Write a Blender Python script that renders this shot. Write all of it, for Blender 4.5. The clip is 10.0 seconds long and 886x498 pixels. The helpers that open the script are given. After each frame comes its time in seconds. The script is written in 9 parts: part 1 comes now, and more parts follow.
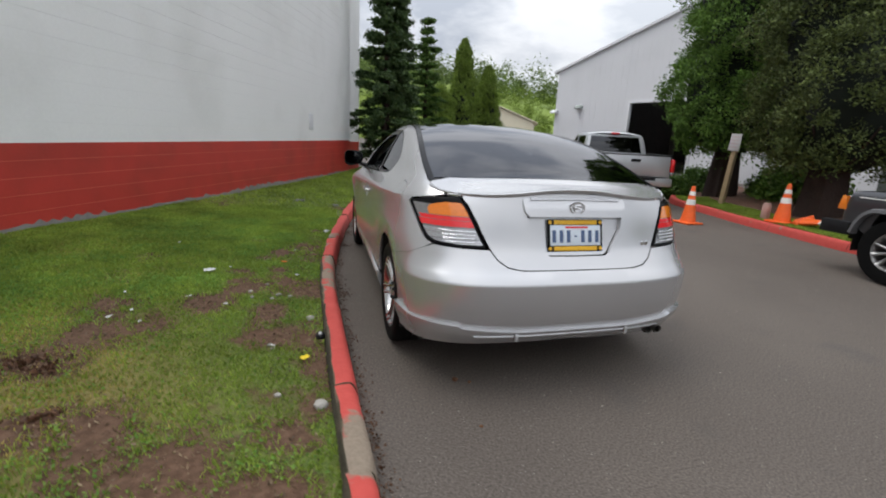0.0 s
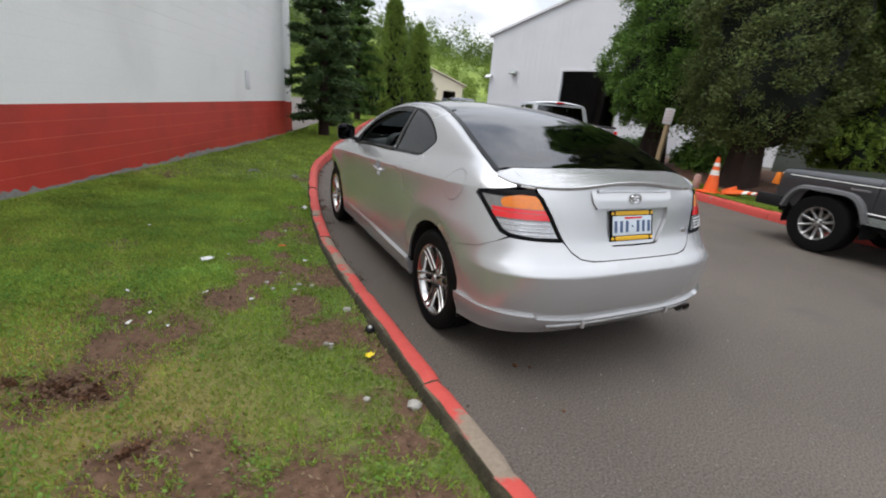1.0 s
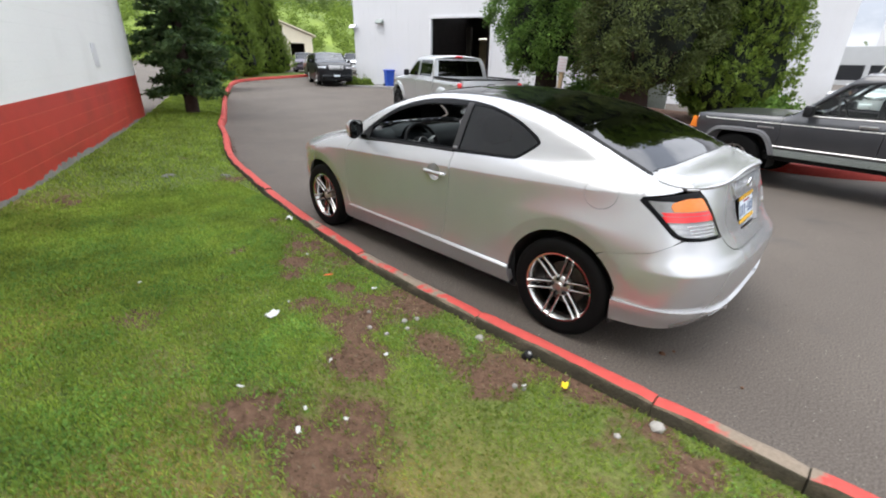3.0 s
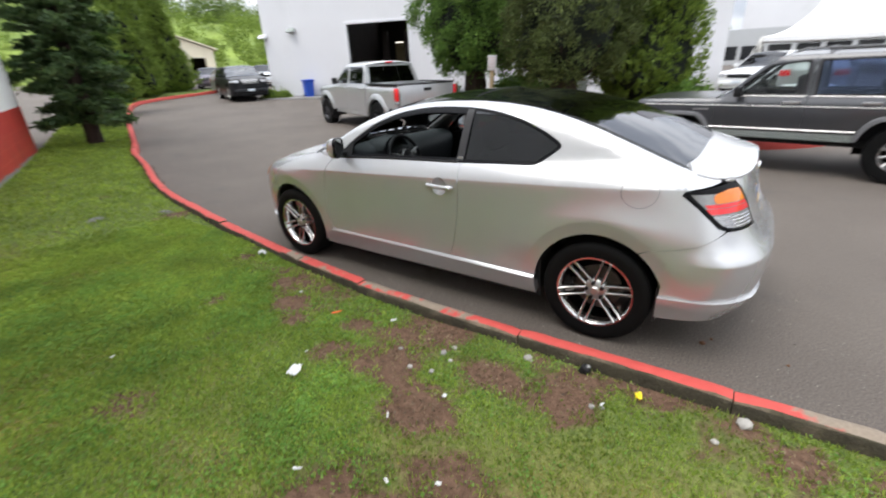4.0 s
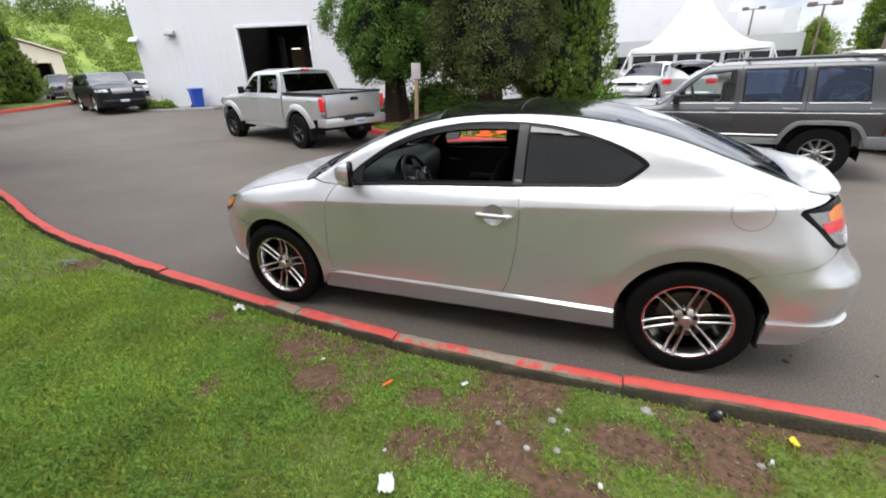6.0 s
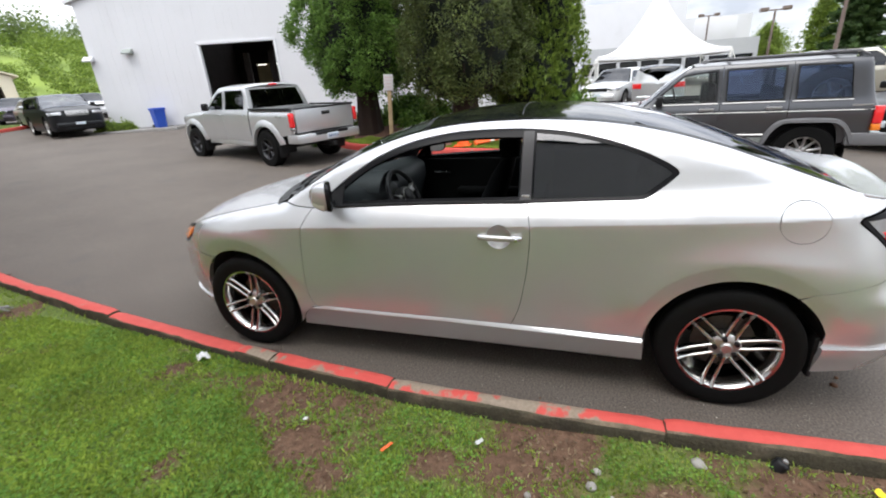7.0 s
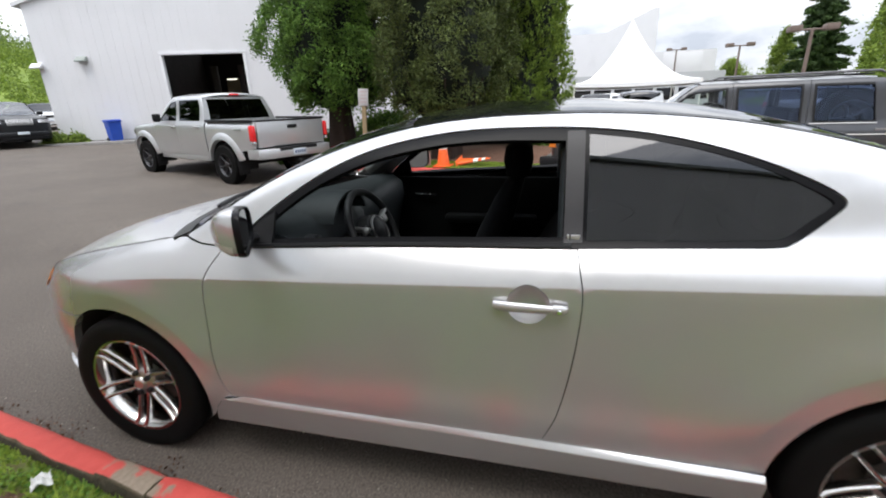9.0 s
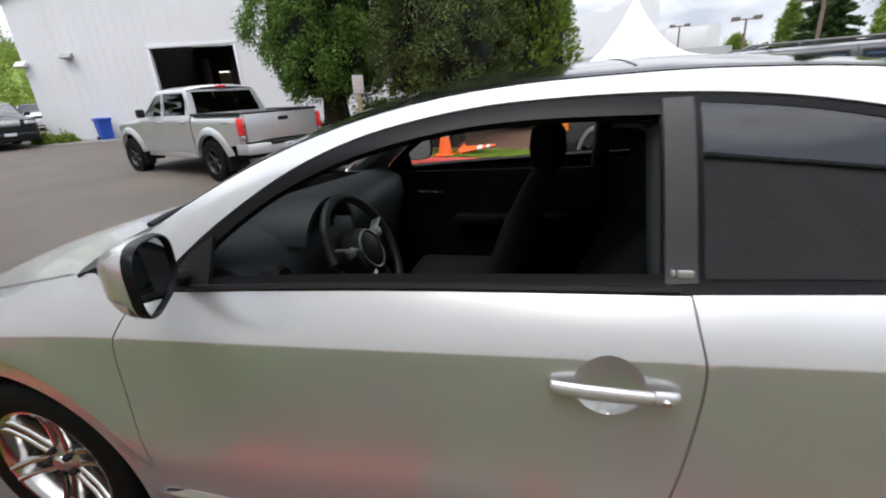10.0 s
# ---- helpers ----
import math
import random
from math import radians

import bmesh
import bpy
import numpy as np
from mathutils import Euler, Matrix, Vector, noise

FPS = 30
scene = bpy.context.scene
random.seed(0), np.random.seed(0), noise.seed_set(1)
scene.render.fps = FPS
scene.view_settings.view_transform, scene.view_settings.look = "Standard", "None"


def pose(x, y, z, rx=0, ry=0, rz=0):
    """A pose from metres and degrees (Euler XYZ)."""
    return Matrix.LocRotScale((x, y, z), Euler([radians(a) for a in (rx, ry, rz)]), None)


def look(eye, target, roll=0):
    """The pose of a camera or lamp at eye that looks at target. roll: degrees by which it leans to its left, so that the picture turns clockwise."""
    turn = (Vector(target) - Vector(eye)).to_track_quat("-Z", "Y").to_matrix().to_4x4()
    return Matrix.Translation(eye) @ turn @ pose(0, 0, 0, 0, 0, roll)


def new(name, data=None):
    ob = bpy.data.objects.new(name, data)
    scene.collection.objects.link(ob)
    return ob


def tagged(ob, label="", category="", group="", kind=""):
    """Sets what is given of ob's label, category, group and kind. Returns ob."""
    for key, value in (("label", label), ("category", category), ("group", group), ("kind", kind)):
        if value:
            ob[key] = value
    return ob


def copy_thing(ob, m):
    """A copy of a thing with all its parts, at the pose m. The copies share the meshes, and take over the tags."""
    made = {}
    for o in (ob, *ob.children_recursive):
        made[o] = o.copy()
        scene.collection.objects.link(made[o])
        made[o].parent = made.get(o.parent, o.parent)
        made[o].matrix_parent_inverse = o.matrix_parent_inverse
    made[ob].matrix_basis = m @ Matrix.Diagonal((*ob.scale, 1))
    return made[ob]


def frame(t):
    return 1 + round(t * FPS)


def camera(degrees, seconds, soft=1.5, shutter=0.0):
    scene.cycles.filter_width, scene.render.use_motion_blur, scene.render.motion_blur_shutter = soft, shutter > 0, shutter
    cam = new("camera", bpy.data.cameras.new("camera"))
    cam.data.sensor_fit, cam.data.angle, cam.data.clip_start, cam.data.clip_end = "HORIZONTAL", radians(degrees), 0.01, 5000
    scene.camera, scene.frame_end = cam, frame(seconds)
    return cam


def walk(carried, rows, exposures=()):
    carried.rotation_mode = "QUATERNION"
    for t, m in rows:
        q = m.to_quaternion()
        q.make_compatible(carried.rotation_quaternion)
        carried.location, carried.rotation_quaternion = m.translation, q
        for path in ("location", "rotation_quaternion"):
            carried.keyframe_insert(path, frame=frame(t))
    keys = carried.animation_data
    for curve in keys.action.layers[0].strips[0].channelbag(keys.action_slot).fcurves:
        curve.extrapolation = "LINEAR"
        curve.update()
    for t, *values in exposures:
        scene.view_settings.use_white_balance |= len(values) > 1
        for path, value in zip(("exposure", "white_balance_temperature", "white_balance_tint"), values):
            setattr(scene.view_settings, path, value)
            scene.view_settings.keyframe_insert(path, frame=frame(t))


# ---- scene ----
cam = camera(91.4, 10.0, soft=1.9, shutter=0.4)
PATH = [
    (0, (-1.265, -3.942, 1.239), (-0.717, -2.077, 0.768), 3.1),
    (0.5, (-1.563, -3.78, 1.323), (-0.881, -1.981, 0.775), 2.5),
    (1, (-1.943, -3.621, 1.329), (-1.077, -1.925, 0.718), 4.9),
    (1.5, (-2.267, -3.42, 1.388), (-1.239, -1.842, 0.715), 4.1),
    (2, (-2.559, -3.09, 1.467), (-1.491, -1.574, 0.718), 0.5),
    (2.5, (-2.794, -2.848, 1.486), (-1.602, -1.426, 0.738), 0.8),
    (2.7, (-2.896, -2.708, 1.529), (-1.625, -1.368, 0.762), 2.7),
    (3.8, (-3.144, -2.06, 1.576), (-1.736, -0.884, 0.78), -4.6),
    (4, (-3.186, -1.937, 1.586), (-1.684, -0.869, 0.81), -2.7),
    (4.5, (-3.287, -1.598, 1.614), (-1.629, -0.785, 0.847), -3.4),
    (5, (-3.302, -1.311, 1.624), (-1.629, -0.557, 0.828), -3.8),
    (5.5, (-3.264, -1.032, 1.633), (-1.605, -0.275, 0.811), -5.6),
    (5.7, (-3.23, -0.965, 1.629), (-1.533, -0.256, 0.844), -3.0),
    (7, (-2.849, -0.651, 1.579), (-1.08, -0.063, 0.855), -4.0),
    (7.5, (-2.694, -0.575, 1.524), (-0.874, -0.085, 0.853), -4.0),
    (8, (-2.52, -0.462, 1.49), (-0.673, -0.014, 0.866), -3.4),
    (8.5, (-2.311, -0.399, 1.429), (-0.457, 0.001, 0.796), -3.3),
    (9, (-2.039, -0.342, 1.412), (-0.205, 0.14, 0.776), -2.2),
    (9.5, (-1.779, -0.263, 1.373), (0.075, 0.163, 0.756), -4.6),
    (10, (-1.559, -0.185, 1.362), (0.254, 0.31, 0.677), -4.2),
]
EXPO = [(0, 0.02), (0.5, 0.10), (1.0, 0.26), (1.5, 0.46), (2.5, 0.80), (4.5, 0.76), (7.0, 0.80), (8.5, 0.74), (10.0, 0.60)]
walk(cam, [(t, look(eye, target, roll)) for t, eye, target, roll in PATH], EXPO)

# ---- light ----
world = bpy.data.worlds.new("world")
scene.world = world
world.use_nodes = True
wn, wl = world.node_tree.nodes, world.node_tree.links
wn.clear()
w_out = wn.new("ShaderNodeOutputWorld")
w_bg = wn.new("ShaderNodeBackground")
w_sky = wn.new("ShaderNodeTexSky")
w_sky.sky_type = "NISHITA"
w_sky.sun_disc = False
w_sky.sun_elevation = radians(65)
w_sky.sun_rotation = radians(288)
w_co = wn.new("ShaderNodeTexCoord")
w_map = wn.new("ShaderNodeMapping")
w_map.inputs["Scale"].default_value = (1.0, 1.0, 2.6)
w_n1 = wn.new("ShaderNodeTexNoise")
w_n1.inputs["Scale"].default_value = 2.3
w_n1.inputs["Detail"].default_value = 7.0
w_n1.inputs["Roughness"].default_value = 0.55
w_cov = wn.new("ShaderNodeValToRGB")
w_cov.color_ramp.elements[0].position, w_cov.color_ramp.elements[0].color = 0.30, (0.55, 0.55, 0.55, 1)
w_cov.color_ramp.elements[1].position, w_cov.color_ramp.elements[1].color = 0.46, (1, 1, 1, 1)
w_shade = wn.new("ShaderNodeValToRGB")
w_shade.color_ramp.elements[0].position, w_shade.color_ramp.elements[0].color = 0.38, (12.0, 12.2, 12.6, 1)
w_shade.color_ramp.elements[1].position, w_shade.color_ramp.elements[1].color = 0.60, (5.4, 5.9, 6.8, 1)
w_mix = wn.new("ShaderNodeMix")
w_mix.data_type = "RGBA"
wl.new(w_co.outputs["Generated"], w_map.inputs["Vector"])
wl.new(w_map.outputs["Vector"], w_n1.inputs["Vector"])
wl.new(w_n1.outputs["Fac"], w_cov.inputs["Fac"])
wl.new(w_n1.outputs["Fac"], w_shade.inputs["Fac"])
wl.new(w_cov.outputs["Color"], w_mix.inputs["Factor"])
wl.new(w_sky.outputs["Color"], w_mix.inputs["A"])
w_sep = wn.new("ShaderNodeSeparateXYZ")
w_up = wn.new("ShaderNodeMapRange")
w_up.inputs["From Min"].default_value, w_up.inputs["From Max"].default_value = 0.0, 0.9
w_up.inputs["To Min"].default_value, w_up.inputs["To Max"].default_value = 0.78, 2.30
w_lum = wn.new("ShaderNodeMix")
w_lum.data_type, w_lum.blend_type = "RGBA", "MULTIPLY"
w_lum.inputs["Factor"].default_value = 1.0
wl.new(w_co.outputs["Generated"], w_sep.inputs["Vector"])
wl.new(w_sep.outputs["Z"], w_up.inputs["Value"])
wl.new(w_shade.outputs["Color"], w_lum.inputs["A"])
wl.new(w_up.outputs["Result"], w_lum.inputs["B"])
wl.new(w_lum.outputs["Result"], w_mix.inputs["B"])
wl.new(w_mix.outputs["Result"], w_bg.inputs["Color"])
w_bg.inputs["Strength"].default_value = 0.085
wl.new(w_bg.outputs["Background"], w_out.inputs["Surface"])
sun = new("sun", bpy.data.lights.new("sun", "SUN"))
sun.data.energy, sun.data.angle, sun.data.color = 1.3, radians(36), (1.0, 0.96, 0.90)
sun.matrix_world = look((0, 0, 30), (9.5, -3.1, 8))

# ---- materials ----
def mat(name, color, rough=0.5, metal=0.0, vary=0.15, scale=8.0, fine=120.0, bump=0.0, bump_scale=None, coat=0.0, spec=0.5, emit=None, second=None, second_at=(0.45, 0.6), second_scale=None, transmission=0.0, alpha=1.0, dist=0.01, random_obj=0.0, random_island=0.0):
    m = bpy.data.materials.new(name)
    m.use_nodes = True
    nt = m.node_tree
    b = nt.nodes["Principled BSDF"]
    b.inputs["Roughness"].default_value = rough
    b.inputs["Metallic"].default_value = metal
    b.inputs["Specular IOR Level"].default_value = spec
    b.inputs["Coat Weight"].default_value = coat
    b.inputs["Coat Roughness"].default_value = 0.03
    b.inputs["Transmission Weight"].default_value = transmission
    b.inputs["Alpha"].default_value = alpha
    co = nt.nodes.new("ShaderNodeTexCoord")
    big = nt.nodes.new("ShaderNodeTexNoise")
    big.inputs["Scale"].default_value = scale
    big.inputs["Detail"].default_value = 5
    nt.links.new(co.outputs["Object"], big.inputs["Vector"])
    small = nt.nodes.new("ShaderNodeTexNoise")
    small.inputs["Scale"].default_value = fine
    small.inputs["Detail"].default_value = 3
    nt.links.new(co.outputs["Object"], small.inputs["Vector"])
    base = nt.nodes.new("ShaderNodeRGB")
    base.outputs[0].default_value = (*color, 1)
    last = base.outputs[0]
    if second:
        n2 = nt.nodes.new("ShaderNodeTexNoise")
        n2.inputs["Scale"].default_value = second_scale or scale * 0.5
        n2.inputs["Detail"].default_value = 6
        nt.links.new(co.outputs["Object"], n2.inputs["Vector"])
        r = nt.nodes.new("ShaderNodeMapRange")
        r.inputs["From Min"].default_value, r.inputs["From Max"].default_value = second_at
        nt.links.new(n2.outputs["Fac"], r.inputs["Value"])
        mx = nt.nodes.new("ShaderNodeMix")
        mx.data_type = "RGBA"
        mx.inputs["B"].default_value = (*second, 1)
        nt.links.new(r.outputs["Result"], mx.inputs["Factor"])
        nt.links.new(last, mx.inputs["A"])
        last = mx.outputs["Result"]
    if vary:
        ad = nt.nodes.new("ShaderNodeMath")
        ad.operation = "ADD"
        nt.links.new(big.outputs["Fac"], ad.inputs[0])
        nt.links.new(small.outputs["Fac"], ad.inputs[1])
        src = ad.outputs[0]
        mr = nt.nodes.new("ShaderNodeMapRange")
        mr.inputs["From Min"].default_value, mr.inputs["From Max"].default_value = 0.6, 1.4
        mr.inputs["To Min"].default_value, mr.inputs["To Max"].default_value = 1 - vary, 1 + vary
        nt.links.new(src, mr.inputs["Value"])
        val = mr.outputs["Result"]
        if random_obj or random_island:
            if random_obj:
                oi = nt.nodes.new("ShaderNodeObjectInfo")
                rnd, amt = oi.outputs["Random"], random_obj
            else:
                oi = nt.nodes.new("ShaderNodeNewGeometry")
                rnd, amt = oi.outputs["Random Per Island"], random_island
            rr = nt.nodes.new("ShaderNodeMapRange")
            rr.inputs["To Min"].default_value, rr.inputs["To Max"].default_value = 1 - amt, 1 + amt
            nt.links.new(rnd, rr.inputs["Value"])
            mu = nt.nodes.new("ShaderNodeMath")
            mu.operation = "MULTIPLY"
            nt.links.new(val, mu.inputs[0])
            nt.links.new(rr.outputs["Result"], mu.inputs[1])
            val = mu.outputs[0]
        hs = nt.nodes.new("ShaderNodeHueSaturation")
        nt.links.new(last, hs.inputs["Color"])
        nt.links.new(val, hs.inputs["Value"])
        last = hs.outputs["Color"]
    nt.links.new(last, b.inputs["Base Color"])
    if bump:
        n3 = nt.nodes.new("ShaderNodeTexNoise")
        n3.inputs["Scale"].default_value = bump_scale or fine
        n3.inputs["Detail"].default_value = 6
        nt.links.new(co.outputs["Object"], n3.inputs["Vector"])
        bp = nt.nodes.new("ShaderNodeBump")
        bp.inputs["Strength"].default_value = bump
        bp.inputs["Distance"].default_value = dist
        nt.links.new(n3.outputs["Fac"], bp.inputs["Height"])
        nt.links.new(bp.outputs["Normal"], b.inputs["Normal"])
    if emit:
        b.inputs["Emission Color"].default_value = (*emit[:3], 1)
        b.inputs["Emission Strength"].default_value = emit[3]
    return m


M_SILVER = mat("silver_paint", (0.54, 0.540, 0.546), 0.27, 0.64, 0.04, 3, 900, coat=0.35)
M_GUN = mat("dark_steel_rim", (0.05, 0.05, 0.055), 0.45, 0.6, 0.2, 20, 120)
M_SILVER2 = mat("silver_truck_paint", (0.52, 0.53, 0.54), 0.36, 0.6, 0.05, 3, 300, coat=0.7)
M_GREY = mat("dark_grey_paint", (0.052, 0.053, 0.058), 0.34, 0.5, 0.12, 3, 200, coat=0.6)
M_BLACKCAR = mat("black_paint", (0.010, 0.011, 0.013), 0.35, 0.0, 0.1, 3, 200, coat=0.12, spec=0.25)
M_WHITECAR = mat("white_car_paint", (0.78, 0.79, 0.80), 0.3, 0.0, 0.04, 3, 200, coat=1.0)
M_TANCAR = mat("tan_car_paint", (0.36, 0.34, 0.28), 0.3, 0.4, 0.05, 3, 200, coat=1.0)
M_REDCAR = mat("red_car_paint", (0.35, 0.02, 0.015), 0.3, 0.1, 0.05, 3, 200, coat=1.0)
M_PURPLECAR = mat("plum_grey_car_paint", (0.10, 0.085, 0.11), 0.35, 0.2, 0.05, 3, 200, coat=0.15, spec=0.25)
M_BLACK = mat("black_plastic", (0.010, 0.010, 0.011), 0.45, 0, 0.2, 30, 300, bump=0.05, spec=0.25)
M_GLOSSBLACK = mat("gloss_black_trim", (0.007, 0.007, 0.008), 0.26, 0, 0.1, 10, 200, spec=0.10)
M_BPILLAR = mat("grey_pillar_trim", (0.034, 0.033, 0.035), 0.42, 0.0, 0.1, 10, 200, spec=0.3)
M_INNER = mat("underbody", (0.004, 0.004, 0.004), 0.95, 0, 0.3, 10, 100)
M_RUBBER = mat("tyre_rubber", (0.0035, 0.0035, 0.0035), 0.75, 0, 0.25, 12, 160, bump=0.12, dist=0.003, spec=0.14)
M_HUB = mat("grey_hub_metal", (0.52, 0.52, 0.51), 0.30, 0.9, 0.1, 20, 120)
M_CHROME = mat("dark_chrome", (0.50, 0.49, 0.48), 0.17, 1.0, 0.06, 10, 120)
M_ALLOY = mat("alloy", (0.38, 0.375, 0.37), 0.40, 1.0, 0.12, 20, 120)
M_BRIGHT = mat("chrome", (0.75, 0.75, 0.76), 0.08, 1.0, 0.05, 10, 120)
M_BRAKE = mat("brake_steel", (0.12, 0.11, 0.10), 0.5, 0.9, 0.3, 30, 200)
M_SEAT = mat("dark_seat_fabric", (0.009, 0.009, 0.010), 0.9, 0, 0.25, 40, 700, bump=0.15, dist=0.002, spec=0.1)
M_DASH = mat("dark_dash_plastic", (0.021, 0.025, 0.027), 0.55, 0, 0.15, 30, 500, bump=0.1, dist=0.001, spec=0.3)
M_HEADLINER = mat("grey_headliner", (0.30, 0.30, 0.29), 0.9, 0, 0.1, 30, 500)
M_REDLENS = mat("red_lens", (0.74, 0.022, 0.026), 0.08, 0, 0.12, 60, 300, coat=0.6)
M_LAMPGREY = mat("lamp_housing", (0.24, 0.235, 0.235), 0.20, 0.4, 0.12, 40, 200, coat=0.7)
M_AMBERLENS = mat("amber_lens", (0.74, 0.20, 0.02), 0.08, 0, 0.12, 60, 300, coat=0.6)
M_ORANGE = mat("orange_cone", (0.85, 0.13, 0.02), 0.45, 0, 0.12, 10, 100)
M_CONEWHITE = mat("reflective_white", (0.75, 0.74, 0.70), 0.5, 0, 0.1, 20, 100)
M_YELLOW = mat("yellow_plate_band", (0.75, 0.42, 0.02), 0.5, 0, 0.15, 60, 300)
M_PLATE = mat("plate_white", (0.62, 0.68, 0.74), 0.5, 0, 0.08, 60, 300)
M_PLATEBAR = mat("plate_blue_ink", (0.06, 0.10, 0.20), 0.5, 0, 0.1, 60, 300)
M_WHITEWALL = mat("white_wall_paint", (0.80, 0.80, 0.79), 0.75, 0, 0.035, 0.8, 30, bump=0.10, bump_scale=14, dist=0.01, second=(0.70, 0.70, 0.68), second_at=(0.50, 0.80), second_scale=0.7)
M_REDWALL = mat("red_wall_paint", (0.47, 0.040, 0.028), 0.55, 0, 0.12, 2.5, 60, bump=0.25, bump_scale=18, dist=0.01, second=(0.37, 0.036, 0.024), second_at=(0.45, 0.7), second_scale=1.6)
M_FOUND = mat("bare_grey_footing", (0.22, 0.21, 0.20), 0.85, 0, 0.3, 6, 60, bump=0.3)
M_METALWALL = mat("white_metal_siding", (0.66, 0.66, 0.68), 0.5, 0, 0.03, 0.7, 20, second=(0.60, 0.60, 0.615), second_at=(0.55, 0.8), second_scale=0.5)
M_GREYWALL = mat("grey_siding", (0.42, 0.43, 0.44), 0.6, 0, 0.05, 2, 30)
M_CREAM = mat("cream_siding", (0.72, 0.66, 0.50), 0.6, 0, 0.05, 2, 30)
M_CANVAS = mat("white_canvas", (0.76, 0.76, 0.76), 0.7, 0, 0.03, 2, 60)
M_BLUE = mat("blue_bin_plastic", (0.015, 0.07, 0.42), 0.45, 0, 0.12, 8, 100)
M_WOOD = mat("weathered_post_wood", (0.34, 0.25, 0.14), 0.8, 0, 0.25, 10, 120, bump=0.2)
M_SIGN = mat("sign_white", (0.56, 0.54, 0.54), 0.5, 0, 0.06, 10, 100)
M_BARK = mat("reddish_bark", (0.032, 0.017, 0.012), 0.9, 0, 0.35, 6, 60, bump=0.6, bump_scale=25, dist=0.03)
M_GREYMETAL = mat("grey_green_metal", (0.30, 0.33, 0.31), 0.5, 0.2, 0.1, 10, 100)
M_POLE = mat("brown_pole", (0.16, 0.12, 0.10), 0.6, 0.2, 0.1, 10, 100)
M_PAPER = mat("white_litter", (0.60, 0.60, 0.58), 0.7, 0, 0.06, 40, 300)
M_STONE = mat("grey_pebble", (0.33, 0.31, 0.28), 0.8, 0, 0.25, 30, 200, bump=0.3, random_obj=0.3)
M_INTERIORLAMP = mat("strip_lamp", (1, 1, 1), 0.5, 0, 0, emit=(1.0, 0.95, 0.85, 1.1))
# dark colour carrying the shade inside the workshop, shed and showroom
M_WORKSHOP = mat("interior_shade_dark", (0.05, 0.04, 0.035), 0.8, 0, 0.3, 2, 20)
M_MULCH = mat("bark_mulch", (0.13, 0.065, 0.04), 0.95, 0, 0.35, 8, 90, bump=0.8, bump_scale=60, dist=0.03)


def glass(name, tint, rough=0.02, ior=1.6, sheen=(0.95, 0.96, 1.0, 1)):
    """Tinted pane: part clear, part gloss by the angle."""
    m = bpy.data.materials.new(name)
    m.use_nodes = True
    nt = m.node_tree
    nt.nodes.clear()
    out = nt.nodes.new("ShaderNodeOutputMaterial")
    tr = nt.nodes.new("ShaderNodeBsdfTransparent")
    tr.inputs["Color"].default_value = (*tint, 1)
    gl = nt.nodes.new("ShaderNodeBsdfGlossy")
    gl.inputs["Roughness"].default_value = rough
    gl.inputs["Color"].default_value = sheen
    fr = nt.nodes.new("ShaderNodeFresnel")
    fr.inputs["IOR"].default_value = ior
    mx = nt.nodes.new("ShaderNodeMixShader")
    nt.links.new(fr.outputs[0], mx.inputs[0])
    nt.links.new(tr.outputs[0], mx.inputs[1])
    nt.links.new(gl.outputs[0], mx.inputs[2])
    nt.links.new(mx.outputs[0], out.inputs["Surface"])
    return m


M_DARKTINT = glass("dark_tinted_glass", (0.025, 0.027, 0.025), 0.02, 1.62)
M_CLEAR = glass("clear_glass", (0.80, 0.86, 0.84))
M_BLUETINT = glass("blue_tinted_glass", (0.30, 0.36, 0.50), 0.02, 1.9, (0.55, 0.68, 1.0, 1))

# ---- mesh tools ----
def spline(xs, ys):
    """Monotone cubic through the given knots."""
    x, y = np.array(xs, float), np.array(ys, float)
    if x[0] > x[-1]:
        x, y = x[::-1], y[::-1]
    h = np.diff(x)
    d = np.diff(y) / h
    m = np.zeros(len(x))
    m[0], m[-1] = d[0], d[-1]
    for i in range(1, len(x) - 1):
        if d[i - 1] * d[i] > 0:
            a, b = 2 * h[i] + h[i - 1], h[i] + 2 * h[i - 1]
            m[i] = (a + b) / (a / d[i - 1] + b / d[i])

    def f(t):
        t = np.clip(np.asarray(t, float), x[0], x[-1])
        i = np.clip(np.searchsorted(x, t) - 1, 0, len(h) - 1)
        u = (t - x[i]) / h[i]
        return ((1 + 2 * u) * (1 - u) ** 2 * y[i] + u * (1 - u) ** 2 * h[i] * m[i] + u * u * (3 - 2 * u) * y[i + 1] + u * u * (u - 1) * h[i] * m[i + 1])
    return f


def smoothline(pts, n=6, closed=False):
    """Catmull-Rom through points of any dimension."""
    p = np.array(pts, float)
    out = []
    k = len(p)
    for i in range(k if closed else k - 1):
        if closed:
            a, b, c, d = p[(i - 1) % k], p[i], p[(i + 1) % k], p[(i + 2) % k]
        else:
            a, b, c, d = p[max(i - 1, 0)], p[i], p[i + 1], p[min(i + 2, k - 1)]
        for j in range(n):
            t = j / n
            out.append(0.5 * ((2 * b) + (c - a) * t + (2 * a - 5 * b + 4 * c - d) * t * t + (3 * b - a - 3 * c + d) * t ** 3))
    if not closed:
        out.append(p[-1])
    return [tuple(q) for q in out]


def resample(loop, step):
    p = np.array(loop, float)
    q = np.vstack([p, p[:1]])
    out = []
    for a, b in zip(q[:-1], q[1:]):
        d = np.linalg.norm(b - a)
        if d < 1e-6:
            continue
        k = max(1, int(round(d / step)))
        for j in range(k):
            out.append(a + (b - a) * j / k)
    return np.array(out)


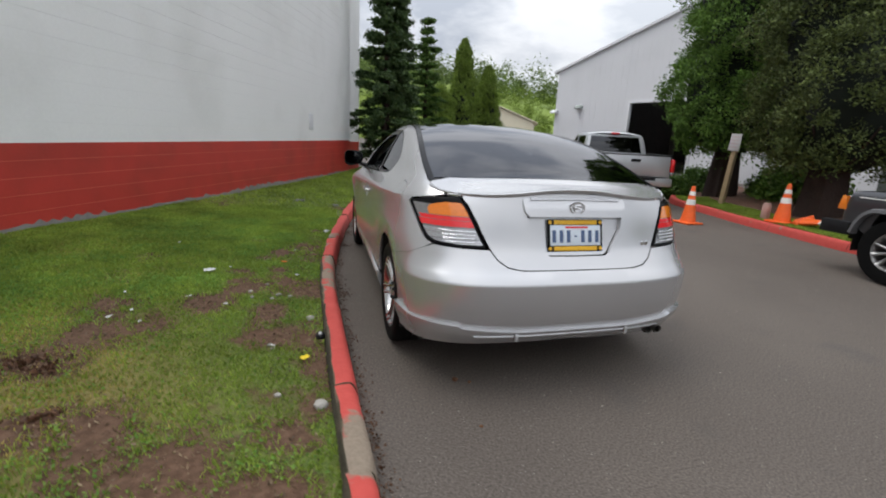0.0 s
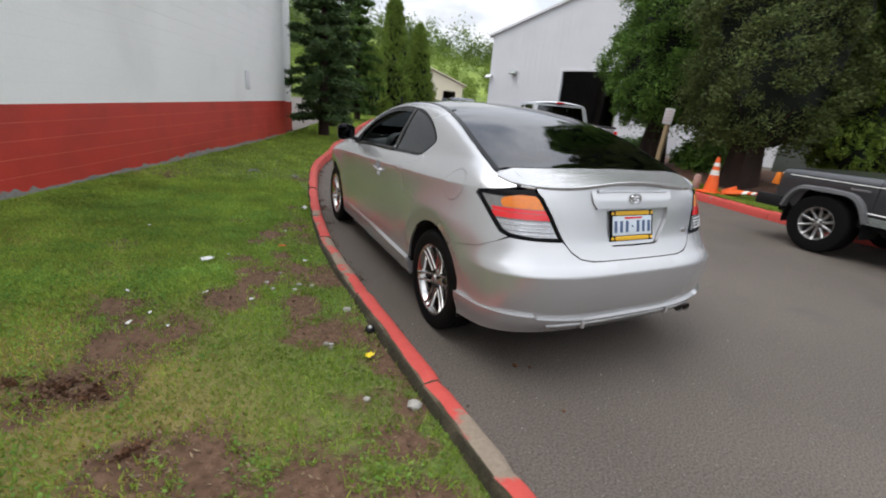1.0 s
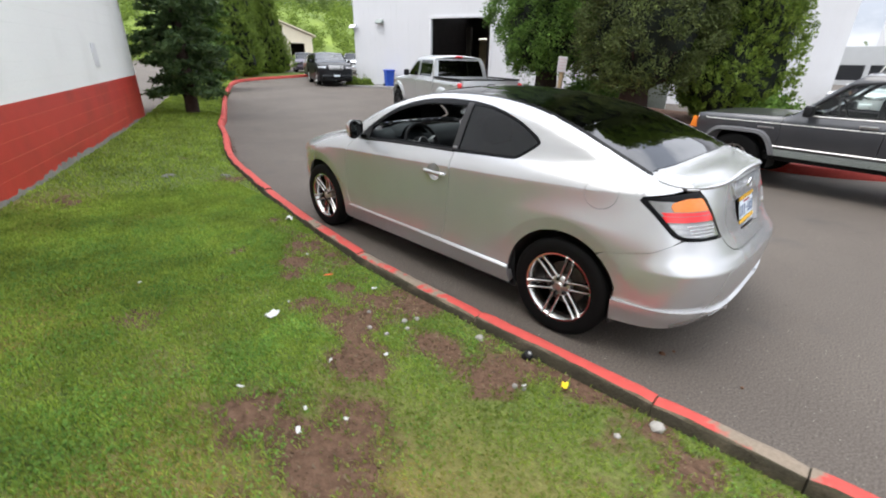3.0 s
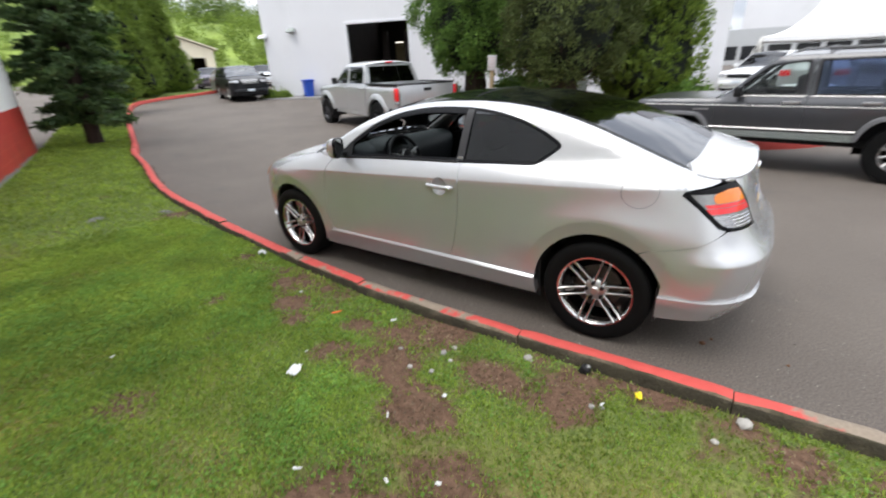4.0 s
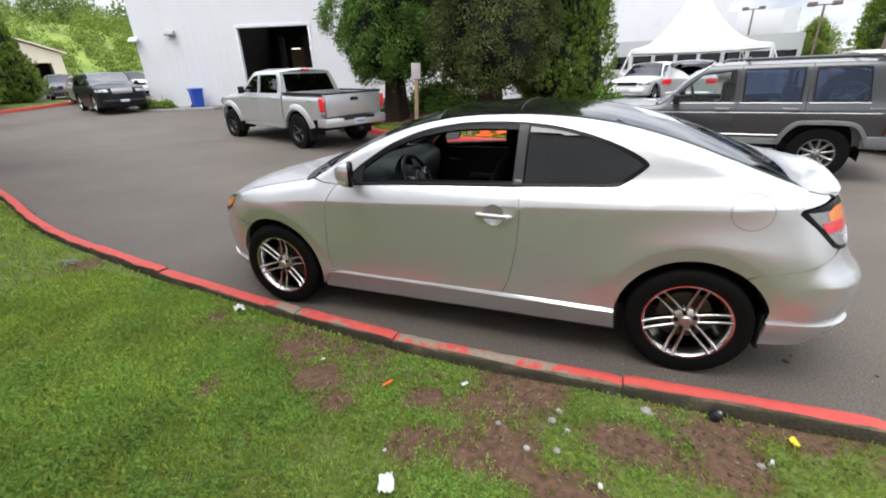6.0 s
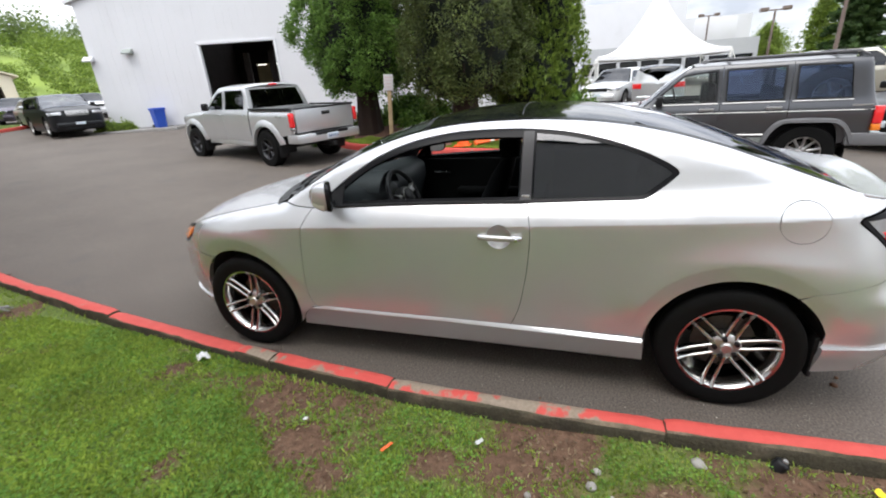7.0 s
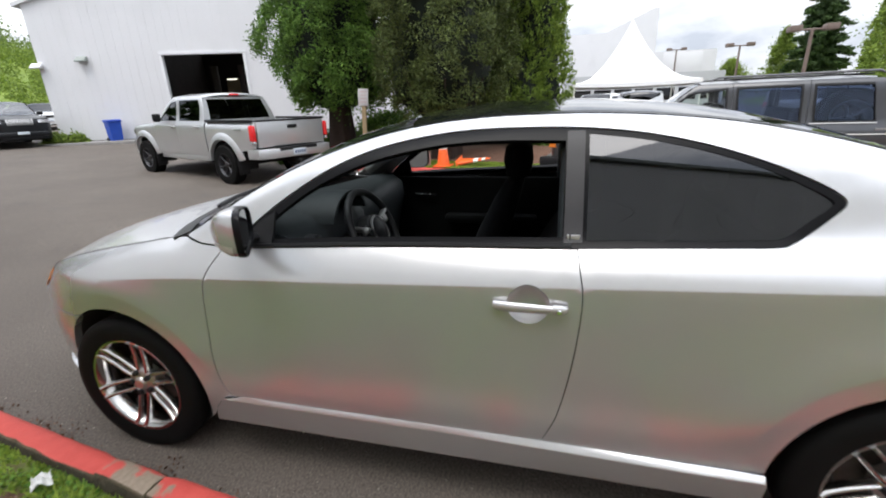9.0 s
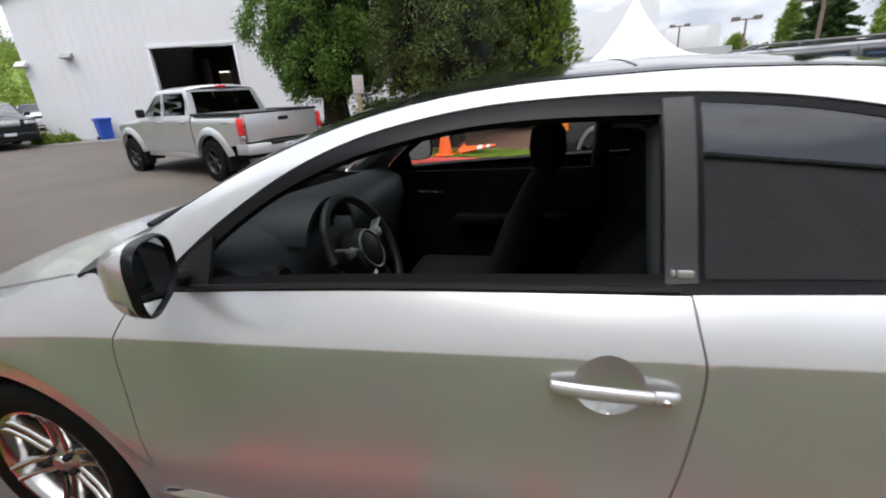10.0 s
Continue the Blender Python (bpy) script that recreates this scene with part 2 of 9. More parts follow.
def inside(pts, poly):
    x, y = pts[:, 0], pts[:, 1]
    res = np.zeros(len(pts), bool)
    px, py = poly[:, 0], poly[:, 1]
    qx, qy = np.roll(px, -1), np.roll(py, -1)
    for a, b, c, d in zip(px, py, qx, qy):
        if b == d:
            continue
        hit = ((b > y) != (d > y)) & (x < (c - a) * (y - b) / (d - b) + a)
        res ^= hit
    return res


def shrink(loop, by):
    """Move a closed outline inwards."""
    p = np.array(loop, float)
    keep = np.linalg.norm(p - np.roll(p, 1, 0), axis=1) > 1e-5
    p = p[keep]
    a, b = np.roll(p, 1, 0), np.roll(p, -1, 0)
    area = np.sum(p[:, 0] * b[:, 1] - b[:, 0] * p[:, 1])
    t1 = (p - a) / np.maximum(np.linalg.norm(p - a, axis=1, keepdims=True), 1e-9)
    t2 = (b - p) / np.maximum(np.linalg.norm(b - p, axis=1, keepdims=True), 1e-9)
    n1, n2 = np.stack([-t1[:, 1], t1[:, 0]], 1), np.stack([-t2[:, 1], t2[:, 0]], 1)
    n = n1 + n2
    n /= np.maximum(np.sum(n * n, axis=1, keepdims=True) / 2, 0.5)
    return p + n * by * (1 if area > 0 else -1)


from mathutils.geometry import delaunay_2d_cdt


def skin(outline, surf, holes=(), step=0.04, flange=0.015, lift=0.0, flip=False, lines=()):
    """A curved sheet with turned-in edges: an outline in the plane of two parameters, laid on surf(a, b) -> N x 3."""
    loops = [resample(outline, step)] + [resample(h, step) for h in holes]
    lo, hi = loops[0].min(0), loops[0].max(0)
    gx, gy = np.meshgrid(np.arange(lo[0] + step * 0.5, hi[0], step), np.arange(lo[1] + step * 0.5, hi[1], step))
    grid = np.stack([gx.ravel(), gy.ravel()], 1)
    ok = inside(grid, loops[0])
    for h in loops[1:]:
        ok &= ~inside(grid, h)
    allb = np.vstack(loops)
    grid = grid[ok]
    if len(lines) and len(grid):
        ext = np.vstack([np.array(l, float) for l in lines])
        ok = inside(ext, loops[0])
        for h in loops[1:]:
            ok &= ~inside(ext, h)
        ext = ext[ok]
        if len(ext):
            ext = ext[np.min(np.linalg.norm(ext[:, None, :] - allb[None, :, :], axis=2), axis=1) > 0.006]
        if len(ext):
            grid = grid[np.min(np.linalg.norm(grid[:, None, :] - ext[None, :, :], axis=2), axis=1) > 0.016]
    else:
        ext = np.zeros((0, 2))
    if len(grid):
        near = np.min(np.linalg.norm(grid[:, None, :] - allb[None, :, :], axis=2), axis=1)
        grid = grid[near > step * 0.45]
    pts = np.vstack([allb, ext, grid])
    edges, base = [], 0
    for l in loops:
        edges += [(base + i, base + (i + 1) % len(l)) for i in range(len(l))]
        base += len(l)
    v2, _, f2, _, _, _ = delaunay_2d_cdt([Vector(q) for q in pts], edges, [], 0, 1e-7)
    v2 = np.array([(v[0], v[1]) for v in v2])
    cen = np.array([v2[list(f)].mean(0) for f in f2])
    ok = inside(cen, loops[0])
    for h in loops[1:]:
        ok &= ~inside(cen, h)
    faces = [tuple(f) for f, k in zip(f2, ok) if k]
    e = 2e-3
    p3 = surf(v2[:, 0], v2[:, 1])
    da = surf(v2[:, 0] + e, v2[:, 1]) - surf(v2[:, 0] - e, v2[:, 1])
    db = surf(v2[:, 0], v2[:, 1] + e) - surf(v2[:, 0], v2[:, 1] - e)
    nor = np.cross(da, db)
    nor /= np.maximum(np.linalg.norm(nor, axis=1, keepdims=True), 1e-12)
    if flip:
        nor = -nor
        faces = [f[::-1] for f in faces]
    p3 = p3 + nor * lift
    # boundary edges get a turned-in rim
    verts, norms = [tuple(q) for q in p3], [tuple(q) for q in nor]
    if flange:
        seen = {}
        for f in faces:
            for i in range(len(f)):
                a, b = f[i], f[(i + 1) % len(f)]
                seen[(a, b)] = 1
        rim = {}
        for a, b in list(seen):
            if (b, a) in seen:
                continue
            pa, pb = p3[a], p3[b]
            side = np.cross(pb - pa, nor[a])
            side /= max(np.linalg.norm(side), 1e-9)
            ids = []
            for k, q in ((a, 0), (b, 0), (b, 1), (a, 1)):
                verts.append(tuple(p3[k] - nor[k] * flange * q))
                norms.append(tuple(side))
                ids.append(len(verts) - 1)
            faces.append((ids[1], ids[0], ids[3], ids[2]))
    return verts, faces, norms


def flipped_x(d):
    v, f, n = d
    return ([(-x, y, z) for x, y, z in v], [q[::-1] for q in f], [(-x, y, z) for x, y, z in n])


def joined(*ds):
    V, F, N = [], [], []
    for v, f, n in ds:
        k = len(V)
        V += v
        F += [tuple(i + k for i in q) for q in f]
        N += n
    return V, F, N


def sheet_part(name, d, material, parent, label=""):
    v, f, n = d
    me = bpy.data.meshes.new(name)
    me.from_pydata(v, [], f)
    me.polygons.foreach_set("use_smooth", [True] * len(me.polygons))
    me.normals_split_custom_set_from_vertices(n)
    me.materials.append(material)
    ob = new(name, me)
    ob.parent = parent
    if label:
        tagged(ob, label)
    return ob


def part(name, bm, material, parent=None, label="", smooth=True, angle=40):
    """Links a bmesh as one mesh object under a thing."""
    me = bpy.data.meshes.new(name)
    bmesh.ops.recalc_face_normals(bm, faces=bm.faces)
    if smooth:
        for f in bm.faces:
            f.smooth = True
        lim = radians(angle)
        for e in bm.edges:
            if len(e.link_faces) != 2 or e.calc_face_angle(0) > lim:
                e.smooth = False
    bm.to_mesh(me)
    bm.free()
    for m_ in (material if isinstance(material, (list, tuple)) else [material]):
        me.materials.append(m_)
    ob = new(name, me)
    if parent is not None:
        ob.parent = parent
    if label:
        tagged(ob, label)
    return ob


def thing(name, m, label, category, group="", kind=""):
    ob = new(name)
    ob.empty_display_size = 0.2
    ob.matrix_basis = m
    return tagged(ob, label, category, group, kind)


def bm_box(lo, hi, bevel=0.0, bm=None, seg=2):
    bm = bm or bmesh.new()
    c = [(a + b) / 2 for a, b in zip(lo, hi)]
    s = [abs(b - a) for a, b in zip(lo, hi)]
    r = bmesh.ops.create_cube(bm, size=1, matrix=Matrix.Translation(c) @ Matrix.Diagonal((*s, 1)))
    if bevel:
        es = list({e for v in r["verts"] for e in v.link_edges})
        bmesh.ops.bevel(bm, geom=es, offset=bevel, segments=seg, affect="EDGES", profile=0.5)
    return bm


def bm_prism(poly, axis, lo, hi, bevel=0.0, bm=None, seg=2):
    """Extrude a closed 2D outline along an axis (0, 1 or 2) from lo to hi."""
    bm = bm or bmesh.new()
    oth = [i for i in range(3) if i != axis]

    def pt(q, h):
        c = [0, 0, 0]
        c[oth[0]], c[oth[1]], c[axis] = q[0], q[1], h
        return c
    a = [bm.verts.new(pt(q, lo)) for q in poly]
    b = [bm.verts.new(pt(q, hi)) for q in poly]
    fs = [bm.faces.new(a), bm.faces.new(b[::-1])]
    n = len(poly)
    for i in range(n):
        fs.append(bm.faces.new((a[i], b[i], b[(i + 1) % n], a[(i + 1) % n])))
    if bevel:
        es = list(set(fs[0].edges) | set(fs[1].edges))
        bmesh.ops.bevel(bm, geom=es, offset=bevel, segments=seg, affect="EDGES", profile=0.5)
    return bm


def bm_lathe(profile, axis="x", n=48, bm=None, centre=(0, 0, 0), closed=False):
    """Turn a profile of (along, radius) round an axis."""
    bm = bm or bmesh.new()
    rings = []
    for h, r in profile:
        ring = []
        for i in range(n):
            a = 2 * math.pi * i / n
            c, s = r * math.cos(a), r * math.sin(a)
            p = {"x": (h, c, s), "y": (c, h, s), "z": (c, s, h)}[axis]
            ring.append(bm.verts.new([p[k] + centre[k] for k in range(3)]))
        rings.append(ring)
    pairs = list(zip(rings[:-1], rings[1:])) + ([(rings[-1], rings[0])] if closed else [])
    for a, b in pairs:
        for i in range(n):
            bm.faces.new((a[i], a[(i + 1) % n], b[(i + 1) % n], b[i]))
    if not closed:
        for ring in (rings[0], rings[-1]):
            bm.faces.new(ring)
    return bm


def bm_tube(pts, r, n=8, bm=None, flat=1.0, taper=None):
    """A round bar along points."""
    bm = bm or bmesh.new()
    P = [Vector(p) for p in pts]
    rings = []
    up = Vector((0, 0, 1))
    for i, p in enumerate(P):
        t = (P[min(i + 1, len(P) - 1)] - P[max(i - 1, 0)]).normalized()
        side = t.cross(up)
        if side.length < 1e-3:
            side = t.cross(Vector((1, 0, 0)))
        side.normalize()
        u = side.cross(t)
        rr = r if taper is None else r + (taper - r) * i / (len(P) - 1)
        rings.append([bm.verts.new(p + side * math.cos(2 * math.pi * k / n) * rr + u * math.sin(2 * math.pi * k / n) * rr * flat) for k in range(n)])
    for a, b in zip(rings[:-1], rings[1:]):
        for k in range(n):
            bm.faces.new((a[k], a[(k + 1) % n], b[(k + 1) % n], b[k]))
    bm.faces.new(rings[0])
    bm.faces.new(rings[-1])
    return bm


def bm_strip(loops, bm=None, closed=False, caps=False):
    """Skin a row of equal loops of points."""
    bm = bm or bmesh.new()
    R = [[bm.verts.new(p) for p in l] for l in loops]
    for a, b in zip(R[:-1], R[1:]):
        m = len(a)
        for k in range(m if closed else m - 1):
            bm.faces.new((a[k], a[(k + 1) % m], b[(k + 1) % m], b[k]))
    if caps:
        bm.faces.new(R[0][::-1])
        bm.faces.new(R[-1])
    return bm


class Shape:
    """A car's skin: sides wrap round both ends, the top spans from rail to rail."""

    def __init__(self, W, shift, Yr, Yf, zr, zc, y0r=-1.2, y0f=1.1, nr=2.9, nf=2.4, roll=0.03, crown=2.4, tuck=0.0):
        self.W, self.shift, self.Yr, self.Yf, self.zr, self.zc = W, shift, Yr, Yf, zr, zc
        self.y0r, self.y0f, self.roll, self.crown, self.tuck = y0r, y0f, roll, crown, tuck
        self.tab = {}
        for key, n, asp in (("r", nr, 0.92 / 0.86), ("f", nf, 1.1 / 0.86)):
            a = np.linspace(0, math.pi / 2, 800)
            cx, cy = np.cos(a) ** (2 / n), np.sin(a) ** (2 / n)
            d = np.hypot(np.diff(cx), np.diff(cy) * asp)
            t = np.concatenate([[0], np.cumsum(d)])
            self.tab[key] = (t / t[-1], cx, cy, t[-1] * 0.86)

    def side(self, s, z):
        """Left-hand skin at a length s round the plan and a height z."""
        s, z = np.broadcast_arrays(np.asarray(s, float), np.asarray(z, float))
        y, cx = s.copy(), np.ones_like(s)
        t, tx, ty, T = self.tab["r"]
        k = s < self.y0r
        tau = (self.y0r - s) / T
        sg = np.where(tau > 1, -1.0, 1.0)
        tau = np.where(tau > 1, 2 - tau, tau)
        y = np.where(k, self.y0r + (self.Yr(z) - self.y0r) * np.interp(tau, t, ty), y)
        cx = np.where(k, np.interp(tau, t, tx) * sg, cx)
        t, tx, ty, T = self.tab["f"]
        k = s > self.y0f
        tau = (s - self.y0f) / T
        sg = np.where(tau > 1, -1.0, 1.0)
        tau = np.where(tau > 1, 2 - tau, tau)
        y = np.where(k, self.y0f + (self.Yf(z) - self.y0f) * np.interp(tau, t, ty), y)
        cx = np.where(k, np.interp(tau, t, tx) * sg, cx)
        return np.stack([-self.width(y, z) * cx, y, z], -1)

    def width(self, y, z):
        f = np.clip((z - 0.5) / 0.45, 0, 1)
        w = self.W(z - self.shift(y) * f * f * (3 - 2 * f))
        q = np.clip((z - (self.zr(y) - 0.10)) / 0.10, 0, 1.3)
        e = np.clip((z - 0.68) / 0.36, 0, 1)
        w = w * (1 - self.tuck * np.clip((-y - 1.0) / 0.9, 0, 1) ** 1.5 * e * e * (3 - 2 * e))
        return w - self.roll * q ** 3

    def S(self, y, z):
        if y < self.y0r:
            t, tx, ty, T = self.tab["r"]
            return (self.y0r - T * float(np.interp((y - self.y0r) / (float(self.Yr(z)) - self.y0r), ty, t)), z)
        if y > self.y0f:
            t, tx, ty, T = self.tab["f"]
            return (self.y0f + T * float(np.interp((y - self.y0f) / (float(self.Yf(z)) - self.y0f), ty, t)), z)
        return (y, z)

    def SX(self, x, z, end="r"):
        """The same from a distance x off the centre line, at an end (negative: left)."""
        t, tx, ty, T = self.tab[end]
        w = float(self.width(self.Yr(z) if end == "r" else self.Yf(z), z))
        tau = float(np.interp(1 - min(abs(x) / w, 1), 1 - tx, t))
        if x > 0:
            tau = 2 - tau
        return ((self.y0r - T * tau) if end == "r" else (self.y0f + T * tau), z)

    def xr(self, y):
        y = np.asarray(y, float)
        q = self.tab
        k = np.ones_like(y)
        z = self.zr(y)
        t, tx, ty, T = q["r"]
        f = np.clip((y - self.y0r) / (self.Yr(z) - self.y0r), 0, 1)
        k = np.where(y < self.y0r, np.interp(f, ty, tx), k)
        t, tx, ty, T = q["f"]
        f = np.clip((y - self.y0f) / (self.Yf(z) - self.y0f), 0, 1)
        k = np.where(y > self.y0f, np.interp(f, ty, tx), k)
        return self.width(y, z) * k

    def top(self, x, y):
        x, y = np.broadcast_arrays(np.asarray(x, float), np.asarray(y, float))
        u = np.abs(x) / np.maximum(self.xr(y), 0.05)
        a, b = self.zr(y), self.zc(y)
        return np.stack([x, y, a + (b - a) * (1 - np.minimum(u, 1.15) ** self.crown)], -1)


def arc(cy, cz, r, a0, a1, n=18):
    return [(cy + r * math.cos(radians(a0 + (a1 - a0) * i / n)), cz + r * math.sin(radians(a0 + (a1 - a0) * i / n))) for i in range(n + 1)]

# ---- ground and setting ----
def softplus(a):
    return np.where(a > 30, a, np.log1p(np.exp(np.minimum(a, 30))))


def rise(x, y):
    """Height of the paving: level round the cars, climbing gently towards the workshop."""
    return 0.031 * softplus(0.6 * np.asarray(x, float) + 0.8 * np.asarray(y, float) - 7.0)


def gz(x, y):
    return float(rise(x, y))


KERB_L = smoothline([(-0.98, -9), (-1.02, -6), (-1.06, -4), (-1.08, -2.7), (-1.11, -2.07), (-1.14, -1.03), (-1.13, 0.26), (-0.98, 1.65), (-0.71, 3.4), (-0.31, 5.25), (0.36, 7.3), (0.85, 8.95), (1.4, 10.3), (2.45, 13.1), (3.35, 15.5), (5.0, 19.5), (6.5, 22.7), (8.0, 24.3), (9.8, 25.2), (13, 26.5), (17, 28.5)], 8)
KERB_R = smoothline([(12.5, 7.6), (10.2, 7.0), (8.4, 6.1), (7.45, 5.1), (7.1, 3.8), (6.7, 2.4), (6.48, 1.45), (6.2, 0.3), (6.1, -0.9), (6.3, -2.2), (7.2, -3.2), (8.8, -3.6), (11, -3.4)], 8)
WALL_A, WALL_DIR = Vector((-0.25, 11.25, 0)), Vector((0.356, 0.934, 0)).normalized()


def asphalt():
    m = bpy.data.materials.new("worn_asphalt")
    m.use_nodes = True
    nt = m.node_tree
    b = nt.nodes["Principled BSDF"]
    co = nt.nodes.new("ShaderNodeTexCoord")

    def noise_node(sc, det=4):
        n = nt.nodes.new("ShaderNodeTexNoise")
        n.inputs["Scale"].default_value, n.inputs["Detail"].default_value = sc, det
        nt.links.new(co.outputs["Object"], n.inputs["Vector"])
        return n

    def ramp(src, a, b_, c0, c1):
        r = nt.nodes.new("ShaderNodeValToRGB")
        r.color_ramp.elements[0].position, r.color_ramp.elements[1].position = a, b_
        r.color_ramp.elements[0].color, r.color_ramp.elements[1].color = (*c0, 1), (*c1, 1)
        nt.links.new(src, r.inputs["Fac"])
        return r.outputs["Color"]

    def mixc(f, a, b_, mode="MIX", fac=None):
        x = nt.nodes.new("ShaderNodeMix")
        x.data_type, x.blend_type = "RGBA", mode
        if f is not None:
            nt.links.new(f, x.inputs["Factor"])
        else:
            x.inputs["Factor"].default_value = fac
        for s, k in ((a, "A"), (b_, "B")):
            if isinstance(s, tuple):
                x.inputs[k].default_value = (*s, 1)
            else:
                nt.links.new(s, x.inputs[k])
        return x.outputs["Result"]
    base = ramp(noise_node(0.6, 6).outputs["Fac"], 0.35, 0.7, (0.094, 0.078, 0.066), (0.120, 0.101, 0.086))
    grain = ramp(noise_node(95, 3).outputs["Fac"], 0.34, 0.68, (0.58, 0.58, 0.58), (1.38, 1.36, 1.33))
    col = mixc(None, base, grain, "MULTIPLY", 1.0)
    vor = nt.nodes.new("ShaderNodeTexVoronoi")
    vor.inputs["Scale"].default_value = 46
    nt.links.new(co.outputs["Object"], vor.inputs["Vector"])
    chip = ramp(vor.outputs["Distance"], 0.07, 0.13, (1, 1, 1), (0, 0, 0))
    sparse = ramp(noise_node(9, 2).outputs["Fac"], 0.50, 0.62, (0, 0, 0), (0.8, 0.8, 0.8))
    cf = mixc(None, chip, sparse, "MULTIPLY", 1.0)
    col = mixc(cf, col, (0.33, 0.31, 0.28))
    stain = ramp(noise_node(1.7, 5).outputs["Fac"], 0.60, 0.74, (0, 0, 0), (0.45, 0.45, 0.45))
    col = mixc(stain, col, (0.055, 0.052, 0.05))
    nt.links.new(col, b.inputs["Base Color"])
    b.inputs["Roughness"].default_value = 0.82
    bp = nt.nodes.new("ShaderNodeBump")
    bp.inputs["Strength"].default_value, bp.inputs["Distance"].default_value = 0.5, 0.006
    nt.links.new(noise_node(220, 3).outputs["Fac"], bp.inputs["Height"])
    nt.links.new(bp.outputs["Normal"], b.inputs["Normal"])
    return m


M_ASPHALT = asphalt()


def lawn_material():
    """Mossy thatch that gives way to brown soil where the turf is worn through."""
    m = bpy.data.materials.new("thatch_and_soil")
    m.use_nodes = True
    nt = m.node_tree
    b = nt.nodes["Principled BSDF"]
    b.inputs["Roughness"].default_value = 0.95
    b.inputs["Specular IOR Level"].default_value = 0.2
    co = nt.nodes.new("ShaderNodeTexCoord")

    def noise_node(sc, det=5):
        n = nt.nodes.new("ShaderNodeTexNoise")
        n.inputs["Scale"].default_value, n.inputs["Detail"].default_value = sc, det
        nt.links.new(co.outputs["Object"], n.inputs["Vector"])
        return n.outputs["Fac"]

    def ramp(src, a, b_, c0, c1):
        r = nt.nodes.new("ShaderNodeValToRGB")
        r.color_ramp.elements[0].position, r.color_ramp.elements[1].position = a, b_
        r.color_ramp.elements[0].color, r.color_ramp.elements[1].color = (*c0, 1), (*c1, 1)
        nt.links.new(src, r.inputs["Fac"])
        return r.outputs["Color"]
    worn = nt.nodes.new("ShaderNodeAttribute")
    worn.attribute_name = "worn"
    ad = nt.nodes.new("ShaderNodeMath")
    ad.operation = "MULTIPLY_ADD"
    ad.inputs[1].default_value = 0.9
    nt.links.new(noise_node(11, 7), ad.inputs[0])
    nt.links.new(worn.outputs["Fac"], ad.inputs[2])
    mr = nt.nodes.new("ShaderNodeMapRange")
    mr.inputs["From Min"].default_value, mr.inputs["From Max"].default_value = 0.68, 0.98
    nt.links.new(ad.outputs[0], mr.inputs["Value"])
    mx = nt.nodes.new("ShaderNodeMix")
    mx.data_type = "RGBA"
    nt.links.new(mr.outputs["Result"], mx.inputs["Factor"])
    straw_mix = nt.nodes.new("ShaderNodeMix")
    straw_mix.data_type = "RGBA"
    straw_mix.inputs["B"].default_value = (0.235, 0.175, 0.070, 1)
    nt.links.new(ramp(noise_node(35, 4), 0.35, 0.65, (0.072, 0.115, 0.026), (0.150, 0.190, 0.046)), straw_mix.inputs["A"])
    dry_at = nt.nodes.new("ShaderNodeAttribute")
    dry_at.attribute_name = "dry"
    nt.links.new(dry_at.outputs["Fac"], straw_mix.inputs["Factor"])
    nt.links.new(straw_mix.outputs["Result"], mx.inputs["A"])
    nt.links.new(ramp(noise_node(28, 6), 0.32, 0.68, (0.080, 0.045, 0.028), (0.155, 0.092, 0.060)), mx.inputs["B"])
    nt.links.new(mx.outputs["Result"], b.inputs["Base Color"])
    bp = nt.nodes.new("ShaderNodeBump")
    bp.inputs["Strength"].default_value, bp.inputs["Distance"].default_value = 0.8, 0.02
    nt.links.new(noise_node(60, 6), bp.inputs["Height"])
    nt.links.new(bp.outputs["Normal"], b.inputs["Normal"])
    return m


M_SOIL = lawn_material()
M_FARGRASS = mat("far_meadow", (0.20, 0.27, 0.045), 0.95, 0, 0.3, 0.15, 3, second=(0.13, 0.19, 0.036), second_at=(0.4, 0.6), second_scale=0.08)


def height_sheet(name, xs, ys, fz, material):
    X, Y = np.meshgrid(xs, ys)
    Z = fz(X, Y)
    v = np.stack([X.ravel(), Y.ravel(), Z.ravel()], 1)
    nx, ny = len(xs), len(ys)
    f = [(j * nx + i, j * nx + i + 1, (j + 1) * nx + i + 1, (j + 1) * nx + i) for j in range(ny - 1) for i in range(nx - 1)]
    me = bpy.data.meshes.new(name)
    me.from_pydata(v.tolist(), [], f)
    me.polygons.foreach_set("use_smooth", [True] * len(f))
    me.materials.append(material)
    return new(name, me)


def far_axis(a, b, step, reach):
    core = np.arange(a, b + 1e-6, step)
    grow = np.cumsum(step * 1.35 ** np.arange(1, 22))
    grow = grow[grow < reach]
    return np.concatenate([a - grow[::-1], core, b + grow])


ground = height_sheet("ground", far_axis(-14, 40, 0.75, 2500), far_axis(-20, 45, 0.75, 2500), rise, M_ASPHALT)
tagged(ground, "grey worn asphalt paving of the car lot", "paving", kind="structure")


def outline_sheet(name, loop, fz, material, step, edge_drop=0.2):
    d = skin(loop, lambda a, b: np.stack([a, b, fz(a, b)], -1), (), step, edge_drop)
    return sheet_part(name, d, material, None)


def dist_to_line(x, y, line):
    L = np.array(line)
    best = np.full(np.shape(x), 1e9)
    for a, b in zip(L[:-1], L[1:]):
        ab = b - a
        t = np.clip(((x - a[0]) * ab[0] + (y - a[1]) * ab[1]) / (ab @ ab), 0, 1)
        best = np.minimum(best, np.hypot(x - a[0] - t * ab[0], y - a[1] - t * ab[1]))
    return best


